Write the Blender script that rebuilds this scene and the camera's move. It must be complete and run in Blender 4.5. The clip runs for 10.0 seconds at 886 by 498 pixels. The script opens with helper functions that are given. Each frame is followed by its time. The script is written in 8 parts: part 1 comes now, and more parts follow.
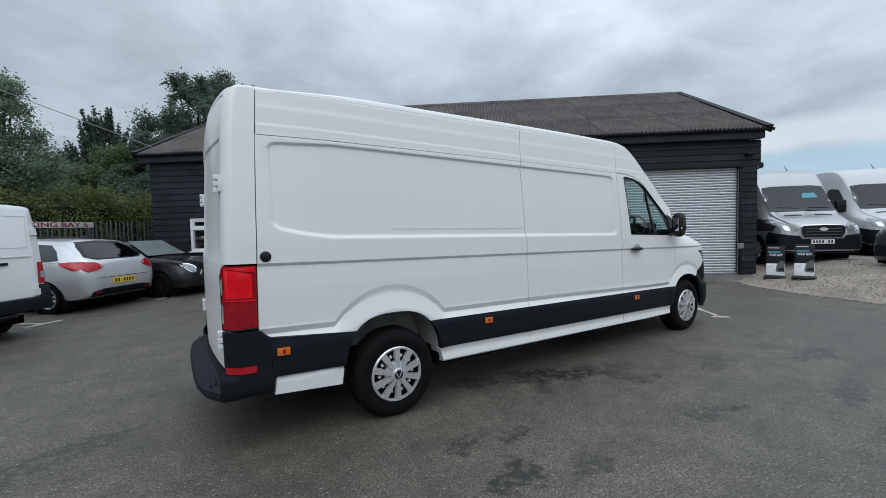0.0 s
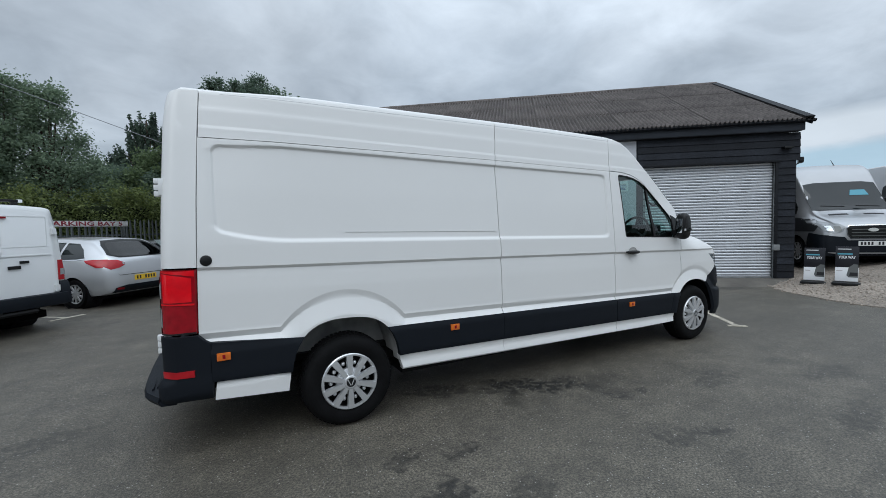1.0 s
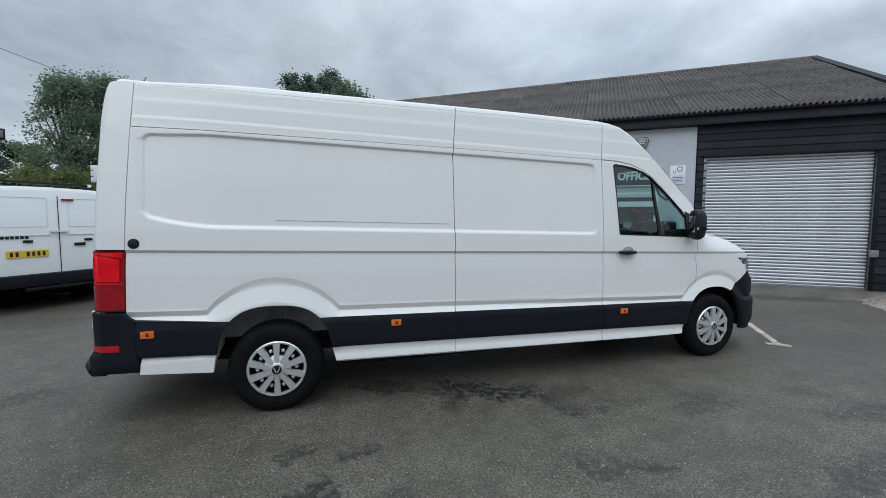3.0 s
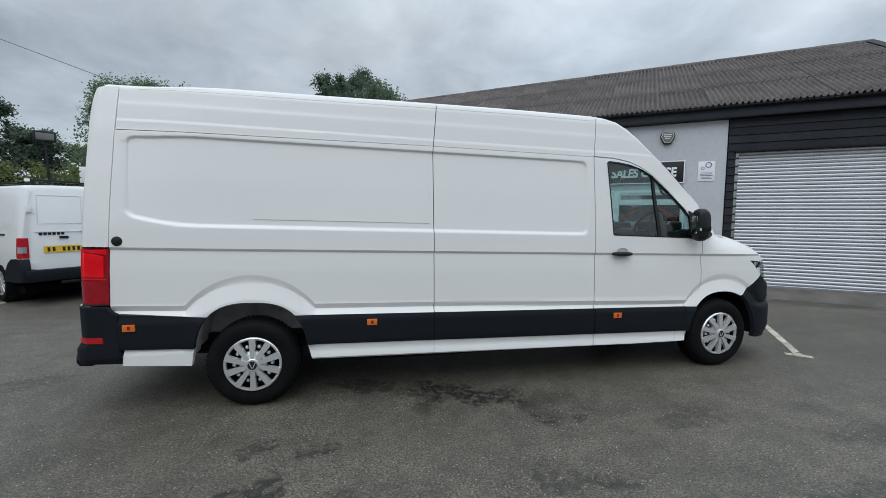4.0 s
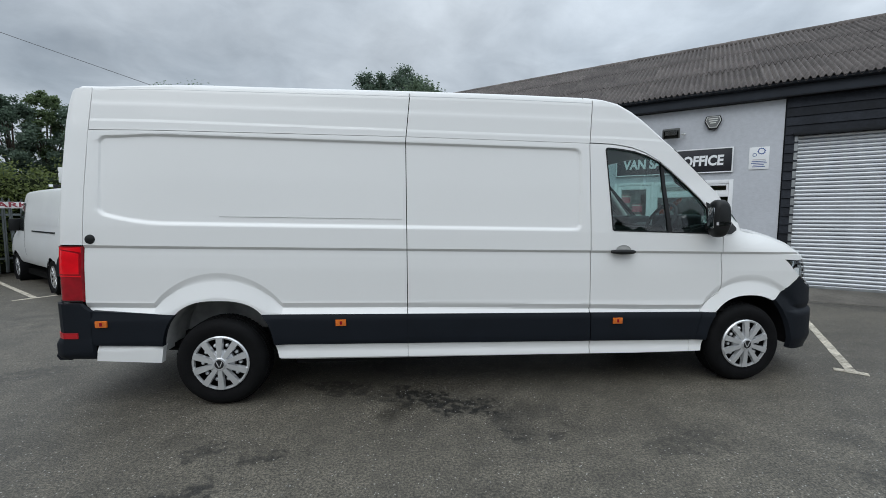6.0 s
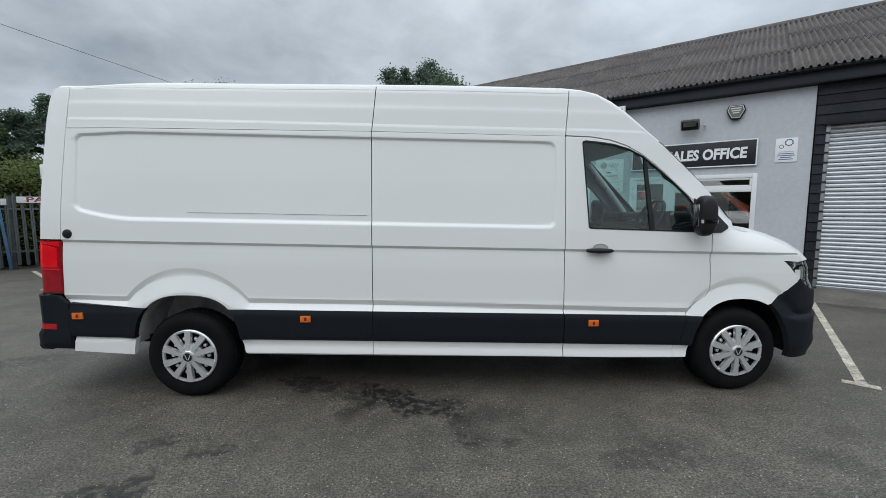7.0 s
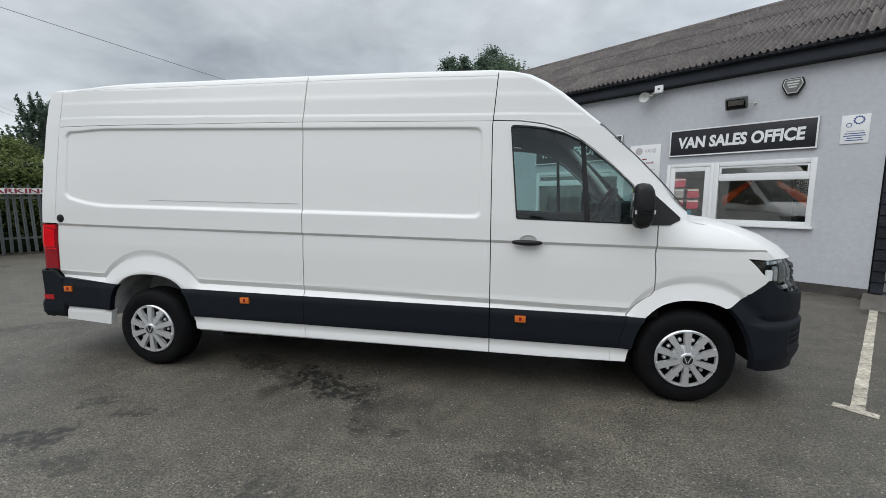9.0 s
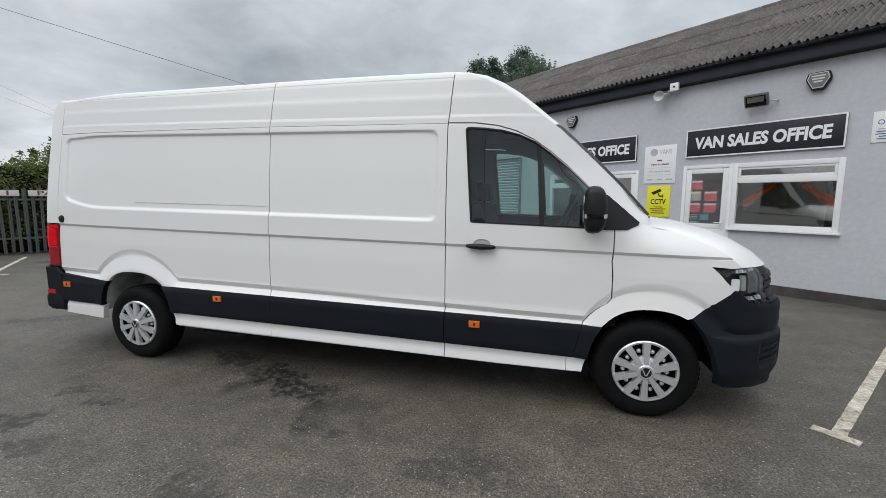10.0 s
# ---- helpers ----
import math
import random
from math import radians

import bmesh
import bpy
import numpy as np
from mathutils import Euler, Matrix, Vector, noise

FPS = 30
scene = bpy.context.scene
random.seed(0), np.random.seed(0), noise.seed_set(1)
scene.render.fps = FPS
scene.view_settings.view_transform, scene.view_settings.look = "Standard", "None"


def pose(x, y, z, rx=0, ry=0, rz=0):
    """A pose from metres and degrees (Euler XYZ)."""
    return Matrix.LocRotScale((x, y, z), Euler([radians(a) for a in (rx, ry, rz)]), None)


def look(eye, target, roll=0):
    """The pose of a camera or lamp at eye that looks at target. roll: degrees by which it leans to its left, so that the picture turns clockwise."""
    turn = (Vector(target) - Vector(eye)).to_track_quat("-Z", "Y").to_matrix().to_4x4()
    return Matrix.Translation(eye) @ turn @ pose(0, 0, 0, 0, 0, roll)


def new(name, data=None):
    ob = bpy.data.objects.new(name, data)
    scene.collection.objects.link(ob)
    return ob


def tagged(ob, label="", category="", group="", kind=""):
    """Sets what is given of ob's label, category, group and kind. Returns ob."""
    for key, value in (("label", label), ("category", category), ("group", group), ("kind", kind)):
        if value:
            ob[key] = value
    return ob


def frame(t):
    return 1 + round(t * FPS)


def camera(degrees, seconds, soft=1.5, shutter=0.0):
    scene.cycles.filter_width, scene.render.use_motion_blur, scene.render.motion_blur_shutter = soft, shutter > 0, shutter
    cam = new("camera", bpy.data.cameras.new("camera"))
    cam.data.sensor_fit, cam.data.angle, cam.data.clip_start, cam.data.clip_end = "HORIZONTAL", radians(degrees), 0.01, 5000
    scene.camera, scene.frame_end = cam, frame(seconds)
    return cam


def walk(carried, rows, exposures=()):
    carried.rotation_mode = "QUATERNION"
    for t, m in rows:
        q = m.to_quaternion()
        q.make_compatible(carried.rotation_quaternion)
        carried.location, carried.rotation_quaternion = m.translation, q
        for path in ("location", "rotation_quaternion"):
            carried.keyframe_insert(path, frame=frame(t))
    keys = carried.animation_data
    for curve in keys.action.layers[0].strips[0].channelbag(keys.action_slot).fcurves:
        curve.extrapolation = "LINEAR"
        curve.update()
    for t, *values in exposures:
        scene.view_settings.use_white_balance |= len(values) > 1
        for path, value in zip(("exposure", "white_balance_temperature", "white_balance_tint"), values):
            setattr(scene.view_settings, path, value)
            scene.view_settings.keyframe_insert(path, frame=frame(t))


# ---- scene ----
cam = camera(94.0, 10.0, 0.78)
PATH = [
    (0, (-1.443, -2.922, 1.498), (-0.355, -1.247, 1.398), -1.4),
    (0.5, (-1.142, -2.978, 1.513), (-0.129, -1.256, 1.41), -1.3),
    (1, (-0.827, -3.116, 1.525), (0.113, -1.354, 1.419), -1.3),
    (1.5, (-0.601, -3.19, 1.515), (0.261, -1.389, 1.402), -1.0),
    (2, (-0.327, -3.206, 1.523), (0.453, -1.369, 1.401), -0.7),
    (2.5, (-0.004, -3.308, 1.518), (0.687, -1.436, 1.383), -0.2),
    (4, (0.78, -3.457, 1.543), (1.212, -1.511, 1.382), 0.4),
    (4.5, (0.987, -3.514, 1.549), (1.354, -1.554, 1.387), 0.2),
    (5, (1.085, -3.494, 1.541), (1.397, -1.526, 1.375), 0.1),
    (5.5, (1.237, -3.389, 1.534), (1.491, -1.412, 1.362), -0.1),
    (7, (1.981, -3.263, 1.545), (2.023, -1.274, 1.341), -0.1),
    (7.5, (2.276, -3.227, 1.554), (2.234, -1.24, 1.33), -0.0),
    (8, (2.611, -3.269, 1.551), (2.488, -1.288, 1.306), 0.0),
    (8.5, (2.902, -3.264, 1.53), (2.686, -1.292, 1.278), 0.1),
    (9, (3.186, -3.15, 1.534), (2.869, -1.192, 1.283), 0.0),
    (9.5, (3.483, -3.069, 1.536), (3.076, -1.127, 1.287), 0.1),
    (10, (3.801, -3.005, 1.541), (3.311, -1.081, 1.3), 0.1),
]
walk(cam, [(t, look(eye, target, roll)) for t, eye, target, roll in PATH], [(0, -0.15, 5970, 7), (2.5, -0.11, 5940, 6), (4.5, -0.05, 6140, 7), (5.5, -0.04, 6140, 7), (7.5, 0.0, 6250, 7), (8.5, 0.06, 6360, 8), (10, 0.06, 6500, 9)])

# ---- light: overcast sky, brightest high up, a broad soft sun behind the cloud ----
SUN_EL, SUN_AZ = radians(47), radians(214)   # azimuth measured clockwise from +y
world = bpy.data.worlds.new("sky")
scene.world = world
world.use_nodes = True
wn, wl = world.node_tree.nodes, world.node_tree.links
wn.clear()
w_out = wn.new("ShaderNodeOutputWorld")
w_bg = wn.new("ShaderNodeBackground")
w_sky = wn.new("ShaderNodeTexSky")
w_sky.sky_type, w_sky.sun_disc = "NISHITA", False
w_sky.sun_elevation, w_sky.sun_rotation = SUN_EL, SUN_AZ
w_tc = wn.new("ShaderNodeTexCoord")
w_sep = wn.new("ShaderNodeSeparateXYZ")
wl.new(w_tc.outputs["Generated"], w_sep.inputs[0])


def w_math(op, a, b=None):
    n = wn.new("ShaderNodeMath")
    n.operation = op
    for i, v in enumerate((a, b)):
        if v is None:
            continue
        if isinstance(v, (int, float)):
            n.inputs[i].default_value = v
        else:
            wl.new(v, n.inputs[i])
    return n.outputs[0]


w_up = w_math("MAXIMUM", w_sep.outputs["Z"], 0.0)
w_den = w_math("ADD", w_up, 0.22)
w_cx, w_cy = w_math("DIVIDE", w_sep.outputs["X"], w_den), w_math("DIVIDE", w_sep.outputs["Y"], w_den)
w_com = wn.new("ShaderNodeCombineXYZ")
wl.new(w_cx, w_com.inputs[0]), wl.new(w_cy, w_com.inputs[1])
w_noise = wn.new("ShaderNodeTexNoise")
w_noise.inputs["Scale"].default_value, w_noise.inputs["Detail"].default_value = 0.9, 7.0
w_noise.inputs["Roughness"].default_value, w_noise.inputs["Distortion"].default_value = 0.52, 0.35
wl.new(w_com.outputs[0], w_noise.inputs["Vector"])
w_ramp = wn.new("ShaderNodeValToRGB")
w_ramp.color_ramp.elements[0].position, w_ramp.color_ramp.elements[0].color = 0.33, (0.40, 0.435, 0.475, 1)
w_ramp.color_ramp.elements[1].position, w_ramp.color_ramp.elements[1].color = 0.66, (0.80, 0.83, 0.865, 1)
wl.new(w_noise.outputs["Fac"], w_ramp.inputs[0])
# overcast luminance: rises towards the zenith, and a little towards the horizon
w_low = w_math("MULTIPLY", w_math("MAXIMUM", w_math("SUBTRACT", 1.0, w_math("MULTIPLY", w_up, 3.0)), 0.0), 0.34)
w_grad = w_math("ADD", w_math("ADD", w_math("MULTIPLY", w_math("POWER", w_up, 2.4), 2.20), 0.73), w_low)
w_mul = wn.new("ShaderNodeMix")
w_mul.data_type, w_mul.blend_type = "RGBA", "MULTIPLY"
w_mul.inputs["Factor"].default_value = 1.0
wl.new(w_ramp.outputs["Color"], w_mul.inputs["A"])
# the cloud is thinner and brighter towards the north-east
w_ne = w_math("MINIMUM", w_math("MULTIPLY", w_math("MAXIMUM", w_math("SUBTRACT", w_sep.outputs["X"], 0.15), 0.0), 3.3), 1.0)
w_ne = w_math("MULTIPLY", w_ne, w_math("SUBTRACT", 1.0, w_math("MULTIPLY", w_math("MINIMUM", w_math("MULTIPLY", w_math("MAXIMUM", w_math("SUBTRACT", w_sep.outputs["X"], 0.66), 0.0), 4.0), 1.0), 0.4)))
w_fine = wn.new("ShaderNodeTexNoise")
w_fine.inputs["Scale"].default_value, w_fine.inputs["Detail"].default_value = 3.4, 8.0
w_fine.inputs["Roughness"].default_value, w_fine.inputs["Distortion"].default_value = 0.58, 0.5
wl.new(w_com.outputs[0], w_fine.inputs["Vector"])
w_tuft = w_math("ADD", w_math("MULTIPLY", w_fine.outputs["Fac"], 0.62), 0.69)
w_grad = w_math("MULTIPLY", w_grad, w_tuft)
w_glow = w_math("MULTIPLY", w_grad, w_math("ADD", w_math("MULTIPLY", w_ne, 0.40), 1.0))
wl.new(w_glow, w_mul.inputs["B"])
# low in the east: a white bank of cloud above a strip of clear sky, its edge uneven
w_east = w_math("MINIMUM", w_math("MULTIPLY", w_math("MAXIMUM", w_math("SUBTRACT", w_sep.outputs["X"], 0.84), 0.0), 12.0), 1.0)
w_lift = w_math("ADD", w_up, w_math("MULTIPLY", w_math("SUBTRACT", w_noise.outputs["Fac"], 0.5), 0.05))
w_bank = w_math("MINIMUM", w_math("MAXIMUM", w_math("SUBTRACT", 1.7, w_math("MULTIPLY", w_math("ABSOLUTE", w_math("SUBTRACT", w_lift, 0.150)), 46.0)), 0.0), 1.0)
w_clear = w_math("MINIMUM", w_math("MULTIPLY", w_math("MAXIMUM", w_math("SUBTRACT", 0.130, w_lift), 0.0), 60.0), 1.0)


def w_mix(factor, a, b):
    n = wn.new("ShaderNodeMix")
    n.data_type = "RGBA"
    if isinstance(factor, float):
        n.inputs["Factor"].default_value = factor
    else:
        wl.new(factor, n.inputs["Factor"])
    for key, v in (("A", a), ("B", b)):
        if isinstance(v, tuple):
            n.inputs[key].default_value = v
        else:
            wl.new(v, n.inputs[key])
    return n


w_dim = wn.new("ShaderNodeMix")
w_dim.data_type, w_dim.blend_type = "RGBA", "MULTIPLY"
w_dim.inputs["Factor"].default_value, w_dim.inputs["B"].default_value = 1.0, (0.12, 0.12, 0.12, 1)
wl.new(w_sky.outputs[0], w_dim.inputs["A"])
w_thin = w_mix(0.10, w_mul.outputs["Result"], w_dim.outputs["Result"])       # a little of the clear sky shows through the cloud
w_white = w_mix(w_math("MULTIPLY", w_east, w_math("MULTIPLY", w_bank, 0.8)), w_thin.outputs["Result"], (0.80, 0.83, 0.86, 1))
w_blue = w_mix(w_math("MULTIPLY", w_east, w_math("MULTIPLY", w_clear, 0.85)), w_white.outputs["Result"], (0.50, 0.66, 0.76, 1))
wl.new(w_blue.outputs["Result"], w_bg.inputs["Color"])
w_bg.inputs["Strength"].default_value = 1.0
wl.new(w_bg.outputs[0], w_out.inputs["Surface"])

sun_data = bpy.data.lights.new("sun", "SUN")
sun_data.energy, sun_data.angle, sun_data.color = 0.95, radians(50), (1.0, 0.97, 0.93)
sun = new("sun", sun_data)
sun.matrix_world = look((0, 0, 20), (-math.sin(SUN_AZ) * math.cos(SUN_EL), -math.cos(SUN_AZ) * math.cos(SUN_EL), 20 - math.sin(SUN_EL)))

# ---- materials ----
def mat(name, color, rough=0.6, metal=0.0, coat=0.0, vary=0.0, vscale=3.0, grain=0.0, gscale=60.0, bump=0.0, bscale=80.0, spec=0.5, tint=None, random_tone=0.0):
    """A principled material: colour varied at two scales, optional relief and per-object tone."""
    m = bpy.data.materials.new(name)
    m.use_nodes = True
    n, l = m.node_tree.nodes, m.node_tree.links
    b = n["Principled BSDF"]
    b.inputs["Roughness"].default_value, b.inputs["Metallic"].default_value = rough, metal
    b.inputs["Coat Weight"].default_value = coat
    b.inputs["Coat Roughness"].default_value = 0.06
    b.inputs["Specular IOR Level"].default_value = spec
    b.inputs["Base Color"].default_value = (*color, 1)
    tc = n.new("ShaderNodeTexCoord")
    src = None
    for amount, scale in ((vary, vscale), (grain, gscale)):
        if not amount:
            continue
        t = n.new("ShaderNodeTexNoise")
        t.inputs["Scale"].default_value, t.inputs["Detail"].default_value = scale, 5
        l.new(tc.outputs["Object"], t.inputs["Vector"])
        r = n.new("ShaderNodeMapRange")
        r.inputs["From Min"].default_value, r.inputs["From Max"].default_value = 0.3, 0.7
        r.inputs["To Min"].default_value, r.inputs["To Max"].default_value = 1 - amount, 1 + amount
        l.new(t.outputs["Fac"], r.inputs["Value"])
        x = n.new("ShaderNodeMix")
        x.data_type, x.blend_type = "RGBA", "MULTIPLY"
        x.inputs["Factor"].default_value = 1.0
        if src is None:
            x.inputs["A"].default_value = (*color, 1)
        else:
            l.new(src, x.inputs["A"])
        l.new(r.outputs["Result"], x.inputs["B"])
        src = x.outputs["Result"]
    if random_tone:
        oi = n.new("ShaderNodeObjectInfo")
        r = n.new("ShaderNodeMapRange")
        r.inputs["To Min"].default_value, r.inputs["To Max"].default_value = 1 - random_tone, 1 + random_tone
        l.new(oi.outputs["Random"], r.inputs["Value"])
        x = n.new("ShaderNodeMix")
        x.data_type, x.blend_type = "RGBA", "MULTIPLY"
        x.inputs["Factor"].default_value = 1.0
        if src is None:
            x.inputs["A"].default_value = (*color, 1)
        else:
            l.new(src, x.inputs["A"])
        l.new(r.outputs["Result"], x.inputs["B"])
        src = x.outputs["Result"]
    if src is not None:
        l.new(src, b.inputs["Base Color"])
    if bump:
        t = n.new("ShaderNodeTexNoise")
        t.inputs["Scale"].default_value, t.inputs["Detail"].default_value = bscale, 4
        l.new(tc.outputs["Object"], t.inputs["Vector"])
        bp = n.new("ShaderNodeBump")
        bp.inputs["Strength"].default_value, bp.inputs["Distance"].default_value = min(1.0, bump), 0.01
        l.new(t.outputs["Fac"], bp.inputs["Height"])
        l.new(bp.outputs["Normal"], b.inputs["Normal"])
    return m


def glass_mat(name, tint, base=0.06):
    """Thin tinted glazing: clear transmission, with Fresnel gloss."""
    m = bpy.data.materials.new(name)
    m.use_nodes = True
    n, l = m.node_tree.nodes, m.node_tree.links
    n.remove(n["Principled BSDF"])
    t, g, x = n.new("ShaderNodeBsdfTransparent"), n.new("ShaderNodeBsdfGlossy"), n.new("ShaderNodeMixShader")
    f, pw, sc = n.new("ShaderNodeLayerWeight"), n.new("ShaderNodeMath"), n.new("ShaderNodeMath")
    f.inputs["Blend"].default_value = 0.5
    pw.operation, sc.operation = "POWER", "MULTIPLY_ADD"
    pw.inputs[1].default_value = 4.6
    sc.inputs[1].default_value, sc.inputs[2].default_value = 0.9, base
    l.new(f.outputs["Facing"], pw.inputs[0]), l.new(pw.outputs[0], sc.inputs[0])
    t.inputs["Color"].default_value = (*tint, 1)
    g.inputs["Roughness"].default_value = 0.02
    l.new(sc.outputs[0], x.inputs[0]), l.new(t.outputs[0], x.inputs[1]), l.new(g.outputs[0], x.inputs[2])
    l.new(x.outputs[0], n["Material Output"].inputs["Surface"])
    return m


STAINS = ((1.76, -0.14, 0.62, 0.22, -26, 0.88), (0.88, 0.26, 0.40, 0.12, -16, 0.62), (0.21, -1.10, 0.24, 0.11, 20, 0.78), (0.57, -0.71, 0.17, 0.10, 10, 0.62), (0.12, -0.64, 0.15, 0.08, 0, 0.59), (2.20, -0.64, 0.13, 0.06, -10, 0.65),
          (2.0, -1.36, 0.20, 0.10, -30, 0.55), (2.26, -1.45, 0.14, 0.09, 20, 0.6), (2.45, -0.79, 0.14, 0.06, 0, 0.52), (3.38, -0.88, 0.45, 0.16, 10, 0.45), (3.43, -1.86, 0.5, 0.15, 10, 0.52), (0.67, -1.32, 0.25, 0.12, 0, 0.52), (-2.29, 0.79, 0.7, 0.2, 30, 0.52), (4.4, -1.3, 0.5, 0.15, 0, 0.45), (8.9, 2.3, 1.2, 0.3, -38, 0.52))


def asphalt_mat():
    m = bpy.data.materials.new("asphalt")
    m.use_nodes = True
    n, l = m.node_tree.nodes, m.node_tree.links
    b = n["Principled BSDF"]
    tc = n.new("ShaderNodeTexCoord")

    def tex(scale, detail=4, kind="ShaderNodeTexNoise"):
        t = n.new(kind)
        t.inputs["Scale"].default_value = scale
        if kind == "ShaderNodeTexNoise":
            t.inputs["Detail"].default_value = detail
        l.new(tc.outputs["Object"], t.inputs["Vector"])
        return t

    def rng(v, a, b_, c, d):
        r = n.new("ShaderNodeMapRange")
        for k, x in zip(("From Min", "From Max", "To Min", "To Max"), (a, b_, c, d)):
            r.inputs[k].default_value = x
        l.new(v, r.inputs["Value"])
        return r.outputs["Result"]

    def mul(a, v):
        x = n.new("ShaderNodeMix")
        x.data_type, x.blend_type = "RGBA", "MULTIPLY"
        x.inputs["Factor"].default_value = 1.0
        if isinstance(a, tuple):
            x.inputs["A"].default_value = a
        else:
            l.new(a, x.inputs["A"])
        l.new(v, x.inputs["B"])
        return x.outputs["Result"]

    col = mul((0.084, 0.075, 0.058, 1), rng(tex(0.35, 5).outputs["Fac"], 0.3, 0.7, 0.82, 1.16))
    col = mul(col, rng(tex(2.3, 6).outputs["Fac"], 0.35, 0.68, 0.84, 1.1))
    col = mul(col, rng(tex(64, 3).outputs["Fac"], 0.36, 0.64, 0.45, 1.55))
    col = mul(col, rng(tex(130, 3).outputs["Fac"], 0.36, 0.64, 0.62, 1.42))
    col = mul(col, rng(tex(5.5, 5).outputs["Fac"], 0.36, 0.64, 0.86, 1.12))
    col = mul(col, rng(tex(1.05, 8).outputs["Fac"], 0.66, 0.72, 1.0, 0.55))        # worn oily patches
    col = mul(col, rng(tex(0.62, 9).outputs["Fac"], 0.655, 0.70, 1.0, 0.62))
    col = mul(col, rng(tex(17, 4).outputs["Fac"], 0.35, 0.65, 0.86, 1.14))
    # long faint streaks where tyres roll past
    sm = n.new("ShaderNodeMapping")
    sm.inputs["Scale"].default_value = (0.35, 2.6, 1)
    sm.inputs["Rotation"].default_value = (0, 0, radians(6))
    l.new(tc.outputs["Object"], sm.inputs["Vector"])
    streak = tex(1.0, 6)
    l.new(sm.outputs[0], streak.inputs["Vector"])
    col = mul(col, rng(streak.outputs["Fac"], 0.36, 0.66, 0.87, 1.12))
    # oil stains where vehicles stand: ragged blots
    warp = tex(3.0, 6)
    wm = n.new("ShaderNodeVectorMath")
    wm.operation = "MULTIPLY_ADD"
    l.new(warp.outputs["Color"], wm.inputs[0])
    wm.inputs[1].default_value = (0.55, 0.55, 0.0)
    warp2 = tex(19.0, 6)
    wm2 = n.new("ShaderNodeVectorMath")
    wm2.operation = "MULTIPLY_ADD"
    l.new(warp2.outputs["Color"], wm2.inputs[0])
    wm2.inputs[1].default_value = (0.22, 0.22, 0.0)
    l.new(tc.outputs["Object"], wm2.inputs[2])
    l.new(wm2.outputs[0], wm.inputs[2])
    fine = rng(tex(16.0, 8).outputs["Fac"], 0.40, 0.53, 0.18, 1.0)
    for sx, sy, rx, ry, turn, dark in STAINS:
        mp = n.new("ShaderNodeMapping")
        mp.vector_type = "TEXTURE"
        mp.inputs["Location"].default_value = (sx + 0.385, sy + 0.385, 0)
        mp.inputs["Rotation"].default_value = (0, 0, radians(turn))
        mp.inputs["Scale"].default_value = (rx, ry, 1)
        l.new(wm.outputs[0], mp.inputs["Vector"])
        ln = n.new("ShaderNodeVectorMath")
        ln.operation = "LENGTH"
        l.new(mp.outputs[0], ln.inputs[0])
        soft = rng(ln.outputs["Value"], 0.72, 1.02, dark, 0.0)
        mk = n.new("ShaderNodeMath")
        mk.operation = "MULTIPLY"
        l.new(soft, mk.inputs[0]), l.new(fine, mk.inputs[1])
        col = mul(col, rng(mk.outputs[0], 0.0, 1.0, 1.0, 0.0))
    dot = n.new("ShaderNodeVectorMath")
    dot.operation = "DOT_PRODUCT"
    dot.inputs[1].default_value = (0.616, 0.788, 0.0)
    l.new(wm.outputs[0], dot.inputs[0])
    col = mul(col, rng(dot.outputs["Value"], 4.6, 7.4, 1.0, 1.18))       # paler towards the building front
    vor = tex(62, kind="ShaderNodeTexVoronoi")
    # pale chippings among the dark stones
    wn_ = n.new("ShaderNodeTexWhiteNoise")
    l.new(vor.outputs["Position"], wn_.inputs["Vector"])
    pale = rng(wn_.outputs["Value"], 0.90, 0.96, 0.0, 0.75)
    near = rng(vor.outputs["Distance"], 0.22, 0.34, 1.0, 0.0)
    k = n.new("ShaderNodeMath")
    k.operation = "MULTIPLY"
    l.new(pale, k.inputs[0]), l.new(near, k.inputs[1])
    mx = n.new("ShaderNodeMix")
    mx.data_type = "RGBA"
    mx.inputs["B"].default_value = (0.42, 0.41, 0.38, 1)
    l.new(k.outputs[0], mx.inputs["Factor"]), l.new(col, mx.inputs["A"])
    l.new(mx.outputs["Result"], b.inputs["Base Color"])
    l.new(rng(tex(1.05, 8).outputs["Fac"], 0.60, 0.72, 0.56, 0.46), b.inputs["Roughness"])
    b.inputs["Specular IOR Level"].default_value = 0.65
    bp = n.new("ShaderNodeBump")
    bp.inputs["Strength"].default_value, bp.inputs["Distance"].default_value = 0.7, 0.006
    l.new(tex(95, 3).outputs["Fac"], bp.inputs["Height"])
    l.new(bp.outputs["Normal"], b.inputs["Normal"])
    return m


ASPHALT = asphalt_mat()
WHITE = mat("white_van_paint", (0.765, 0.765, 0.755), 0.38, coat=0.35, vary=0.012, vscale=0.8)
WHITE_OLD = mat("white_paint_older", (0.76, 0.77, 0.77), 0.42, coat=0.4, vary=0.03, vscale=1.5)
SILVER = mat("silver_paint", (0.60, 0.61, 0.63), 0.34, metal=0.4, coat=0.8, vary=0.02)
VANSILVER = mat("darker_silver_paint", (0.40, 0.405, 0.415), 0.30, metal=0.5, coat=0.8, vary=0.03)
FLEETWHITE = mat("dull_white_paint", (0.56, 0.57, 0.58), 0.42, coat=0.4, vary=0.03)
GREYPAINTSHADE = mat("dark_grey_paint_and_side_shade", (0.045, 0.047, 0.05), 0.3, metal=0.3, coat=0.9)
BLACKPAINT = mat("black_paint", (0.008, 0.0085, 0.010), 0.30, coat=0.35, spec=0.3)
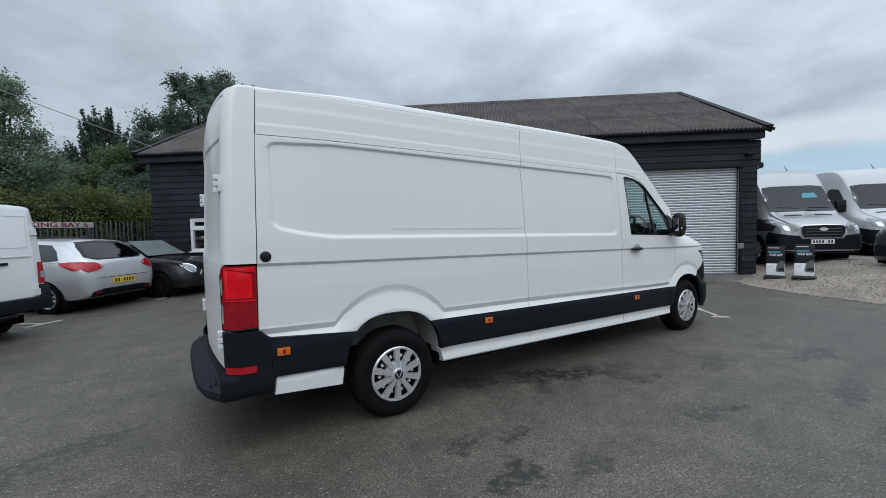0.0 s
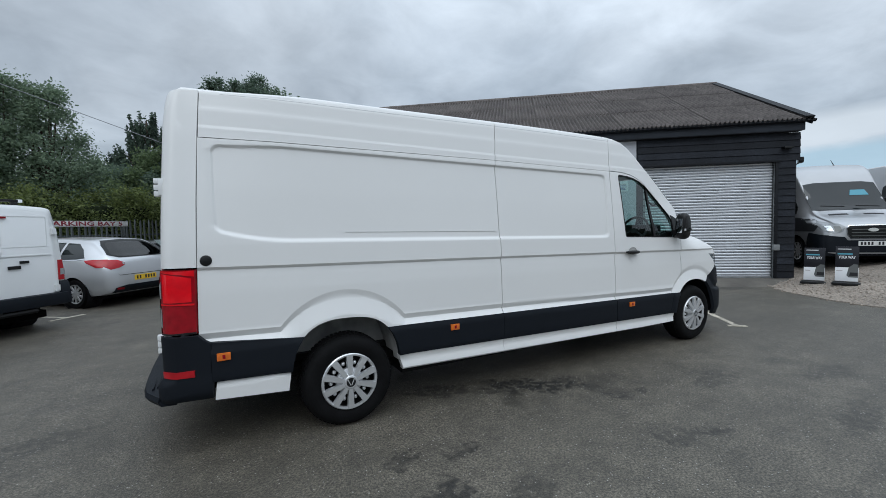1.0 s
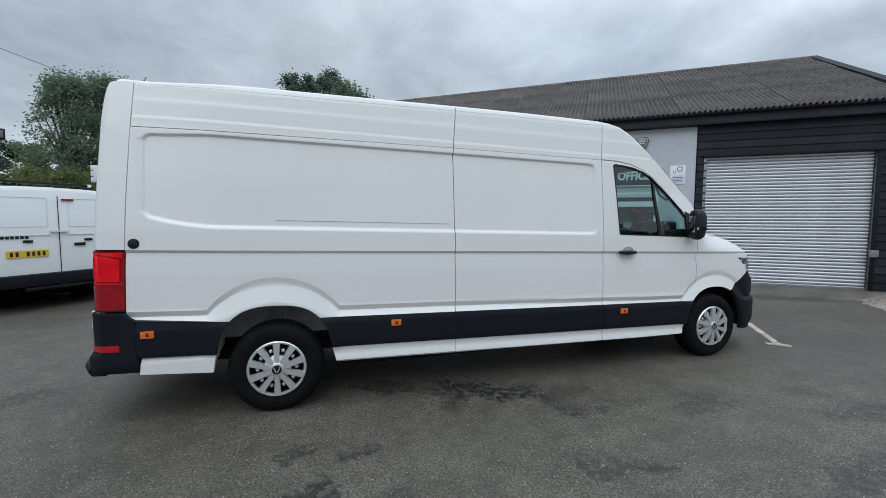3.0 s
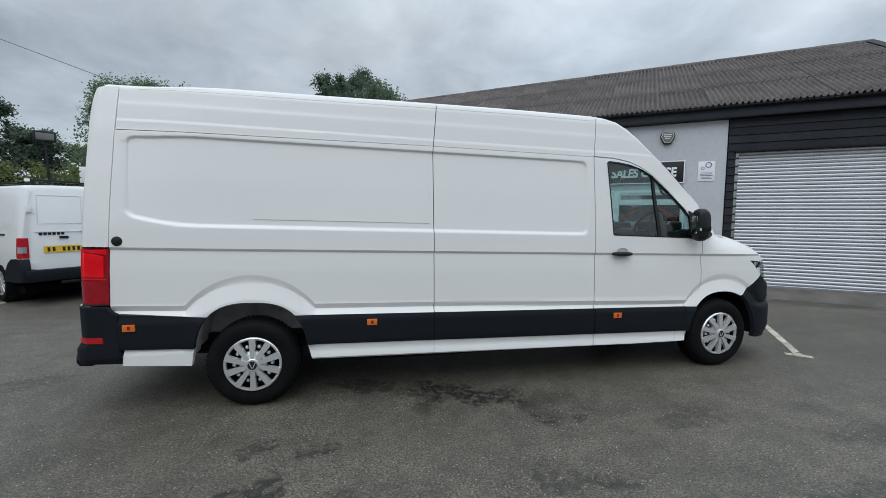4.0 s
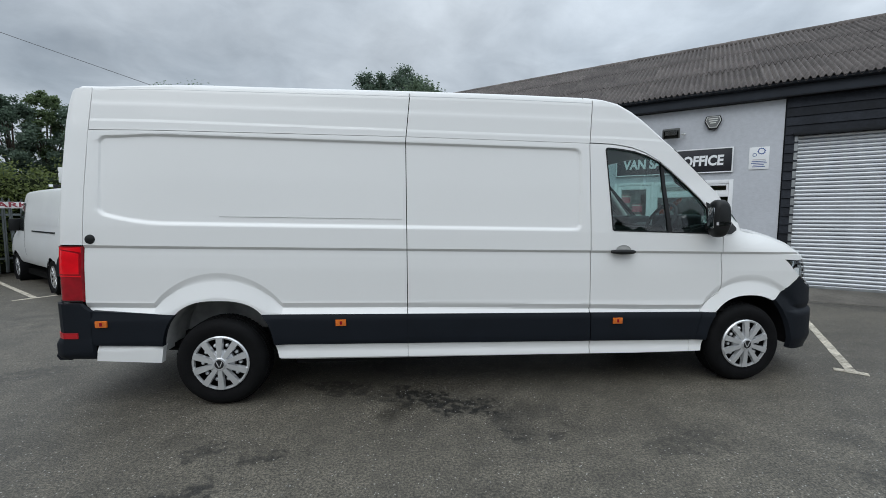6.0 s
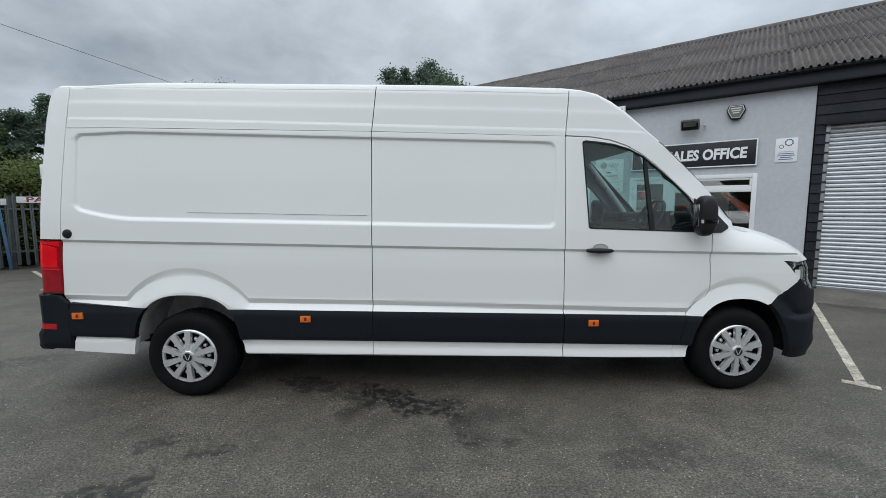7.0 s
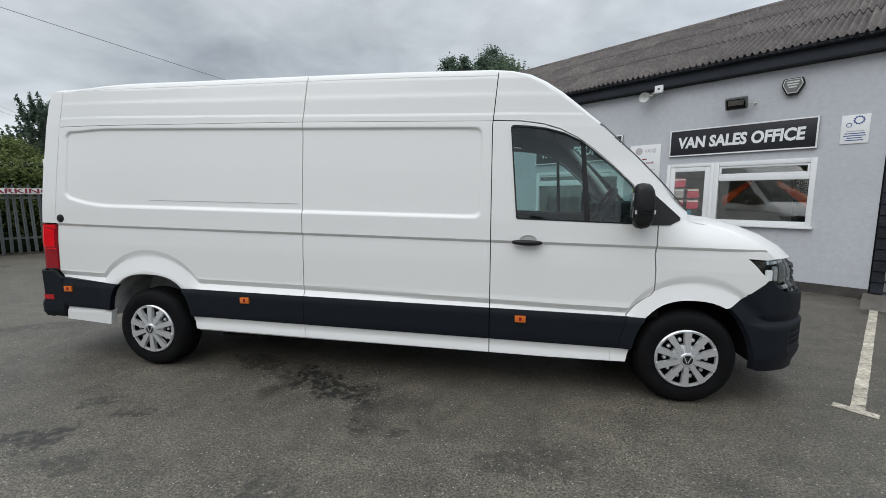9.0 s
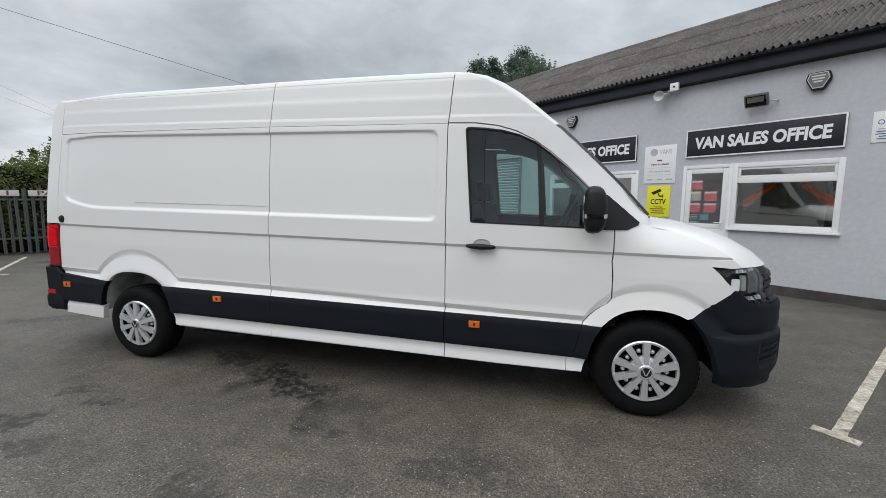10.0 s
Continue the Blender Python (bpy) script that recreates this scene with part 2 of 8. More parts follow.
# opaque grey-green: pale sky reflection put into the windscreen colour
PALESCREEN = mat("painted_sky_reflection_screen", (0.17, 0.20, 0.195), 0.30, coat=0.3, vary=0.2, vscale=4)
CLADDING = mat("moulded_black_plastic", (0.0064, 0.0088, 0.0132), 0.58, spec=0.20, vary=0.10, vscale=4, bump=0.12, bscale=350)
DARKTRIM = mat("dark_plastic_trim", (0.007, 0.0075, 0.008), 0.45, spec=0.35, bump=0.1, bscale=300)
# near-black: the shade in gaps and under bodies put into the colour
SHADOWGAP = mat("painted_shade_black", (0.004, 0.004, 0.004), 0.95, spec=0.1)
LINER = mat("arch_liner_felt", (0.012, 0.012, 0.013), 0.95, spec=0.15, vary=0.3, vscale=6, bump=0.4, bscale=90)
# grey arch metal; also paints shade in the handle hollow and rail line
METALANDSHADE = mat("grey_arch_metal_and_hollow_shade", (0.38, 0.38, 0.37), 0.75, vary=0.3, vscale=7, bump=0.2)
RUBBER = mat("tyre_rubber", (0.0056, 0.0057, 0.0062), 0.75, spec=0.12, vary=0.25, vscale=9, bump=0.25, bscale=120)
TRIM_SILVER = mat("painted_wheel_trim", (0.66, 0.67, 0.68), 0.27, metal=0.6, coat=0.4, vary=0.05, vscale=8)
STEEL = mat("black_steel_wheel", (0.012, 0.012, 0.012), 0.6, metal=0.2, spec=0.2)
CHROME = mat("chrome", (0.75, 0.76, 0.78), 0.12, metal=1.0)
REDLENS = mat("red_lamp_lens", (0.72, 0.004, 0.012), 0.22, coat=0.35, spec=0.3, vary=0.12, vscale=14)
TAILRED = mat("plain_red_lamp_lens", (0.40, 0.005, 0.012), 0.3, coat=0.4, spec=0.35, vary=0.15, vscale=16)
DARKRED = mat("dark_red_lamp_lens", (0.28, 0.003, 0.010), 0.2, coat=0.3, spec=0.3, vary=0.2, vscale=18)
CLEARLENS = mat("clear_lamp_lens", (0.30, 0.315, 0.325), 0.22, coat=0.4, vary=0.15, vscale=20)
AMBER = mat("amber_lens", (0.66, 0.15, 0.012), 0.2, coat=1.0, vary=0.15, vscale=40)
GLASS = glass_mat("tinted_car_glass", (0.60, 0.76, 0.74), 0.075)
GLASSDARK = glass_mat("privacy_glass", (0.16, 0.18, 0.18))
LENSGLASS = glass_mat("clear_lamp_cover", (0.94, 0.96, 0.96), 0.03)
OFFICEPANE = glass_mat("office_window_pane", (0.95, 0.95, 0.92), 0.15)
SCREEN = glass_mat("van_windscreen", (0.13, 0.15, 0.155), 0.06)
CARGLASS = glass_mat("reflecting_car_glass", (0.30, 0.34, 0.34), 0.16)
SEATCLOTH = mat("dark_grey_seat_cloth", (0.028, 0.028, 0.03), 0.9, vary=0.15, vscale=20, bump=0.3, bscale=400)
DASH = mat("dark_dashboard_plastic", (0.02, 0.021, 0.022), 0.6, bump=0.15, bscale=300)
# near-black green: shade among leaves put into the colour
FOLIAGESHADE = mat("painted_foliage_shade", (0.016, 0.022, 0.010), 0.95, spec=0.1, vary=0.5, vscale=7)
HEADLINING = mat("pale_grey_headlining", (0.26, 0.26, 0.25), 0.9)
PILLARTRIM = mat("pale_grey_pillar_trim", (0.50, 0.50, 0.48), 0.8, vary=0.05, bump=0.1, bscale=300)
BULKHEAD = mat("grey_bulkhead", (0.10, 0.10, 0.10), 0.8, vary=0.1)
YELLOWPLATE = mat("yellow_plate", (0.80, 0.52, 0.03), 0.4)
WHITEPLATE = mat("white_plate", (0.78, 0.78, 0.76), 0.4)
INK = mat("black_print", (0.012, 0.012, 0.014), 0.5)
BOARD = mat("black_stained_weatherboard", (0.0160, 0.0185, 0.0245), 0.68, spec=0.25, vary=0.35, vscale=1.6, grain=0.25, gscale=24, bump=0.45, bscale=34, random_tone=0.28)
FASCIA = mat("slate_grey_fascia_paint", (0.028, 0.033, 0.043), 0.55, spec=0.3, vary=0.2, vscale=2.5, bump=0.15, bscale=30)
BLACKTIMBER = mat("black_painted_timber", (0.0075, 0.0088, 0.0115), 0.6, spec=0.25, vary=0.3, vscale=2.5, bump=0.25, bscale=30)
RENDERWALL = mat("grey_painted_render", (0.52, 0.535, 0.57), 0.88, vary=0.06, vscale=0.9, grain=0.05, gscale=14, bump=0.35, bscale=26)
PLINTH = mat("dark_brick_plinth", (0.055, 0.05, 0.047), 0.9, vary=0.35, vscale=5, bump=0.6, bscale=30)
ROOFSHEET = mat("weathered_corrugated_sheet", (0.122, 0.107, 0.100), 0.93, vary=0.30, vscale=1.3, grain=0.3, gscale=11, bump=0.6, bscale=42, random_tone=0.13)
GALV = mat("galvanised_shutter_steel", (0.66, 0.68, 0.71), 0.38, metal=0.35, vary=0.06, vscale=2, grain=0.05, gscale=30)
GALVDARK = mat("weathered_galvanised_steel", (0.25, 0.26, 0.265), 0.6, metal=0.4, vary=0.2, vscale=6)
FENCESTEEL = mat("weathered_palisade_steel", (0.10, 0.112, 0.112), 0.62, metal=0.35, vary=0.2, vscale=5, random_tone=0.2)
UPVC = mat("white_upvc", (0.80, 0.81, 0.82), 0.3, vary=0.02)
SIGNBLACK = mat("black_sign_panel", (0.012, 0.012, 0.017), 0.3)
SIGNWHITE = mat("white_sign_print", (0.82, 0.83, 0.84), 0.4)
BAYRED = mat("red_sign_print", (0.23, 0.025, 0.04), 0.5, vary=0.2, vscale=8)
BAYWHITE = mat("weathered_white_board", (0.60, 0.60, 0.58), 0.6, vary=0.12, vscale=4, grain=0.1, gscale=30)
YELLOWSIGN = mat("yellow_sign", (0.80, 0.76, 0.03), 0.45)
NOTICEPINK = mat("pink_printed_card", (0.66, 0.09, 0.15), 0.6, vary=0.1, vscale=12)
NOTICEBLUE = mat("blue_printed_card", (0.10, 0.33, 0.42), 0.6)
ORANGE = mat("orange_cloth", (0.85, 0.17, 0.04), 0.8, vary=0.15, vscale=9)
PALEPRINT = mat("pale_grey_print", (0.50, 0.47, 0.48), 0.6)
BLUEPRINT = mat("blue_print", (0.05, 0.09, 0.28), 0.6)
ROADPAINT = mat("worn_white_road_paint", (0.45, 0.41, 0.335), 0.85, vary=0.30, vscale=5, grain=0.35, gscale=30, bump=0.4, bscale=80)


def wear(m, tone):
    """Scuffed patches where the paint is worn through to the dark surface below."""
    n, l = m.node_tree.nodes, m.node_tree.links
    b = n["Principled BSDF"]
    src = b.inputs["Base Color"].links[0].from_socket
    tc, t, r, x = n.new("ShaderNodeTexCoord"), n.new("ShaderNodeTexNoise"), n.new("ShaderNodeMapRange"), n.new("ShaderNodeMix")
    t.inputs["Scale"].default_value, t.inputs["Detail"].default_value, t.inputs["Roughness"].default_value = 7.0, 8.0, 0.68
    r.inputs["From Min"].default_value, r.inputs["From Max"].default_value = 0.585, 0.66
    x.data_type = "RGBA"
    x.inputs["B"].default_value = (*tone, 1)
    l.new(tc.outputs["Object"], t.inputs["Vector"]), l.new(t.outputs["Fac"], r.inputs["Value"])
    l.new(r.outputs["Result"], x.inputs["Factor"]), l.new(src, x.inputs["A"]), l.new(x.outputs["Result"], b.inputs["Base Color"])


wear(ROADPAINT, (0.13, 0.12, 0.10))
CONCRETE = mat("stained_concrete", (0.125, 0.115, 0.10), 0.92, vary=0.28, vscale=2.2, grain=0.2, gscale=40, bump=0.5, bscale=50)
GRAVEL = mat("pale_gravel", (0.262, 0.225, 0.188), 0.95, vary=0.22, vscale=1.3, grain=0.45, gscale=30, bump=1.0, bscale=45)
STONE = mat("gravel_stone", (0.33, 0.285, 0.24), 0.9, vary=0.3, vscale=9)
BARK = mat("tree_bark", (0.07, 0.055, 0.042), 0.95, vary=0.3, vscale=6, bump=0.8, bscale=18)
INDOORWALL = mat("dim_office_wall", (0.66, 0.62, 0.55), 0.9, vary=0.06)
INDOORDARK = mat("dark_office_furniture", (0.05, 0.045, 0.04), 0.7)
BLUEPOST = mat("faded_blue_post_paint", (0.05, 0.12, 0.22), 0.6, vary=0.2, vscale=6)
CABLE = mat("weathered_cable", (0.26, 0.27, 0.29), 0.8)
GREYMETAL = mat("grey_lamp_housing", (0.16, 0.165, 0.16), 0.45, metal=0.5)
CREAMPLASTIC = mat("cream_plastic", (0.62, 0.63, 0.60), 0.45)
MIRRORGLASS = mat("mirror_glass", (0.8, 0.82, 0.84), 0.03, metal=1.0)


def leaf_mat(name, color, spread=0.35):
    """Leaves: colour varies leaf by leaf, with light passing through."""
    m = bpy.data.materials.new(name)
    m.use_nodes = True
    n, l = m.node_tree.nodes, m.node_tree.links
    b = n["Principled BSDF"]
    g = n.new("ShaderNodeNewGeometry")
    r = n.new("ShaderNodeValToRGB")
    r.color_ramp.elements[0].color = (*[c * (1 - spread) for c in color], 1)
    r.color_ramp.elements[1].color = (color[0] * (1 + spread * 1.3), color[1] * (1 + spread), color[2] * (1 + spread * 0.6), 1)
    l.new(g.outputs["Random Per Island"], r.inputs[0])
    l.new(r.outputs[0], b.inputs["Base Color"])
    b.inputs["Roughness"].default_value = 0.65
    tr = n.new("ShaderNodeBsdfTranslucent")
    l.new(r.outputs[0], tr.inputs["Color"])
    mx = n.new("ShaderNodeMixShader")
    mx.inputs[0].default_value = 0.5
    l.new(b.outputs[0], mx.inputs[1]), l.new(tr.outputs[0], mx.inputs[2])
    l.new(mx.outputs[0], n["Material Output"].inputs["Surface"])
    return m


LEAF = leaf_mat("broad_leaves", (0.125, 0.180, 0.090), 0.3)
LEAFAIRY = leaf_mat("pale_airy_leaves", (0.170, 0.240, 0.165), 0.3)
LEAFDARK = leaf_mat("dark_leaves", (0.112, 0.165, 0.125), 0.3)
LEAFHEDGE = leaf_mat("hedge_leaves", (0.138, 0.182, 0.066), 0.45)
NEEDLE = leaf_mat("pine_needles", (0.085, 0.128, 0.100))

# ---- building blocks ----
from mathutils.geometry import tessellate_polygon
from mathutils.bvhtree import BVHTree


def thing(name, label, category, group="", at=(0, 0, 0), turn=0.0, kind=""):
    ob = new(name)
    ob.matrix_world = pose(*at, 0, 0, turn)
    ob.empty_display_size = 0.2
    return tagged(ob, label, category, group, kind)


def mesh_of(name, bm, material, smooth=None):
    me = bpy.data.meshes.new(name)
    bmesh.ops.recalc_face_normals(bm, faces=bm.faces)
    if smooth is not None:
        for f in bm.faces:
            f.smooth = True
        for e in bm.edges:
            if len(e.link_faces) == 2 and e.calc_face_angle(0) > radians(smooth):
                e.smooth = False
    bm.to_mesh(me)
    bm.free()
    me.materials.append(material)
    return me


def part(name, bm, material, parent=None, label="", smooth=None):
    """Links a bmesh as one mesh object under a thing or part."""
    ob = new(name, mesh_of(name, bm, material, smooth))
    if parent is not None:
        ob.parent = parent
    if label:
        ob["label"] = label
    return ob


def box(bm, lo, hi, bevel=0.0, m=None, seg=2):
    c = [(a + b) / 2 for a, b in zip(lo, hi)]
    s = [abs(b - a) for a, b in zip(lo, hi)]
    r = bmesh.ops.create_cube(bm, size=1.0)
    vs = r["verts"]
    bmesh.ops.transform(bm, verts=vs, matrix=(m or Matrix()) @ Matrix.Translation(c) @ Matrix.Diagonal((*s, 1)))
    if bevel:
        es = {e for v in vs for e in v.link_edges}
        bmesh.ops.bevel(bm, geom=list(es), offset=bevel, segments=seg, profile=0.6, affect="EDGES")
    return vs


def boxpart(name, lo, hi, material, parent=None, bevel=0.0, label="", m=None, smooth=None):
    bm = bmesh.new()
    box(bm, lo, hi, bevel, m)
    return part(name, bm, material, parent, label, smooth if smooth is not None else (40 if bevel else None))


def prism(bm, pts, h, m=None):
    """An outline in x, y raised by h along z."""
    m = m or Matrix()
    lo = [bm.verts.new(m @ Vector((x, y, 0))) for x, y in pts]
    hi = [bm.verts.new(m @ Vector((x, y, h))) for x, y in pts]
    bm.faces.new(lo[::-1]), bm.faces.new(hi)
    for i in range(len(pts)):
        j = (i + 1) % len(pts)
        bm.faces.new((lo[i], lo[j], hi[j], hi[i]))


def tube(bm, pts, radius, seg=8):
    """A round bar along a line of points."""
    pts = [Vector(p) for p in pts]
    rings = []
    for i, p in enumerate(pts):
        d = (pts[min(i + 1, len(pts) - 1)] - pts[max(i - 1, 0)]).normalized()
        a = d.orthogonal().normalized()
        if rings:
            a = (rings[-1][1] - d * rings[-1][1].dot(d)).normalized()
        b = d.cross(a)
        r = radius[i] if isinstance(radius, (list, tuple)) else radius
        rings.append(([bm.verts.new(p + (a * math.cos(k * 2 * math.pi / seg) + b * math.sin(k * 2 * math.pi / seg)) * r) for k in range(seg)], a))
    for (r0, _), (r1, _) in zip(rings, rings[1:]):
        for k in range(seg):
            bm.faces.new((r0[k], r0[(k + 1) % seg], r1[(k + 1) % seg], r1[k]))
    bm.faces.new(rings[0][0][::-1]), bm.faces.new(rings[-1][0])


def lathe(bm, prof, seg=48, m=None):
    """Turns a profile of (radius, y) about the y axis."""
    m = m or Matrix()
    rings = []
    for r, y in prof:
        if r < 1e-5:
            rings.append([bm.verts.new(m @ Vector((0, y, 0)))])
        else:
            rings.append([bm.verts.new(m @ Vector((r * math.cos(2 * math.pi * k / seg), y, r * math.sin(2 * math.pi * k / seg)))) for k in range(seg)])
    for a, b in zip(rings, rings[1:]):
        for k in range(seg):
            j = (k + 1) % seg
            if len(a) == 1 and len(b) == 1:
                continue
            if len(a) == 1:
                bm.faces.new((a[0], b[k], b[j]))
            elif len(b) == 1:
                bm.faces.new((a[k], a[j], b[0]))
            else:
                bm.faces.new((a[k], a[j], b[j], b[k]))


def cell(bm, outline, holes=(), us=(), vs=()):
    """A flat outline with holes, in x and z, cut by the lines us and vs."""
    loops = [[Vector((u, v, 0)) for u, v in lp] for lp in (outline, *holes)]
    flat = [p for lp in loops for p in lp]
    verts = [bm.verts.new((p.x, 0, p.y)) for p in flat]
    for tri in tessellate_polygon(loops):
        if len({tri[0], tri[1], tri[2]}) == 3:
            try:
                bm.faces.new([verts[i] for i in tri])
            except ValueError:
                pass
    for vals, no, ax in ((us, (1, 0, 0), 0), (vs, (0, 0, 1), 2)):
        for v in vals:
            co = [0, 0, 0]
            co[ax] = v
            bmesh.ops.bisect_plane(bm, geom=bm.verts[:] + bm.edges[:] + bm.faces[:], plane_co=co, plane_no=no, dist=1e-5)


def steps(a, b, d):
    n = max(1, int(round((b - a) / d)))
    return [a + (b - a) * i / n for i in range(1, n)]


def sheet(name, outline, fn, material, parent, holes=(), du=0.04, dv=0.04, extra_v=(), extra_u=(), rim=0.03, inward=(0, 1, 0), label="", smooth=32, flip=None, warp=None):
    """A curved panel: an outline in (u, v), cut into cells and laid on the surface fn(u, v), with a turned-in rim. flip: mirrored across that y."""
    bm = bmesh.new()
    if warp:
        outline = [(u, warp[1](u, v)) for u, v in outline]
        holes = [[(u, warp[1](u, v)) for u, v in h] for h in holes]
    u0, u1 = min(p[0] for p in outline), max(p[0] for p in outline)
    v0, v1 = min(p[1] for p in outline), max(p[1] for p in outline)
    us = sorted(set(steps(u0, u1, du)) | {u for u in extra_u if u0 < u < u1})
    vs = sorted(set(steps(v0, v1, dv)) | {v for v in extra_v if v0 < v < v1})
    cell(bm, outline, holes, us, vs)
    for v in bm.verts:
        v.co = fn(v.co.x, warp[0](v.co.x, v.co.z) if warp else v.co.z)
    if rim:
        edges = [e for e in bm.edges if len(e.link_faces) == 1]
        r = bmesh.ops.extrude_edge_only(bm, edges=edges)
        d = Vector(inward) * rim
        for g in r["geom"]:
            if isinstance(g, bmesh.types.BMVert):
                g.co += d
    if flip is not None:
        for v in bm.verts:
            v.co.y = 2 * flip - v.co.y
    return part(name, bm, material, parent, label, smooth)


def lerp_list(pts, x):
    """Straight-line interpolation in a list of (x, value)."""
    if x <= pts[0][0]:
        return pts[0][1]
    for (a, va), (b, vb) in zip(pts, pts[1:]):
        if x <= b:
            return va + (vb - va) * (x - a) / (b - a)
    return pts[-1][1]


def smooth01(x):
    x = min(1, max(0, x))
    return x * x * (3 - 2 * x)


def rounded(x0, z0, x1, z1, r, n=5):
    """A rounded rectangle outline."""
    out = []
    for cx, cz, a in ((x1 - r, z0 + r, -90), (x1 - r, z1 - r, 0), (x0 + r, z1 - r, 90), (x0 + r, z0 + r, 180)):
        for i in range(n + 1):
            t = radians(a + 90 * i / n)
            out.append((cx + r * math.cos(t), cz + r * math.sin(t)))
    return out


def text_part(name, body, size, material, parent, m, width=None, extrude=0.002, bold=0.0, label="", slant=0.0, letters=False):
    """Raised lettering in the built-in font, as a mesh; x along the line, y up in its own plane."""
    cu = bpy.data.curves.new(name, "FONT")
    cu.body, cu.size, cu.extrude, cu.align_x, cu.align_y, cu.offset = body, size, extrude, "CENTER", "CENTER", bold
    cu.resolution_u = 3
    tmp = new(name, cu)
    bpy.context.view_layer.update()
    me = bpy.data.meshes.new_from_object(tmp.evaluated_get(bpy.context.evaluated_depsgraph_get()))
    bpy.data.objects.remove(tmp)
    if width:
        xs = [v.co.x for v in me.vertices]
        k = width / (max(xs) - min(xs))
        for v in me.vertices:
            v.co.x *= k
    for v in me.vertices:
        v.co.x += slant * v.co.y
    me.materials.clear()
    me.materials.append(material)
    if not letters:
        ob = new(name, me)
        ob.parent = parent
        ob.matrix_local = m
        if label:
            ob["label"] = label
        return ob
    # one object for each letter
    bm = bmesh.new()
    bm.from_mesh(me)
    bmesh.ops.remove_doubles(bm, verts=bm.verts, dist=1e-5)
    left = set(bm.verts)
    while left:
        isle, todo = set(), [min(left, key=lambda v: v.co.x)]
        while todo:
            v = todo.pop()
            if v in isle:
                continue
            isle.add(v)
            todo += [e.other_vert(v) for e in v.link_edges]
        left -= isle
        ids, faces = {}, []
        for f in {f for v in isle for f in v.link_faces}:
            faces.append([ids.setdefault(v, len(ids)) for v in f.verts])
        one = bpy.data.meshes.new("letter")
        one.from_pydata([tuple(v.co) for v in ids], [], faces)
        one.materials.append(material)
        ob = new("letter", one)
        ob.parent = parent
        ob.matrix_local = m
    bm.free()

# ---- ground ----
bm = bmesh.new()
rings = [0.0, 8, 20, 60, 200, 900]
prev = [bm.verts.new((0, 0, 0))]
for r in rings[1:]:
    ring = [bm.verts.new((4 + r * math.cos(k * math.pi / 16), 3 + r * math.sin(k * math.pi / 16), 0)) for k in range(32)]
    for k in range(32):
        j = (k + 1) % 32
        bm.faces.new((prev[0], ring[k], ring[j]) if len(prev) == 1 else (prev[k], ring[k], ring[j], prev[j]))
    prev = ring
tagged(part("ground", bm, ASPHALT), "worn dark grey asphalt yard with oily patches", "ground", kind="structure")

BM = pose(8.0, 4.3, 0, 0, 0, -38)          # along the front of the long shed; y points into it


def bay_line(name, a, b, width, label, z=0.004):
    """A painted strip from a to b, 4 mm thick, with worn uneven sides."""
    a, b = Vector((*a, 0)), Vector((*b, 0))
    d = (b - a).normalized()
    s = Vector((-d.y, d.x, 0)) * width / 2
    rnd = random.Random(int(1000 * abs(a.x) + 77 * abs(b.y)))
    n = max(2, int((b - a).length / 0.06))
    bm = bmesh.new()
    cols = []
    for i in range(n + 1):
        p = a + (b - a) * i / n
        k0, k1 = 1 - rnd.random() * 0.14, 1 - rnd.random() * 0.14
        cols.append([bm.verts.new(p + s * k0 + Vector((0, 0, z))), bm.verts.new(p - s * k1 + Vector((0, 0, z)))])
    for c0, c1 in zip(cols, cols[1:]):
        bm.faces.new((c0[0], c1[0], c1[1], c0[1]))
    edges = [e for e in bm.edges if len(e.link_faces) == 1]
    r = bmesh.ops.extrude_edge_only(bm, edges=edges)
    for g in r["geom"]:
        if isinstance(g, bmesh.types.BMVert):
            g.co.z -= 0.006
    tagged(part(name, bm, ROADPAINT), label, "bay marking", "bay markings", "structure")


U1 = Vector((math.cos(radians(52)), math.sin(radians(52))))
bay_line("bay_marking", (5.71, 0.13), (5.71 + U1.x * 4.2, 0.13 + U1.y * 4.2), 0.085, "worn white painted bay line on asphalt")
bay_line("bay_marking", (5.585, 0.185), (5.765, 0.02), 0.08, "worn white painted end bar of a bay line", 0.007)
FD = Vector((math.cos(radians(50)), math.sin(radians(50))))     # along the fence
FN = Vector((-FD.y, FD.x))                                      # towards the fence
for k in range(5):
    p = Vector((-7.0, 2.62)) + FD * 2.78 * k
    bay_line("bay_marking", p, p + FN * 3.3, 0.085, "worn white painted bay line on asphalt")
    bay_line("bay_marking", p - FD * 0.30, p + FD * 0.30, 0.085, "worn white painted end bar of a bay line", 0.007)

# gravel beyond the shed, edged by the asphalt in a ragged line
edge = [(11.0, 2.05), (10.35, 1.75), (9.72, 1.35), (9.38, 0.85), (9.08, 0.25), (8.9, -0.4), (8.66, -1.15), (8.3, -2.3), (7.7, -4.2), (6.5, -8.0)]
rag = []
rnd = random.Random(4)
for (ax, ay), (bx, by) in zip(edge, edge[1:]):
    n = max(2, int(math.hypot(bx - ax, by - ay) / 0.12))
    for i in range(n):
        rag.append((ax + (bx - ax) * i / n + rnd.uniform(-0.05, 0.05), ay + (by - ay) * i / n + rnd.uniform(-0.05, 0.05)))
outline = rag + [(9, -14), (40, -14), (46, 30), (15.5, 7.6)]


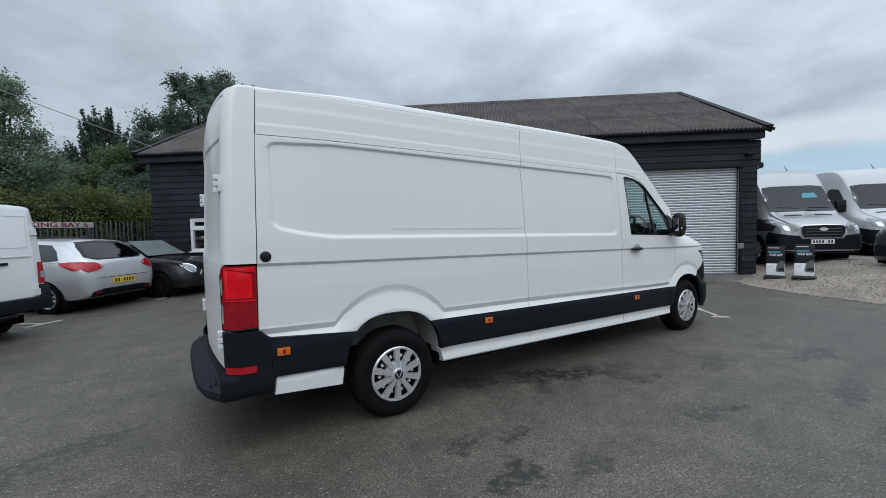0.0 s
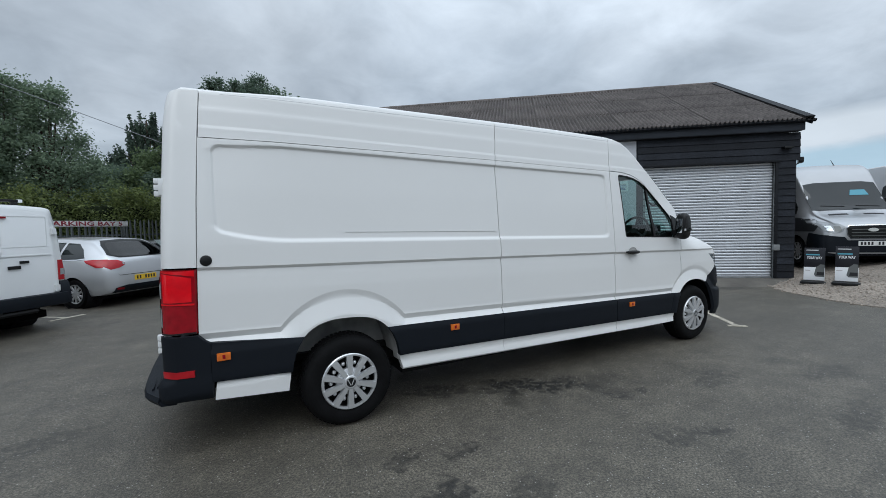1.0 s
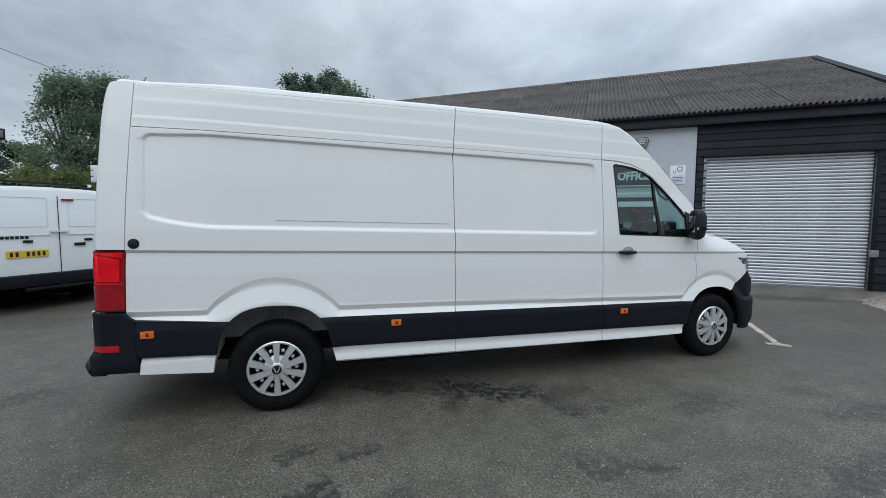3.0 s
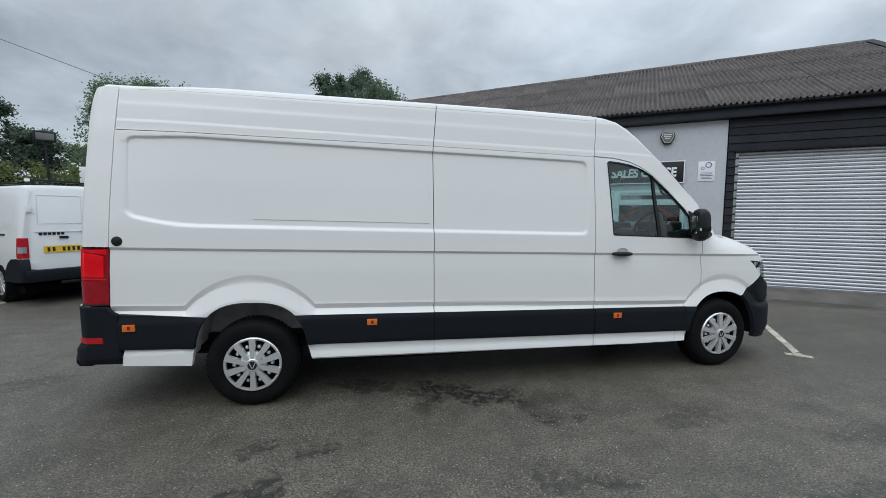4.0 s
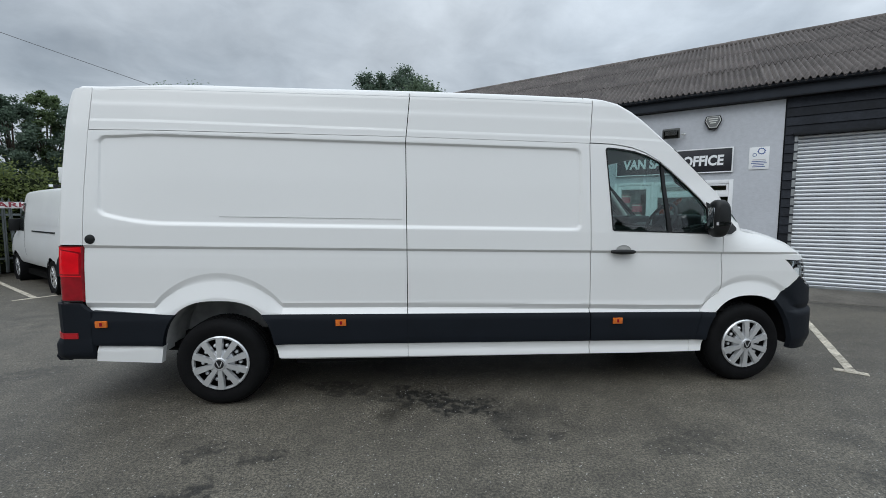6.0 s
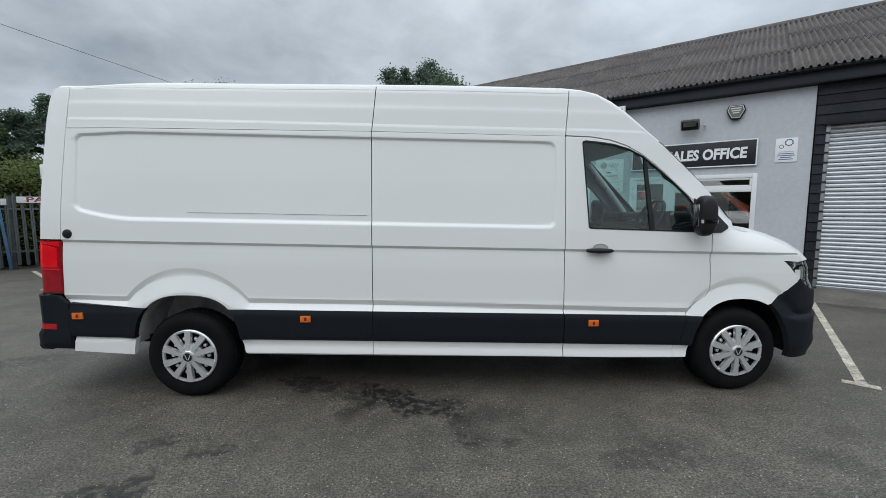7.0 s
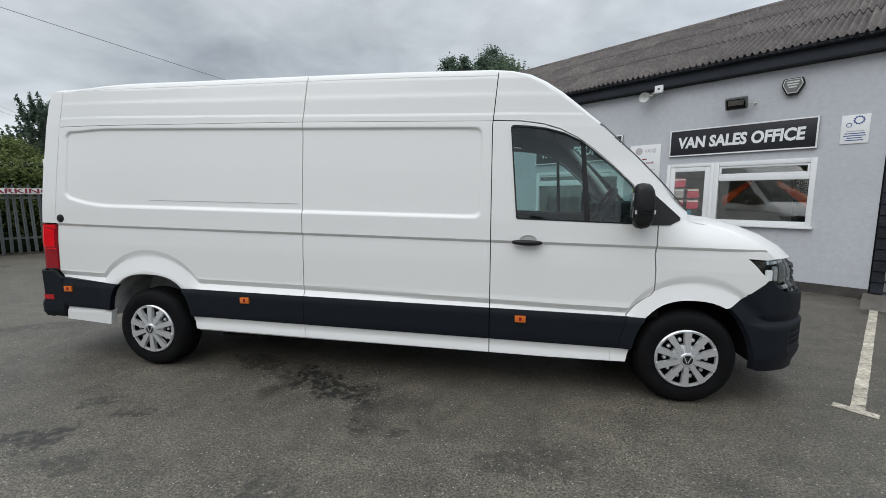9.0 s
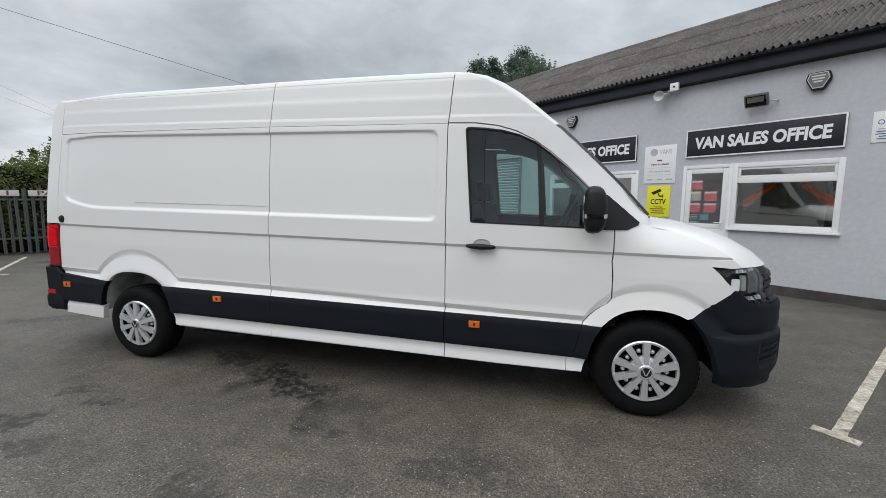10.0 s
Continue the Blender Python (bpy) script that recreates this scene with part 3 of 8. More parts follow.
def gravel_z(x, y):
    """The gravel climbs away from the asphalt edge."""
    d = 1e9
    for (ax, ay), (bx, by) in zip(edge, edge[1:]):
        t = min(1, max(0, ((x - ax) * (bx - ax) + (y - ay) * (by - ay)) / ((bx - ax) ** 2 + (by - ay) ** 2)))
        d = min(d, math.hypot(x - ax - t * (bx - ax), y - ay - t * (by - ay)))
    return 0.015 + min(0.42, 0.19 * max(0, d - 0.06))


bm = bmesh.new()
cell(bm, outline, (), [7 + 0.5 * k for k in range(1, 22)] + [20, 26, 34], [-7 + 0.5 * k for k in range(1, 30)] + [12, 18])
for v in bm.verts:
    v.co = (v.co.x, v.co.z, gravel_z(v.co.x, v.co.z))
edges = [e for e in bm.edges if len(e.link_faces) == 1]
r = bmesh.ops.extrude_edge_only(bm, edges=edges)
for g in r["geom"]:
    if isinstance(g, bmesh.types.BMVert):
        g.co.z = min(g.co.z, 0.02) - 0.03
tagged(part("gravel_ground", bm, GRAVEL), "pale crushed stone surface beside the shed", "gravel", kind="structure")
bm = bmesh.new()
rnd = random.Random(9)
done = 0
while done < 3200:
    t = rnd.random()
    i = int(t * (len(rag) - 1) * 0.75)
    px, py = rag[i]
    away = rnd.expovariate(0.55)
    x, y = px + away * 0.9 + rnd.uniform(-0.12, 0.1), py + rnd.uniform(-0.5, 0.35) * away
    if (x - 8) * 0.616 + (y - 4.3) * 0.788 > -0.05 and x < 13.0:
        continue
    done += 1
    s = rnd.uniform(0.008, 0.028)
    m = Matrix.Translation((x, y, (gravel_z(x, y) if away > 0.1 else 0.0) + s * 0.3)) @ Euler((rnd.random() * 6, rnd.random() * 6, rnd.random() * 6)).to_matrix().to_4x4() @ Matrix.Diagonal((s, s * rnd.uniform(0.6, 1), s * rnd.uniform(0.5, 0.8), 1))
    vs = [bm.verts.new(m @ Vector(c)) for c in ((1, 0, 0), (-1, 0, 0), (0, 1, 0), (0, -1, 0), (0, 0, 1), (0, 0, -1))]
    for a, b, c in ((0, 2, 4), (2, 1, 4), (1, 3, 4), (3, 0, 4), (2, 0, 5), (1, 2, 5), (3, 1, 5), (0, 3, 5)):
        bm.faces.new((vs[a], vs[b], vs[c]))
tagged(part("loose_gravel", bm, STONE), "loose pale stones along the gravel edge", "gravel", kind="stuff")

# concrete apron before the roller shutter
bm = bmesh.new()
vv = [[BM @ Vector((s, d, z)) for d, z in ((-0.85, 0.004), (-0.30, 0.07), (0.12, 0.10), (0.12, -0.05), (-0.85, -0.05))] for s in (0.62, 1.4, 2.2, 3.0, 3.85, 4.4)]
rows = [[bm.verts.new(p) for p in r] for r in vv]
for r0, r1 in zip(rows, rows[1:]):
    for k in range(5):
        bm.faces.new((r0[k], r1[k], r1[(k + 1) % 5], r0[(k + 1) % 5]))
bm.faces.new(rows[0]), bm.faces.new(rows[-1][::-1])
tagged(part("concrete_apron", bm, CONCRETE), "stained concrete ramp in front of the roller shutter", "apron", kind="structure")

# ---- the long black shed with its grey office front ----
shed = new("sales_shed")
shed.matrix_world = BM
tagged(shed, "long black weatherboarded shed with grey office front and corrugated roof", "building")


def wall_panel(name, x0, x1, z0, z1, holes, material, thick=0.22, y=0.0, label=""):
    bm = bmesh.new()
    cell(bm, [(x0, z0), (x1, z0), (x1, z1), (x0, z1)], [[(a, c), (b, c), (b, d), (a, d)] for a, b, c, d in holes])
    r = bmesh.ops.extrude_face_region(bm, geom=bm.faces[:])
    for g in r["geom"]:
        if isinstance(g, bmesh.types.BMVert):
            g.co.y += thick
    for v in bm.verts:
        v.co.y += y
    return part(name, bm, material, shed, label)


L, R = -12.6, 4.3
# openings: x0, x1, z0, z1
DOOR1, WIN1 = (-2.26, -1.46, 0.12, 2.15), (-1.46, -0.06, 1.05, 2.15)
WIN2, DOOR2 = (-5.30, -3.92, 1.05, 2.12), (-3.92, -3.11, 0.12, 2.12)
SHUT1, SHUT2, WIN3 = (0.88, 3.80, 0.09, 2.92), (-7.52, -6.30, 0.09, 2.62), (-11.45, -10.55, 1.0, 1.97)
front = wall_panel("grey_wall", -8.2, 0.67, 0.15, 3.588, [(DOOR1[0], WIN1[1], 1.05, 2.15), (WIN2[0], DOOR2[1], 1.05, 2.12), (SHUT2[0], SHUT2[1], 0.15, 2.62)], RENDERWALL, label="smooth grey painted render")
# the doors reach lower than the windows: the wall below the sill stays, the door leaf stands before it
wall_panel("backing_wall", L + 0.02, -8.2, 0.02, 3.58, [WIN3], BLACKTIMBER, y=0.03)
wall_panel("backing_wall", 0.67, R - 0.02, 0.02, 3.58, [SHUT1], BLACKTIMBER, y=0.03)
wall_panel("plinth", -8.2, 0.67, -0.02, 0.15, [(SHUT2[0], SHUT2[1], 0.0, 0.14)], PLINTH, thick=0.26, y=-0.025, label="dirty dark brick plinth")
for x in (L, R - 0.2):
    bm = bmesh.new()
    prism(bm, [(0.0, 0.0), (9.0, 0.0), (9.0, 3.6), (4.4, 5.95), (0.0, 3.6)], 0.2, Matrix.Translation((x, 0.252, 0)) @ Matrix(((0, 0, 1, 0), (1, 0, 0, 0), (0, 1, 0, 0), (0, 0, 0, 1))))
    part("gable_wall", bm, BLACKTIMBER, shed, "black boarded gable end")
boxpart("rear_wall", (L + 0.2, 9.05, 0), (R - 0.2, 9.25, 3.6), BLACKTIMBER, shed)

# fascia and gutter
boxpart("fascia", (L - 0.22, -0.16, 3.61), (R + 0.04, -0.002, 3.83), FASCIA, shed, 0.008)
boxpart("soffit_board", (L - 0.22, -0.158, 3.592), (R - 0.02, -0.004, 3.608), BLACKTIMBER, shed, 0.005)
bm = bmesh.new()
n = 10
ringa = []
for k in range(n + 1):
    a = math.pi + math.pi * k / n
    ringa.append((bm.verts.new((L - 0.25, -0.225 + 0.06 * math.cos(a), 3.835 + 0.06 * math.sin(a))), bm.verts.new((R + 0.20, -0.225 + 0.06 * math.cos(a), 3.835 + 0.06 * math.sin(a)))))
for p, q in zip(ringa, ringa[1:]):
    bm.faces.new((p[0], p[1], q[1], q[0]))
bmesh.ops.solidify(bm, geom=bm.faces[:], thickness=0.006)
part("gutter", bm, FASCIA, shed, "black half-round gutter", 40)

# roof: corrugated sheets in three courses on the front slope
EAVE_Y, EAVE_Z, RIDGE_Y, RIDGE_Z = -0.24, 3.86, 4.4, 6.13
SLOPE = math.atan2(RIDGE_Z - EAVE_Z, RIDGE_Y - EAVE_Y)
RUN = math.hypot(RIDGE_Z - EAVE_Z, RIDGE_Y - EAVE_Y)
roof_x0, roof_x1 = L - 0.25, R + 0.06


def corrugated(bm, width, length, pitch=0.146, amp=0.026, seg=6, thick=0.008, m=None, rows=3, sag=0.0, seed=0):
    rnd = random.Random(seed)
    nx = int(round(width / pitch)) * seg
    m = m or Matrix()
    grid = []
    for j in range(rows + 1):
        v = j / rows
        lift = rnd.uniform(-sag, sag)
        grid.append([bm.verts.new(m @ Vector((width * i / nx, length * v, amp * math.sin(2 * math.pi * i / seg) + lift))) for i in range(nx + 1)])
    for g0, g1 in zip(grid, grid[1:]):
        for i in range(nx):
            bm.faces.new((g0[i], g0[i + 1], g1[i + 1], g1[i]))
    # front and side lips
    lip = [bm.verts.new(m @ (m.inverted() @ v.co - Vector((0, 0, thick)))) for v in grid[0]]
    for i in range(nx):
        bm.faces.new((grid[0][i], lip[i], lip[i + 1], grid[0][i + 1]))
    for col in (0, nx):
        side = [bm.verts.new(m @ (m.inverted() @ g[col].co - Vector((0, 0, thick)))) for g in grid]
        for j in range(rows):
            bm.faces.new((grid[j][col], grid[j + 1][col], side[j + 1], side[j]))


bm = bmesh.new()
box(bm, (roof_x0 + 0.06, 0.05, -0.12), (roof_x1 - 0.06, RUN, -0.045), m=pose(0, EAVE_Y, EAVE_Z) @ pose(0, 0, 0, math.degrees(SLOPE)))
roof = part("roof", bm, BLACKTIMBER, shed, "weathered brown-grey corrugated sheet roof")
COURSES, PER = 3, 17
SHEETW = (roof_x1 - roof_x0) / PER
variants = []
for k in range(4):
    bm = bmesh.new()
    corrugated(bm, SHEETW * 11 / 10, RUN / COURSES + 0.14, pitch=SHEETW / 10, amp=0.036, seg=8, sag=0.001, seed=k)
    variants.append(mesh_of("roof_sheet", bm, ROOFSHEET, 60))
rnd = random.Random(21)
for j in range(COURSES):
    for i in range(PER):
        ob = new("roof_sheet", variants[rnd.randrange(4)])
        ob.parent = roof
        lift = 0.014 * j + 0.010 * (i % 2) + rnd.uniform(-0.002, 0.003)
        ob.matrix_local = pose(0, EAVE_Y, EAVE_Z) @ pose(0, 0, 0, math.degrees(SLOPE)) @ pose(roof_x0 + i * SHEETW, max(-0.06, RUN / COURSES * j - 0.1 + rnd.uniform(-0.012, 0.012)), lift, rnd.uniform(-0.12, 0.0), rnd.uniform(-0.05, 0.05), rnd.uniform(-0.08, 0.08))
bm = bmesh.new()
corrugated(bm, roof_x1 - roof_x0, RUN + 0.3, m=pose(0, RIDGE_Y * 2 - EAVE_Y + 0.2, EAVE_Z - 0.1) @ pose(0, 0, 0, 180 - math.degrees(SLOPE)) @ pose(roof_x0, 0, 0, 180, 0, 0) @ Matrix.Diagonal((1, -1, 1, 1)), rows=1)
part("rear_slope", bm, ROOFSHEET, shed)
for k in range(15):
    bm = bmesh.new()
    a = roof_x0 + (roof_x1 - roof_x0) * k / 15
    tube(bm, [(a, RIDGE_Y, RIDGE_Z + 0.0), (a + (roof_x1 - roof_x0) / 15 + 0.03, RIDGE_Y, RIDGE_Z + 0.004)], [0.105, 0.095], 10)
    part("ridge_tile", bm, ROOFSHEET, shed, smooth=50)
for x, w in ((roof_x1 - 0.13, 0.20), (roof_x0 - 0.06, 0.18)):
    bm = bmesh.new()
    box(bm, (x, -0.08, 0.045), (x + w, RUN + 0.02, 0.075), 0.006, pose(0, EAVE_Y, EAVE_Z) @ pose(0, 0, 0, math.degrees(SLOPE)))
    box(bm, (x + (w - 0.03 if x > 0 else 0), -0.06, -0.12), (x + (w if x > 0 else 0.03), RUN + 0.02, 0.05), 0, pose(0, EAVE_Y, EAVE_Z) @ pose(0, 0, 0, math.degrees(SLOPE)))
    part("barge_board", bm, BLACKTIMBER, shed, "dark flashing along the gable edge")

# weatherboards, lapped
def boards(x0, x1, z0, z1, height, parent, gap=None):
    n = max(1, int(round((z1 - z0) / height)))
    h = (z1 - z0) / n
    for k in range(n):
        za = z0 + k * h
        spans = [(x0, x1)]
        if gap and za + h > gap[2] and za < gap[3]:
            spans = [(x0, gap[0]), (gap[1], x1)]
        for a, b in spans:
            bm = bmesh.new()
            v = [bm.verts.new((x, y, z)) for x in (a, b) for y, z in ((-0.034, za - 0.012), (-0.012, za + h), (0.006, za + h), (0.006, za - 0.012))]
            for q in ((0, 1, 5, 4), (1, 2, 6, 5), (2, 3, 7, 6), (3, 0, 4, 7), (3, 2, 1, 0), (4, 5, 6, 7)):
                bm.faces.new([v[i] for i in q])
            part("board", bm, BOARD, parent)


bw = boxpart("boarded_wall", (L + 0.05, 0.008, 0.1), (-8.25, 0.026, 0.9), BLACKTIMBER, shed, label="black stained lapped weatherboards")
boards(L, -8.2, 0.03, 3.59, 0.18, bw, WIN3)
bw2 = boxpart("boarded_wall", (0.72, 0.008, 3.0), (R - 0.05, 0.026, 3.4), BLACKTIMBER, shed, label="black stained lapped weatherboards")
boards(0.69, R + 0.03, 2.94, 3.59, 0.16, bw2)
boards(0.69, 0.88, 0.12, 2.94, 0.165, bw2)
boards(3.86, R - 0.06, 0.12, 2.94, 0.165, bw2)
boxpart("corner_post", (3.80, -0.05, 0.1), (3.865, 0.0, 2.94), BLACKTIMBER, shed, 0.004)
boxpart("lintel_trim", (0.80, -0.075, 2.90), (3.9, -0.036, 2.95), BLACKTIMBER, shed, 0.004)


def shutter(o, label):
    x0, x1, z0, z1 = o
    hold = boxpart("roller_shutter", (x0, 0.14, z0), (x1, 0.16, z1), GALVDARK, shed, label=label)
    h = 0.0705
    n = int((z1 - z0) / h)
    h = (z1 - z0) / n
    bm = bmesh.new()
    prof = [(0.130, 0.0), (0.098, 0.004), (0.076, 0.014), (0.064, 0.032), (0.064, 0.052), (0.074, 0.066), (0.096, 0.0745), (0.130, 0.0785), (0.130, 0.0820)]
    cols = [[bm.verts.new((x, y, z * h / 0.082)) for y, z in prof] for x in (x0 + 0.01, x1 - 0.01)]
    for i in range(len(prof) - 1):
        bm.faces.new((cols[0][i], cols[1][i], cols[1][i + 1], cols[0][i + 1]))
    me = mesh_of("slat", bm, GALV, 60)
    for k in range(n):
        ob = new("slat", me)
        ob.parent = hold
        ob.location = (0, 0, z0 + k * h)
    for xa in (x0 - 0.055, x1):
        boxpart("guide_rail", (xa, -0.03 if xa > x0 else -0.03, z0), (xa + 0.055, 0.13, z1), GALVDARK, hold, 0.004)
    boxpart("bottom_bar", (x0, 0.05, z0 - 0.005), (x1, 0.12, z0 + 0.05), GALVDARK, hold, 0.006)
    return hold


sh1 = shutter(SHUT1, "closed galvanised roller shutter with horizontal slats")
boxpart("lock_box", (3.76, -0.09, 0.78), (3.90, -0.031, 0.92), GALVDARK, sh1, 0.01)
shutter(SHUT2, "closed pale roller shutter with horizontal slats")


def frame_bars(bm, x0, x1, z0, z1, w, y0, y1):
    box(bm, (x0, y0, z0), (x0 + w, y1, z1), 0.006)
    box(bm, (x1 - w, y0, z0), (x1, y1, z1), 0.006)
    box(bm, (x0 + w + 0.0005, y0, z1 - w), (x1 - w - 0.0005, y1, z1), 0.006)
    box(bm, (x0 + w + 0.0005, y0, z0), (x1 - w - 0.0005, y1, z0 + w), 0.006)


def pane(parent, x0, x1, z0, z1, y=0.05):
    ob = boxpart("pane", (x0, y, z0), (x1, y + 0.006, z1), OFFICEPANE, parent)
    ob.visible_shadow = False
    return ob


def window(o, transom=None, label="white plastic framed window"):
    x0, x1, z0, z1 = o
    bm = bmesh.new()
    frame_bars(bm, x0, x1, z0, z1, 0.075, -0.012, 0.06)
    w = part("window", bm, UPVC, shed, label, 40)
    if transom:
        boxpart("transom_bar", (x0 + 0.076, -0.012, transom - 0.045), (x1 - 0.076, 0.055, transom + 0.045), UPVC, w, 0.006)
        bm = bmesh.new()
        frame_bars(bm, x0 + 0.077, x1 - 0.077, transom + 0.046, z1 - 0.077, 0.035, 0.0, 0.05)
        part("casement", bm, UPVC, w, smooth=40)
        pane(w, x0 + 0.1, x1 - 0.1, transom + 0.03, z1 - 0.09)
        pane(w, x0 + 0.06, x1 - 0.06, z0 + 0.06, transom - 0.03)
    else:
        pane(w, x0 + 0.06, x1 - 0.06, z0 + 0.06, z1 - 0.06)
    boxpart("sill", (x0 - 0.03, -0.07, z0 - 0.035), (x1 + 0.03, -0.004, z0 - 0.001), UPVC, w, 0.008)
    return w


def office_door(o, label):
    x0, x1, z0, z1 = o
    bm = bmesh.new()
    box(bm, (x0, -0.014, z0), (x0 + 0.06, 0.05, z1), 0.006)
    box(bm, (x1 - 0.06, -0.014, z0), (x1, 0.05, z1), 0.006)
    box(bm, (x0 + 0.061, -0.014, z1 - 0.06), (x1 - 0.061, 0.05, z1), 0.006)
    d = part("office_door", bm, UPVC, shed, label, 40)
    bm = bmesh.new()
    frame_bars(bm, x0 + 0.062, x1 - 0.062, 1.02, z1 - 0.062, 0.085, -0.006, 0.045)
    part("leaf_frame", bm, UPVC, d, smooth=40)
    boxpart("lower_panel", (x0 + 0.062, -0.006, z0 + 0.02), (x1 - 0.062, 0.0, 1.018), UPVC, d, 0.002)
    pane(d, x0 + 0.13, x1 - 0.13, 1.09, z1 - 0.13, 0.02)
    bm = bmesh.new()
    box(bm, (x1 - 0.125, -0.022, 1.0), (x1 - 0.095, -0.008, 1.2), 0.005)
    tube(bm, [(x1 - 0.11, -0.02, 1.13), (x1 - 0.11, -0.055, 1.13), (x1 - 0.22, -0.058, 1.128)], 0.009)
    part("handle", bm, UPVC, d, smooth=40)
    return d


window(WIN1, 1.86)
office_door(DOOR1, "white half-glazed door with notices inside the glass")
window(WIN2, 1.84)
office_door(DOOR2, "white half-glazed office door")
window(WIN3, 1.66, "small white window in the boarded wall")

# inside of the office: dim room behind the glass
boxpart("office_floor", (-6.2, 0.24, 0.05), (0.6, 4.2, 0.1), INDOORDARK, shed)
boxpart("office_back_wall", (-6.2, 2.3, 0.1), (0.6, 2.4, 2.5), INDOORWALL, shed)
boxpart("office_ceiling", (-6.2, 0.24, 2.5), (0.6, 4.3, 2.55), INDOORWALL, shed)
for x in (-6.2, 0.55):
    boxpart("office_side_wall", (x, 0.24, 0.1), (x + 0.05, 4.2, 2.5), INDOORWALL, shed)
boxpart("store_back_wall", (-12.3, 2.5, 0.1), (-9.5, 2.55, 2.6), INDOORDARK, shed)

# ---- the white panel van ----
# Own frame: x forward from the rear axle, y inward from the near side, v height before the nose-down rake.
RAKE, MID = 0.022, 1.02
PROFILE = [(0.30, 0.075), (0.37, 0.055), (0.385, 0.040), (0.50, 0.030), (0.73, 0.022), (0.84, 0.040), (1.10, 0.046), (1.20, 0.054), (1.248, 0.060), (1.270, 0.043), (1.285, 0.044), (1.42, 0.052),
           (1.80, 0.085), (2.14, 0.122), (2.180, 0.128), (2.225, 0.1325), (2.238, 0.139), (2.352, 0.1520), (2.374, 0.158), (2.468, 0.171), (2.484, 0.178), (2.505, 0.184), (2.525, 0.197)]
PLAN_KEYS = [(4.4, 0.0), (4.90, 0.0), (5.0, 0.008), (5.105, 0.04), (5.21, 0.10), (5.308, 0.19), (5.385, 0.28), (5.45, 0.40), (5.50, 0.58), (5.53, 0.80), (5.54, 1.02)]
PLAN = []
for i in range(1, len(PLAN_KEYS)):
    q = [PLAN_KEYS[max(0, min(len(PLAN_KEYS) - 1, i + d))] for d in (-2, -1, 0, 1)]
    for k in range(4 if i > 1 else 1):
        t = k / 4
        PLAN.append(tuple(0.5 * (2 * q[1][c] + (q[2][c] - q[0][c]) * t + (2 * q[0][c] - 5 * q[1][c] + 4 * q[2][c] - q[3][c]) * t * t + (3 * q[1][c] - q[0][c] - 3 * q[2][c] + q[3][c]) * t ** 3) for c in (0, 1)))
PLAN.append(PLAN_KEYS[-1])
plan_u = [4.4]
for a, b in zip(PLAN, PLAN[1:]):
    plan_u.append(plan_u[-1] + math.hypot(b[0] - a[0], b[1] - a[1]))
PLAN_X = [(u, p[0]) for u, p in zip(plan_u, PLAN)]
PLAN_Y = [(u, p[1]) for u, p in zip(plan_u, PLAN)]
NOSE_U = plan_u[-1]
ARCH = ((0.0, 0.46, 0.603), (4.53, 0.531, 0.531))          # flare circles: x, height, radius


def base_line(x):
    return 0.825 - 0.025 * min(1.0, max(0.0, (x - 1.4) / 2.2))


def flare_line(x):
    """Height of the lower crease, lifted over the wheel arches."""
    z = base_line(x)
    for cx, cz, r in ARCH:
        d = r * r - (x - cx) ** 2
        if d > 0:
            z = max(z, cz + math.sqrt(d))
    return z


def recess(x, v):
    """Depth of the pressed panel in the side, with its ledge below."""
    x0, x1 = -0.885, 2.97
    top, bot = 2.135 - 0.02 * smooth01((-0.35 - x) / 0.5), 1.428
    if x < -0.35:      # rounded lower rear corner
        bot += 0.068 * (min(1, (-0.35 - x) / 0.50)) ** 2
    r = 0.07
    qx, qv = abs(x - (x0 + x1) / 2) - (x1 - x0) / 2 + r, abs(v - (top + bot) / 2) - (top - bot) / 2 + r
    d = r - math.hypot(max(qx, 0), max(qv, 0)) - min(max(qx, qv), 0)
    wide = 0.034 if v < 1.7 else 0.024
    return 0.017 * smooth01(d / wide)


def side_y(x, v):
    y = lerp_list(PROFILE, v)
    if v < 1.2:
        t = flare_line(x) - v
        if t > 0:
            lift = min(1.0, crease_up(x) / 0.12)
            dark = 0.042 + 0.010 * lift
            if t < dark:
                y0 = lerp_list(PROFILE, flare_line(x))
                y = y0 + (0.056 - y0) * t / dark
            else:
                y = 0.056 - (0.031 + 0.007 * lift) * min(1.0, (t - dark) / (0.048 + 0.095 * lift))
            if v < 0.50:
                y += 0.03 * smooth01((0.50 - v) / 0.12)
    elif x < 3.03:
        y += recess(x, v)
    # shoulder of the wing, turning in below the bonnet
    if x > 4.2 and v > 1.25:
        y += 0.55 * max(0, v - 1.27 + 0.12 * max(0, x - 4.5)) ** 1.6 * smooth01((x - 4.2) / 0.3)
    if x > 4.3 and v > 1.25:
        y += 0.85 * max(0, min(v, 1.46) - 1.27 + 0.12 * max(0, x - 4.5)) ** 1.6 * smooth01((x - 4.3) / 0.3)
    # the tail narrows a little
    if x < -0.4:
        y += (0.03 + 0.018 * smooth01((v - 1.4) / 0.8)) * smooth01((-0.4 - x) / 0.65)
    return y


def rise(x, v):
    """The roof climbs a little towards the cab."""
    return 0.040 * smooth01((x + 0.6) / 3.2) * min(1.0, max(0.0, (v - 2.24) / 0.25))


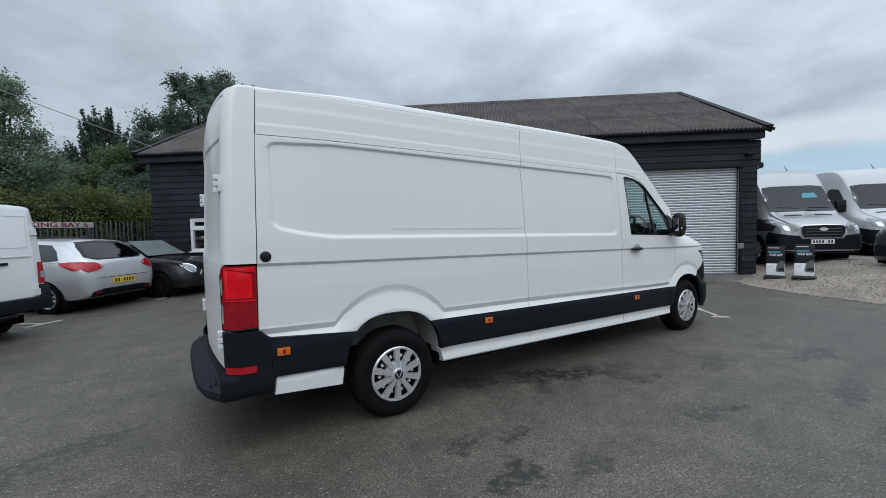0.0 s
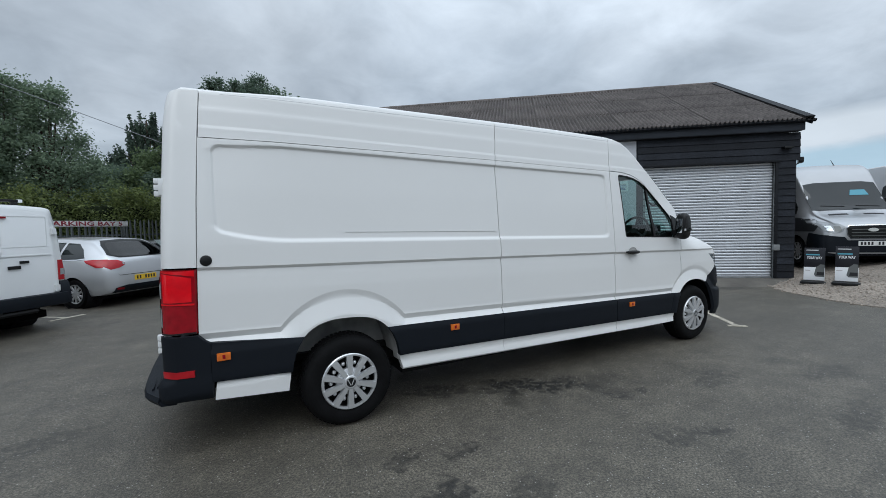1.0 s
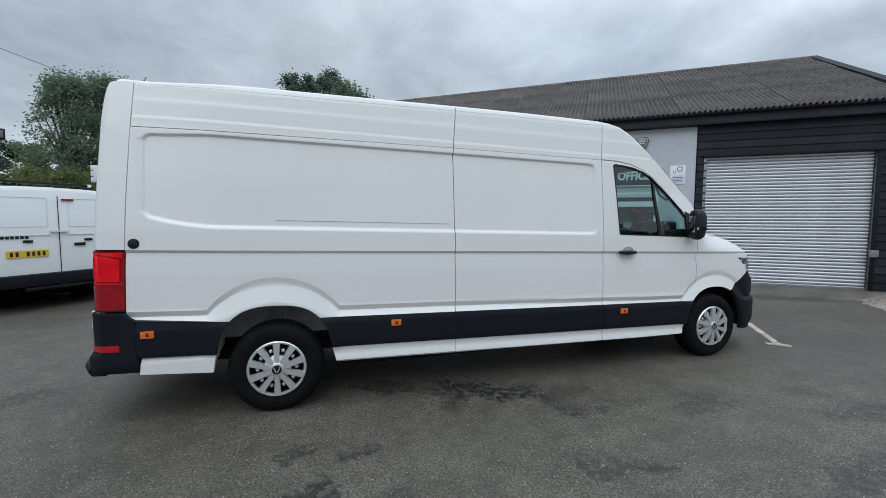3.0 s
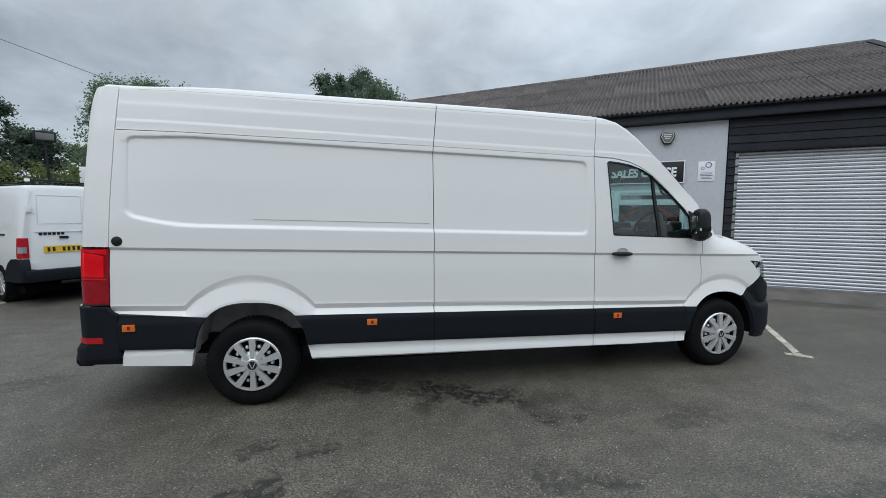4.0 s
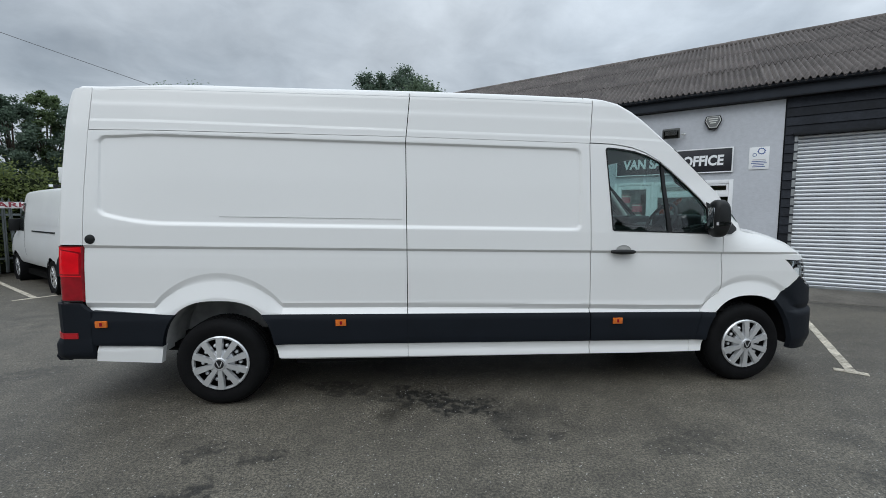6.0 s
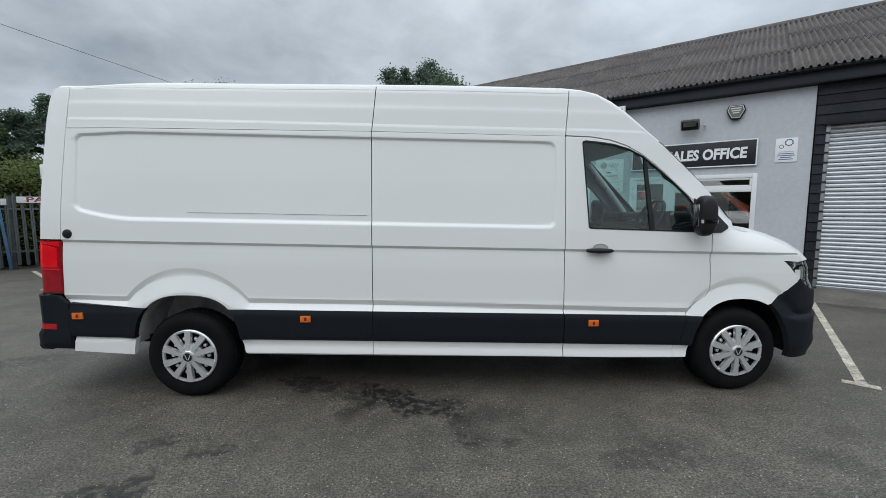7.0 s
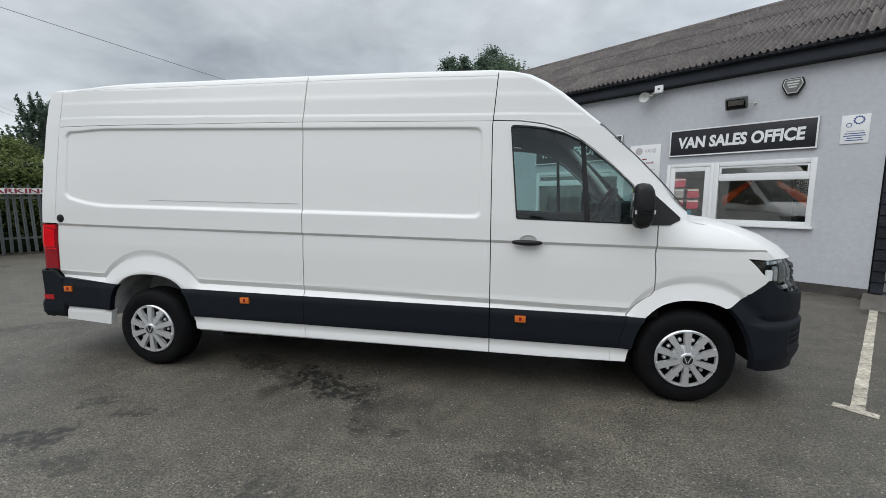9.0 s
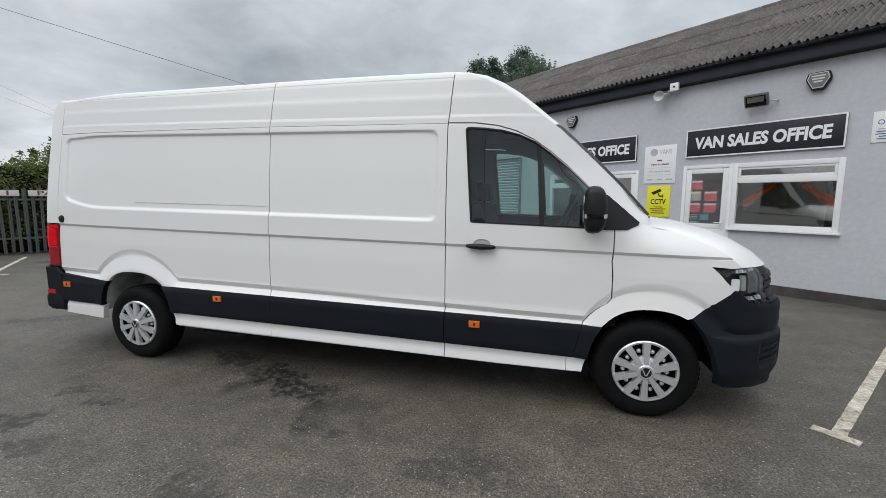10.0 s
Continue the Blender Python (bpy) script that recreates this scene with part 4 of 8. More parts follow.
def van_point(u, v):
    """A point on the near side, wrapped round the nose beyond u = 4.4."""
    x, y = u, 0.0
    if u > 4.4:
        x, y = lerp_list(PLAN_X, u), lerp_list(PLAN_Y, u)
        back = 0.06 * smooth01((v - 0.92) / 0.13) + 0.24 * smooth01((v - 1.10) / 0.38) + 0.03 * smooth01((0.55 - v) / 0.2)
        x -= back * smooth01((u - 4.95) / 0.45)
    yy = y + side_y(min(x, 5.0), v)
    if v > 2.15 and 0 < u < 3.5:      # the upper seams lean forward
        x += 0.11 * (v - 2.15) * smooth01(u / 1.2) * (1 - smooth01((u - 3.05) / 0.45))
    return Vector((x, min(yy, MID), v + rise(x, v) - RAKE * x))


def crease_up(u):
    """How far the lower crease is lifted over the arches."""
    return flare_line(u) - base_line(u)


def warp_out(u, w):
    k = crease_up(u)
    if w <= 0.735:
        return w
    if w <= 0.805:
        return w + k * (w - 0.735) / 0.07
    return w + k * (1 - min(1, max(0, w - 0.83) / 0.41))


def warp_in(u, v):
    a, b = 0.2, 2.7
    for _ in range(40):
        m = (a + b) / 2
        a, b = (m, b) if warp_out(u, m) < v else (a, m)
    return (a + b) / 2


WARP = (warp_out, warp_in)
CREASE_W = (0.737, 0.742, 0.747, 0.752, 0.758, 0.764, 0.770, 0.776, 0.782, 0.787, 0.793, 0.80, 0.806, 0.8125, 0.819, 0.825, 0.83)
van = thing("panel_van", "long white high-roof panel van with black side cladding, parked on asphalt", "van", at=(0, 0, 0))
FEATURE_V = tuple(1.475 + 0.008 * k for k in range(12)) + (2.035, 2.045, 2.055, 2.065, 2.075, 2.085, 2.095, 2.104, 0.73, 0.84, 1.20, 1.242, 1.248, 1.259, 1.270, 1.278, 1.285, 1.415, 1.425, 1.435, 1.443, 1.451, 1.459, 1.467, 2.113, 2.119, 2.125, 2.131, 2.137, 2.225, 2.238, 2.352, 2.374, 2.468, 2.484, 2.505)


def arch_pts(cx, half, top, base, p=2.7, a0=0, a1=180, n=28, cz=0.345):
    out = []
    for i in range(n + 1):
        t = radians(a0 + (a1 - a0) * i / n)
        c, s = math.cos(t), max(0.0, math.sin(t))
        out.append((cx + half * math.copysign(abs(c) ** (2 / p), c), max(base, cz + (top - cz) * s ** (2 / p))))
    return out


REAR_ARCH = [q for q in arch_pts(0.0, 0.425, 0.845, 0.30)]            # front to back
FRONT_ARCH = [q for q in arch_pts(4.52, 0.43, 0.885, 0.30, 2.35)]


def clip_arch(pts, v0, v1):
    return [q for q in pts if v0 < q[1] < v1]


def arch_x(pts, v, rear):
    """Where the arch edge crosses height v, on its rear or front side."""
    half = pts[len(pts) // 2:] if rear else pts[:len(pts) // 2 + 1]
    best = min(half, key=lambda q: abs(q[1] - v))
    for a, b in zip(half, half[1:]):
        if (a[1] - v) * (b[1] - v) <= 0 and a[1] != b[1]:
            return a[0] + (b[0] - a[0]) * (v - a[1]) / (b[1] - a[1])
    return best[0]


def tail_seam(v):
    return lerp_list([(0.30, -0.995), (0.85, -1.0), (1.265, -0.99), (1.7, -0.975), (2.14, -0.953), (2.47, -0.93)], v)


BAND = 0.735
GAP = 0.0045
seam_pts = [(tail_seam(v) + 0.007, v) for v in (2.47, 2.3, 2.18, 2.14, 1.9, 1.7, 1.5, 1.265, 1.05, 0.85, 0.79)]


def both(name, outline, fn, material, parent, **k):
    """A panel on the near side and its mirror image on the far side."""
    sheet(name, outline, fn, material, parent, **k)
    k.pop("label", None)
    sheet(name, outline, fn, material, parent, flip=MID, **k)


rear_arch_low = [(arch_x(REAR_ARCH, BAND, False), BAND)] + clip_arch(REAR_ARCH, BAND, 2) + [(arch_x(REAR_ARCH, BAND, True), BAND)]
# rear side panel, from the tail seam to the middle seam
outline = [(1.4768, BAND)] + [(1.4768, 2.18 - GAP)] + [(tail_seam(2.14) + GAP, 2.15)] + [p for p in seam_pts if p[1] < 2.14] + [(-0.93, BAND + 0.012)]
outline = outline + rear_arch_low[::-1]
both("side_panel", outline, van_point, WHITE, van, smooth=27, du=0.03, dv=0.03, warp=WARP, extra_v=FEATURE_V + CREASE_W, extra_u=tuple(-0.87 + 0.01 * k for k in range(27)) + tuple(-0.60 + 0.0125 * k for k in range(97)))
outline = [(1.4836, BAND), (3.0370, BAND), (3.0370, 2.18 - GAP), (1.4836, 2.18 - GAP)]
both("side_panel", outline, van_point, WHITE, van, smooth=27, du=0.06, dv=0.03, extra_v=FEATURE_V + (0.75, 0.765, 0.78, 0.79, 0.80, 0.81), extra_u=(2.94, 2.95, 2.96, 2.97, 2.98))
# upper side, above the drip rail
both("roof_side", [(1.4768, 2.1785), (1.4768, 2.518), (0.05, 2.518), (-0.3, 2.506), (-0.6, 2.492), (tail_seam(2.47) + 0.007, 2.478), (tail_seam(2.3) + 0.007, 2.3), (tail_seam(2.18) + 0.007, 2.155)], van_point, WHITE, van, du=0.15, dv=0.03, extra_v=FEATURE_V)
both("roof_side", [(1.4836, 2.1785), (3.0370, 2.1785), (3.0370, 2.518), (1.4836, 2.518)], van_point, WHITE, van, du=0.15, dv=0.03, extra_v=FEATURE_V)

both("roof_gutter", [(-0.80, 2.4690), (-0.3, 2.4790), (0.2, 2.4815), (3.0370, 2.4815), (3.0370, 2.4858), (0.2, 2.485), (-0.3, 2.4815), (-0.80, 2.4705)], lambda u, v: van_point(u, v) + Vector((0, -0.0015, 0)), FLEETWHITE, van, du=0.15, dv=0.01, rim=0.004)

# cab: edge of the screen pillar and the door line
PILLAR = [(3.0443, 2.517), (3.16, 2.503), (3.28, 2.472), (3.40, 2.424), (3.52, 2.363), (3.63, 2.298), (3.75, 2.217), (3.867, 2.13), (3.98, 2.022), (4.10, 1.908), (4.28, 1.725), (4.475, 1.52)]
DOORTOP = [(3.0443, 2.18), (3.25, 2.176), (3.42, 2.155), (3.55, 2.118), (3.68, 2.055), (3.80, 1.97), (3.92, 1.868), (4.05, 1.738), (4.18, 1.60), (4.30, 1.47)]


def cab_point(u, v):
    p = van_point(u, v)
    if u > 3.0 and v > 1.43:      # pillars lean inwards towards the roof front
        p.y += 0.05 * smooth01((u - 3.2) / 0.7) * smooth01((v - 1.43) / 0.5)
    return p


both("cab_side", [(x, v + GAP) for x, v in DOORTOP] + [(4.40, 1.44), (4.475, 1.452)] + PILLAR[::-1], cab_point, WHITE, van, du=0.06, dv=0.03, extra_v=FEATURE_V)
WINDOW = [(3.187, 2.118), (3.195, 2.133), (3.215, 2.139), (3.33, 2.132), (3.45, 2.118), (3.58, 2.085), (3.69, 2.035), (3.80, 1.955), (3.93, 1.845), (4.06, 1.715), (4.115, 1.64), (4.125, 1.43), (3.252, 1.442), (3.238, 1.452)]
DOORLOW = [(4.2455, 1.44), (4.243, 1.25), (4.238, 1.20), (4.2455, 1.10), (4.2455, 0.935)]
wing_arc = []
for k in range(11):
    a, r = radians(127.5 + k * 2.85), 0.478 + 0.0042 * k
    wing_arc.append((4.53 + r * math.cos(a), 0.531 + r * math.sin(a)))
outline = [(3.0443, BAND)] + [(x, v - GAP) for x, v in DOORTOP if x < 4.2] + [(4.2455, 1.52)] + DOORLOW + [q for q in wing_arc if q[0] < 4.235] + [(4.06, BAND)]
cabdoor = []
for fl in (None, MID):
    cabdoor.append(sheet("front_door", outline, cab_point, WHITE, van, smooth=27, holes=[WINDOW], du=0.05, dv=0.04, warp=WARP, extra_u=tuple(4.0 + 0.0125 * k for k in range(20)), extra_v=FEATURE_V + CREASE_W, label="white front door", flip=fl))
# wing, up to the bonnet edge and forward to lamp and bumper
BONNET_EDGE = [(4.475, 1.452), (4.62, 1.428), (4.76, 1.382), (4.89, 1.322), (5.0, 1.252), (5.07, 1.205)]
wing_low = [(4.06, BAND)] + [q for q in wing_arc[::-1] if q[0] < 4.235]
arch_f = [q for q in FRONT_ARCH if q[1] > BAND and q[0] < 4.80]
wing = [(4.0625, BAND)] + [(x + 0.008, v) for x, v in wing_low[1:]] + [(x + 0.008, v) for x, v in DOORLOW[::-1]] + [(4.30, 1.452), (4.40, 1.448)] + BONNET_EDGE + [(4.86, 1.203), (4.95, 1.11), *[(5.018 - 0.256 * k / 10, 1.058 - 0.21 * k / 10) for k in range(11)]] + sorted([q for q in arch_f if q[0] < 4.75], key=lambda q: -q[0])
wing += [(arch_x(FRONT_ARCH, BAND, True), BAND)]
both("front_wing", wing, van_point, WHITE, van, smooth=27, du=0.0125, dv=0.025, warp=WARP, extra_v=FEATURE_V + CREASE_W + (0.84,))

# black cladding, sill and lower rear panel
def clad_point(u, v):
    p = van_point(u, v)
    p.y = 0.012 + 0.012 * smooth01((v - 0.70) / 0.04) + 0.020 * max(0, (0.52 - v)) / 0.05 * 0.5
    for cx in (0.0, 4.52):
        p.y -= 0.014 * smooth01((0.50 - abs(u - cx)) / 0.06)
    return p


def sill_point(u, v):
    p = van_point(u, v)
    p.y = lerp_list([(0.34, 0.06), (0.372, 0.040), (0.378, 0.022), (0.40, 0.024), (0.44, 0.036), (0.49, 0.026)], v)
    return p


low_front = [(arch_x(REAR_ARCH, v, False), v) for v in (0.49, 0.55, 0.61, 0.67, BAND)]
low_back = [(arch_x(REAR_ARCH, v, True), v) for v in (0.49, 0.55, 0.61, 0.67, BAND)]
fa_back = [(arch_x(FRONT_ARCH, v, True), v) for v in (0.49, 0.55, 0.61, 0.67, BAND)]
both("cladding", low_front[::-1] + [(1.4785, 0.49), (1.4785, BAND)], clad_point, CLADDING, van, du=0.05, dv=0.03, rim=0.05)
both("cladding", [(1.4815, 0.49), (3.0370, 0.49), (3.0370, BAND), (1.4815, BAND)], clad_point, CLADDING, van, du=0.2, dv=0.03, rim=0.05)
both("cladding", [(3.0443, 0.49), (fa_back[0][0] - 0.10, 0.49), (4.055, BAND), (3.0443, BAND)], clad_point, CLADDING, van, du=0.1, dv=0.03, rim=0.05)
both("arch_cladding", [(fa_back[0][0] - 0.097, 0.49)] + fa_back + [(4.058, BAND)], clad_point, CLADDING, van, du=0.04, dv=0.03, rim=0.05)
both("cladding", [(-0.93, 0.50)] + low_back + [(-0.93, 0.765)], clad_point, CLADDING, van, du=0.05, dv=0.03, rim=0.05)
both("sill", [(0.455, 0.36), (1.4785, 0.36), (1.4785, 0.488), (0.42, 0.488)], sill_point, WHITE, van, du=0.3, dv=0.02, extra_v=(0.372, 0.378), rim=0.06)
both("sill", [(1.4815, 0.36), (3.0370, 0.372), (3.0370, 0.488), (1.4815, 0.488)], sill_point, WHITE, van, du=0.3, dv=0.02, extra_v=(0.372, 0.378), rim=0.06)
both("sill", [(3.0443, 0.372), (3.955, 0.385), (3.955, 0.488), (3.0443, 0.488)], sill_point, WHITE, van, du=0.3, dv=0.02, extra_v=(0.378,), rim=0.06)
both("sill", [(3.958, 0.385), (4.065, 0.388), (4.09, 0.488), (3.958, 0.488)], sill_point, WHITE, van, du=0.1, dv=0.02, rim=0.06)
both("lower_rear_panel", [(-0.915, 0.375), (-0.445, 0.352), (-0.425, 0.49), (-0.90, 0.498)], lambda u, v: Vector((u, 0.026 + 0.012 * smooth01((v - 0.465) / 0.02), v - RAKE * u)), WHITE, van, du=0.08, dv=0.02, rim=0.05)

# dark inner shell behind the gaps, a floor, and added low boxes blocking light beneath
bm = bmesh.new()
for y0, y1 in ((0.225, 0.25), (2 * MID - 0.25, 2 * MID - 0.225)):
    for x0, x1, z0, z1 in ((-1.0, -0.48, 0.50, 2.10), (0.48, 3.0, 0.50, 2.10), (-0.48, 0.48, 0.92, 2.10)):
        box(bm, (x0, y0, z0 - RAKE * x0), (x1, y1, z1 - RAKE * x1))
box(bm, (-1.05, 0.20, 0.42), (4.0, 2 * MID - 0.20, 0.47))
box(bm, (0.55, 0.24, 0.25), (3.9, 2 * MID - 0.24, 0.43), 0.04)
box(bm, (-0.98, 0.30, 0.39), (-0.50, 2 * MID - 0.30, 0.43), 0.04)
box(bm, (0.48, 0.10, 0.33), (4.0, 0.16, 0.46))
box(bm, (0.48, 2 * MID - 0.16, 0.33), (4.0, 2 * MID - 0.10, 0.46))
part("inner_shell", bm, SHADOWGAP, van)
for xs in ((1.46, 1.50), (3.02, 3.06)):
    both("seam_backing", [(xs[0], 0.5), (xs[1], 0.5), (xs[1], 2.48), (xs[0], 2.48)], lambda u, v: van_point(u, v) + Vector((0, 0.022, 0)), SHADOWGAP, van, du=0.05, dv=0.05, rim=0)
both("seam_backing", [(4.22, 0.74), (4.28, 0.74), (4.28, 1.50), (4.22, 1.50)], lambda u, v: van_point(u, v) + Vector((0, 0.022, 0)), SHADOWGAP, van, du=0.05, dv=0.05, rim=0)
both("seam_backing", [(-0.93, 2.135), (3.06, 2.16), (3.06, 2.20), (-0.93, 2.165)], lambda u, v: van_point(u, v) + Vector((0, 0.034, 0)), SHADOWGAP, van, du=0.05, dv=0.02, rim=0)
both("seam_backing", [(tail_seam(v) + 0.03, v) for v in (0.6, 0.85, 1.265, 1.7, 2.14, 2.47)] + [(tail_seam(v) - 0.03, v) for v in (2.47, 2.14, 1.7, 1.265, 0.85, 0.6)], lambda u, v: van_point(u, v) + Vector((0, 0.014, 0)), SHADOWGAP, van, du=0.02, dv=0.04, rim=0)

# wheel arch liners
def arch_liner(cx, half, top, material, base=0.43):
    for fl in (False, True):
        bm = bmesh.new()
        pts = [q for q in arch_pts(cx, half, top, base, 2.6)]
        rows = []
        for x, v in pts:
            rows.append([bm.verts.new((x, y if not fl else 2 * MID - y, v - RAKE * x)) for y in (0.035, 0.08, 0.30, 0.42)])
        for a, b in zip(rows, rows[1:]):
            for k in range(3):
                bm.faces.new((a[k], a[k + 1], b[k + 1], b[k]))
        bm.faces.new([r[3] for r in rows])
        part("arch_liner", bm, material, van, smooth=50)


arch_liner(0.0, 0.435, 0.865, METALANDSHADE)
arch_liner(4.52, 0.45, 0.90, LINER, 0.42)

# roof skin with shallow ribs, over the load space and the cab front
def roof_profile(x):
    """Height of the roof middle and of its edge, and the edge's inset."""
    return 2.554 - 0.032 * smooth01((-0.1 - x) / 0.8), 2.508 - 0.040 * smooth01(-x / 0.9) - 0.03 * smooth01((-1.0 - x) / 0.10), side_y(x, 2.515 - 0.026 * smooth01(-x / 0.8)) + 0.004 + 0.020 * smooth01((-1.025 - x) / 0.07)


ROOF_T = [0, 0.0012, 0.003, 0.006, 0.011, 0.018, 0.028, 0.045] + [k / 24 for k in range(2, 23)] + [0.955, 0.972, 0.982, 0.989, 0.994, 0.997, 0.9988, 1]
bm = bmesh.new()
xs = [-1.085, -1.075, -1.06, -1.045, -1.03, -1.01, -0.98, -0.93, -0.86, -0.78] + [-0.7 + 0.1 * k for k in range(37)] + [2.96, 3.0]
rows = []
for x in xs:
    top, edge_v, inset = roof_profile(x)
    row = []
    for k in range(len(ROOF_T)):
        t = ROOF_T[k]
        y = inset + (2 * MID - 2 * inset) * t
        w = abs(2 * t - 1)
        v = edge_v + (top - edge_v) * (0.75 * (1 - w ** 26) ** 0.5 + 0.25 * (1 - w ** 2))
        rib = 0.008 * smooth01((math.cos(t * 8 * 2 * math.pi) - 0.1) / 0.4) if 0.08 < t < 0.92 and -0.6 < x < 2.9 else 0
        v -= 0.02 * smooth01((-1.025 - x) / 0.06)
        row.append(bm.verts.new((x, y, v + rib + rise(x, 2.5) - RAKE * x)))
    rows.append(row)
for a, b in zip(rows, rows[1:]):
    for k in range(len(ROOF_T) - 1):
        bm.faces.new((a[k], a[k + 1], b[k + 1], b[k]))
part("roof", bm, WHITE, van, "white ribbed roof", 50)


def edge_y(x, v):
    return cab_point(min(x, 4.6), v).y


def cross_loft(name, edge, middle, material, power=2.2, n=16, lift=0.0, blend=False):
    """A skin across the van between matching edge and middle lines of (x, v)."""
    bm = bmesh.new()
    rows = []
    for i, ((xe, ve), (xm, vm)) in enumerate(zip(edge, middle)):
        ye = edge_y(xe, ve) + 0.002
        q = i / (len(edge) - 1)
        row = []
        for k in range(2 * n + 1):
            t = k / n - 1
            t = math.copysign(1 - (1 - abs(t)) ** 2, t)
            w = 1 - abs(t) ** power
            if blend:
                w = (0.55 * (1 - abs(t) ** 10) ** 0.5 + 0.45 * (1 - t * t)) * q + (1 - q) * (0.75 * (1 - abs(t) ** 26) ** 0.5 + 0.25 * (1 - t * t))
            x = xe + (xm - xe) * w
            v = ve + (vm - ve) * w
            row.append(bm.verts.new((x, MID + (MID - ye) * t, v + rise(x, v) - RAKE * x + lift)))
        rows.append(row)
    for a, b in zip(rows, rows[1:]):
        for k in range(2 * n):
            bm.faces.new((a[k], a[k + 1], b[k + 1], b[k]))
    return part(name, bm, material, van, smooth=40)


EDGE = [(3.0, 2.508), (3.05, 2.507), (3.16, 2.496), (3.28, 2.466), (3.40, 2.420), (3.52, 2.361), (3.63, 2.296), (3.75, 2.216), (3.83, 2.158)]
MIDDLE = [(3.0, 2.554), (3.05, 2.553), (3.20, 2.546), (3.35, 2.518), (3.48, 2.468), (3.60, 2.402), (3.71, 2.328), (3.83, 2.238), (3.915, 2.172)]
cross_loft("cab_roof", EDGE, MIDDLE, WHITE, 2.2, blend=True)
cross_loft("windscreen", [(3.833, 2.156), (3.867, 2.13), (3.98, 2.022), (4.10, 1.908), (4.28, 1.725), (4.475, 1.50)],
           [(3.918, 2.168), (3.955, 2.135), (4.07, 2.032), (4.20, 1.905), (4.39, 1.715), (4.60, 1.50)], GLASS, 2.2).visible_shadow = False
BON_MID = [(4.70, 1.488), (4.84, 1.470), (5.00, 1.428), (5.155, 1.366), (5.28, 1.290), (5.365, 1.205)]
bm = bmesh.new()
rows = []
for i, ((ue, ve), (xm, vm)) in enumerate(zip([(4.462, 1.514)] + BONNET_EDGE, [(4.608, 1.504)] + BON_MID)):
    a = van_point(ue, ve)
    b = Vector((xm, MID, vm - RAKE * xm))
    px, row = 2.4 + 1.8 * i / 6, []
    for k in range(-24, 25):
        t = math.copysign(1 - (1 - abs(k) / 24) ** 1.5, k)
        wx, wz = 1 - abs(t) ** px, 0.45 * (1 - t * t) + 0.55 * (1 - abs(t) ** 9) ** 0.75
        row.append(bm.verts.new((a.x + (b.x - a.x) * wx, MID + (MID - a.y) * t, a.z + (b.z - a.z) * wz)))
    rows.append(row)
for a, b in zip(rows, rows[1:]):
    for k in range(48):
        bm.faces.new((a[k], a[k + 1], b[k + 1], b[k]))
lip = bmesh.ops.extrude_edge_only(bm, edges=[e for e in bm.edges if len(e.link_faces) == 1 and all(v in rows[-1] for v in e.verts)])
for g in lip["geom"]:
    if isinstance(g, bmesh.types.BMVert):
        g.co += Vector((-0.05, 0, -0.012))
part("bonnet", bm, WHITE, van, "white bonnet", 50)
boxpart("scuttle", (4.42, 0.30, 1.27), (4.70, 2 * MID - 0.30, 1.325), DARKTRIM, van, 0.01)
# black band along the screen edge
for fl in (False, True):
    bm = bmesh.new()
    rows = []
    for x, v in ((3.835, 2.157), (3.867, 2.132), (3.98, 2.024), (4.10, 1.91), (4.28, 1.727), (4.47, 1.522)):
        y = edge_y(x, v)
        rows.append([bm.verts.new((x + a, (y + b) if not fl else 2 * MID - y - b, v + rise(x, v) + c - RAKE * x)) for a, b, c in ((0, 0.0, 0.004), (0.018, 0.03, 0.010), (0.034, 0.08, 0.010))])
    for a, b in zip(rows, rows[1:]):
        for k in range(2):
            bm.faces.new((a[k], a[k + 1], b[k + 1], b[k]))
    part("screen_seal", bm, DARKTRIM, van, smooth=40)

# headlamps
LAMP = [(4.862, 1.198), (5.10, 1.202), (5.29, 1.198), (5.345, 1.185), (5.365, 1.12), (5.365, 1.00), (5.33, 0.966), (5.23, 0.960), (5.14, 0.985), (5.045, 1.04), (4.95, 1.115)]


def lamp_point(u, v):
    return van_point(u, v) + Vector((-0.006, 0.004, 0))


for fl in (None, MID):
    hl = sheet("headlamp", LAMP, lambda u, v: van_point(u, v) + Vector((-0.05, 0.04, 0)), DARKTRIM, van, du=0.05, dv=0.05, rim=0.05, inward=(-0.5, 0.6, 0), label="headlamp with black bezel and chrome reflectors", flip=fl)
    sheet("lens", [(u, v) for u, v in LAMP], lamp_point, LENSGLASS, hl, du=0.04, dv=0.04, rim=0, flip=fl)
    for (a, b, c, d), m_ in (((5.035, 5.085, 1.045, 1.125), SIGNWHITE), ((5.105, 5.150, 1.045, 1.150), CLEARLENS), ((5.175, 5.335, 1.03, 1.172), GREYMETAL), ((5.09, 5.335, 0.982, 1.010), CHROME)):
        sheet("reflector", rounded(a, c, b, d, 0.012), lambda u, v: van_point(u, v) + Vector((-0.022, 0.018, 0)), m_, hl, du=0.03, dv=0.03, rim=0.02, inward=(-0.5, 0.6, 0), flip=fl)
    sheet("chrome_edge", [(4.89, 1.186), (5.30, 1.194), (5.30, 1.176), (5.02, 1.163), (4.975, 1.135)], lambda u, v: van_point(u, v) + Vector((-0.02, 0.016, 0)), CHROME, hl, du=0.04, dv=0.04, rim=0, flip=fl)

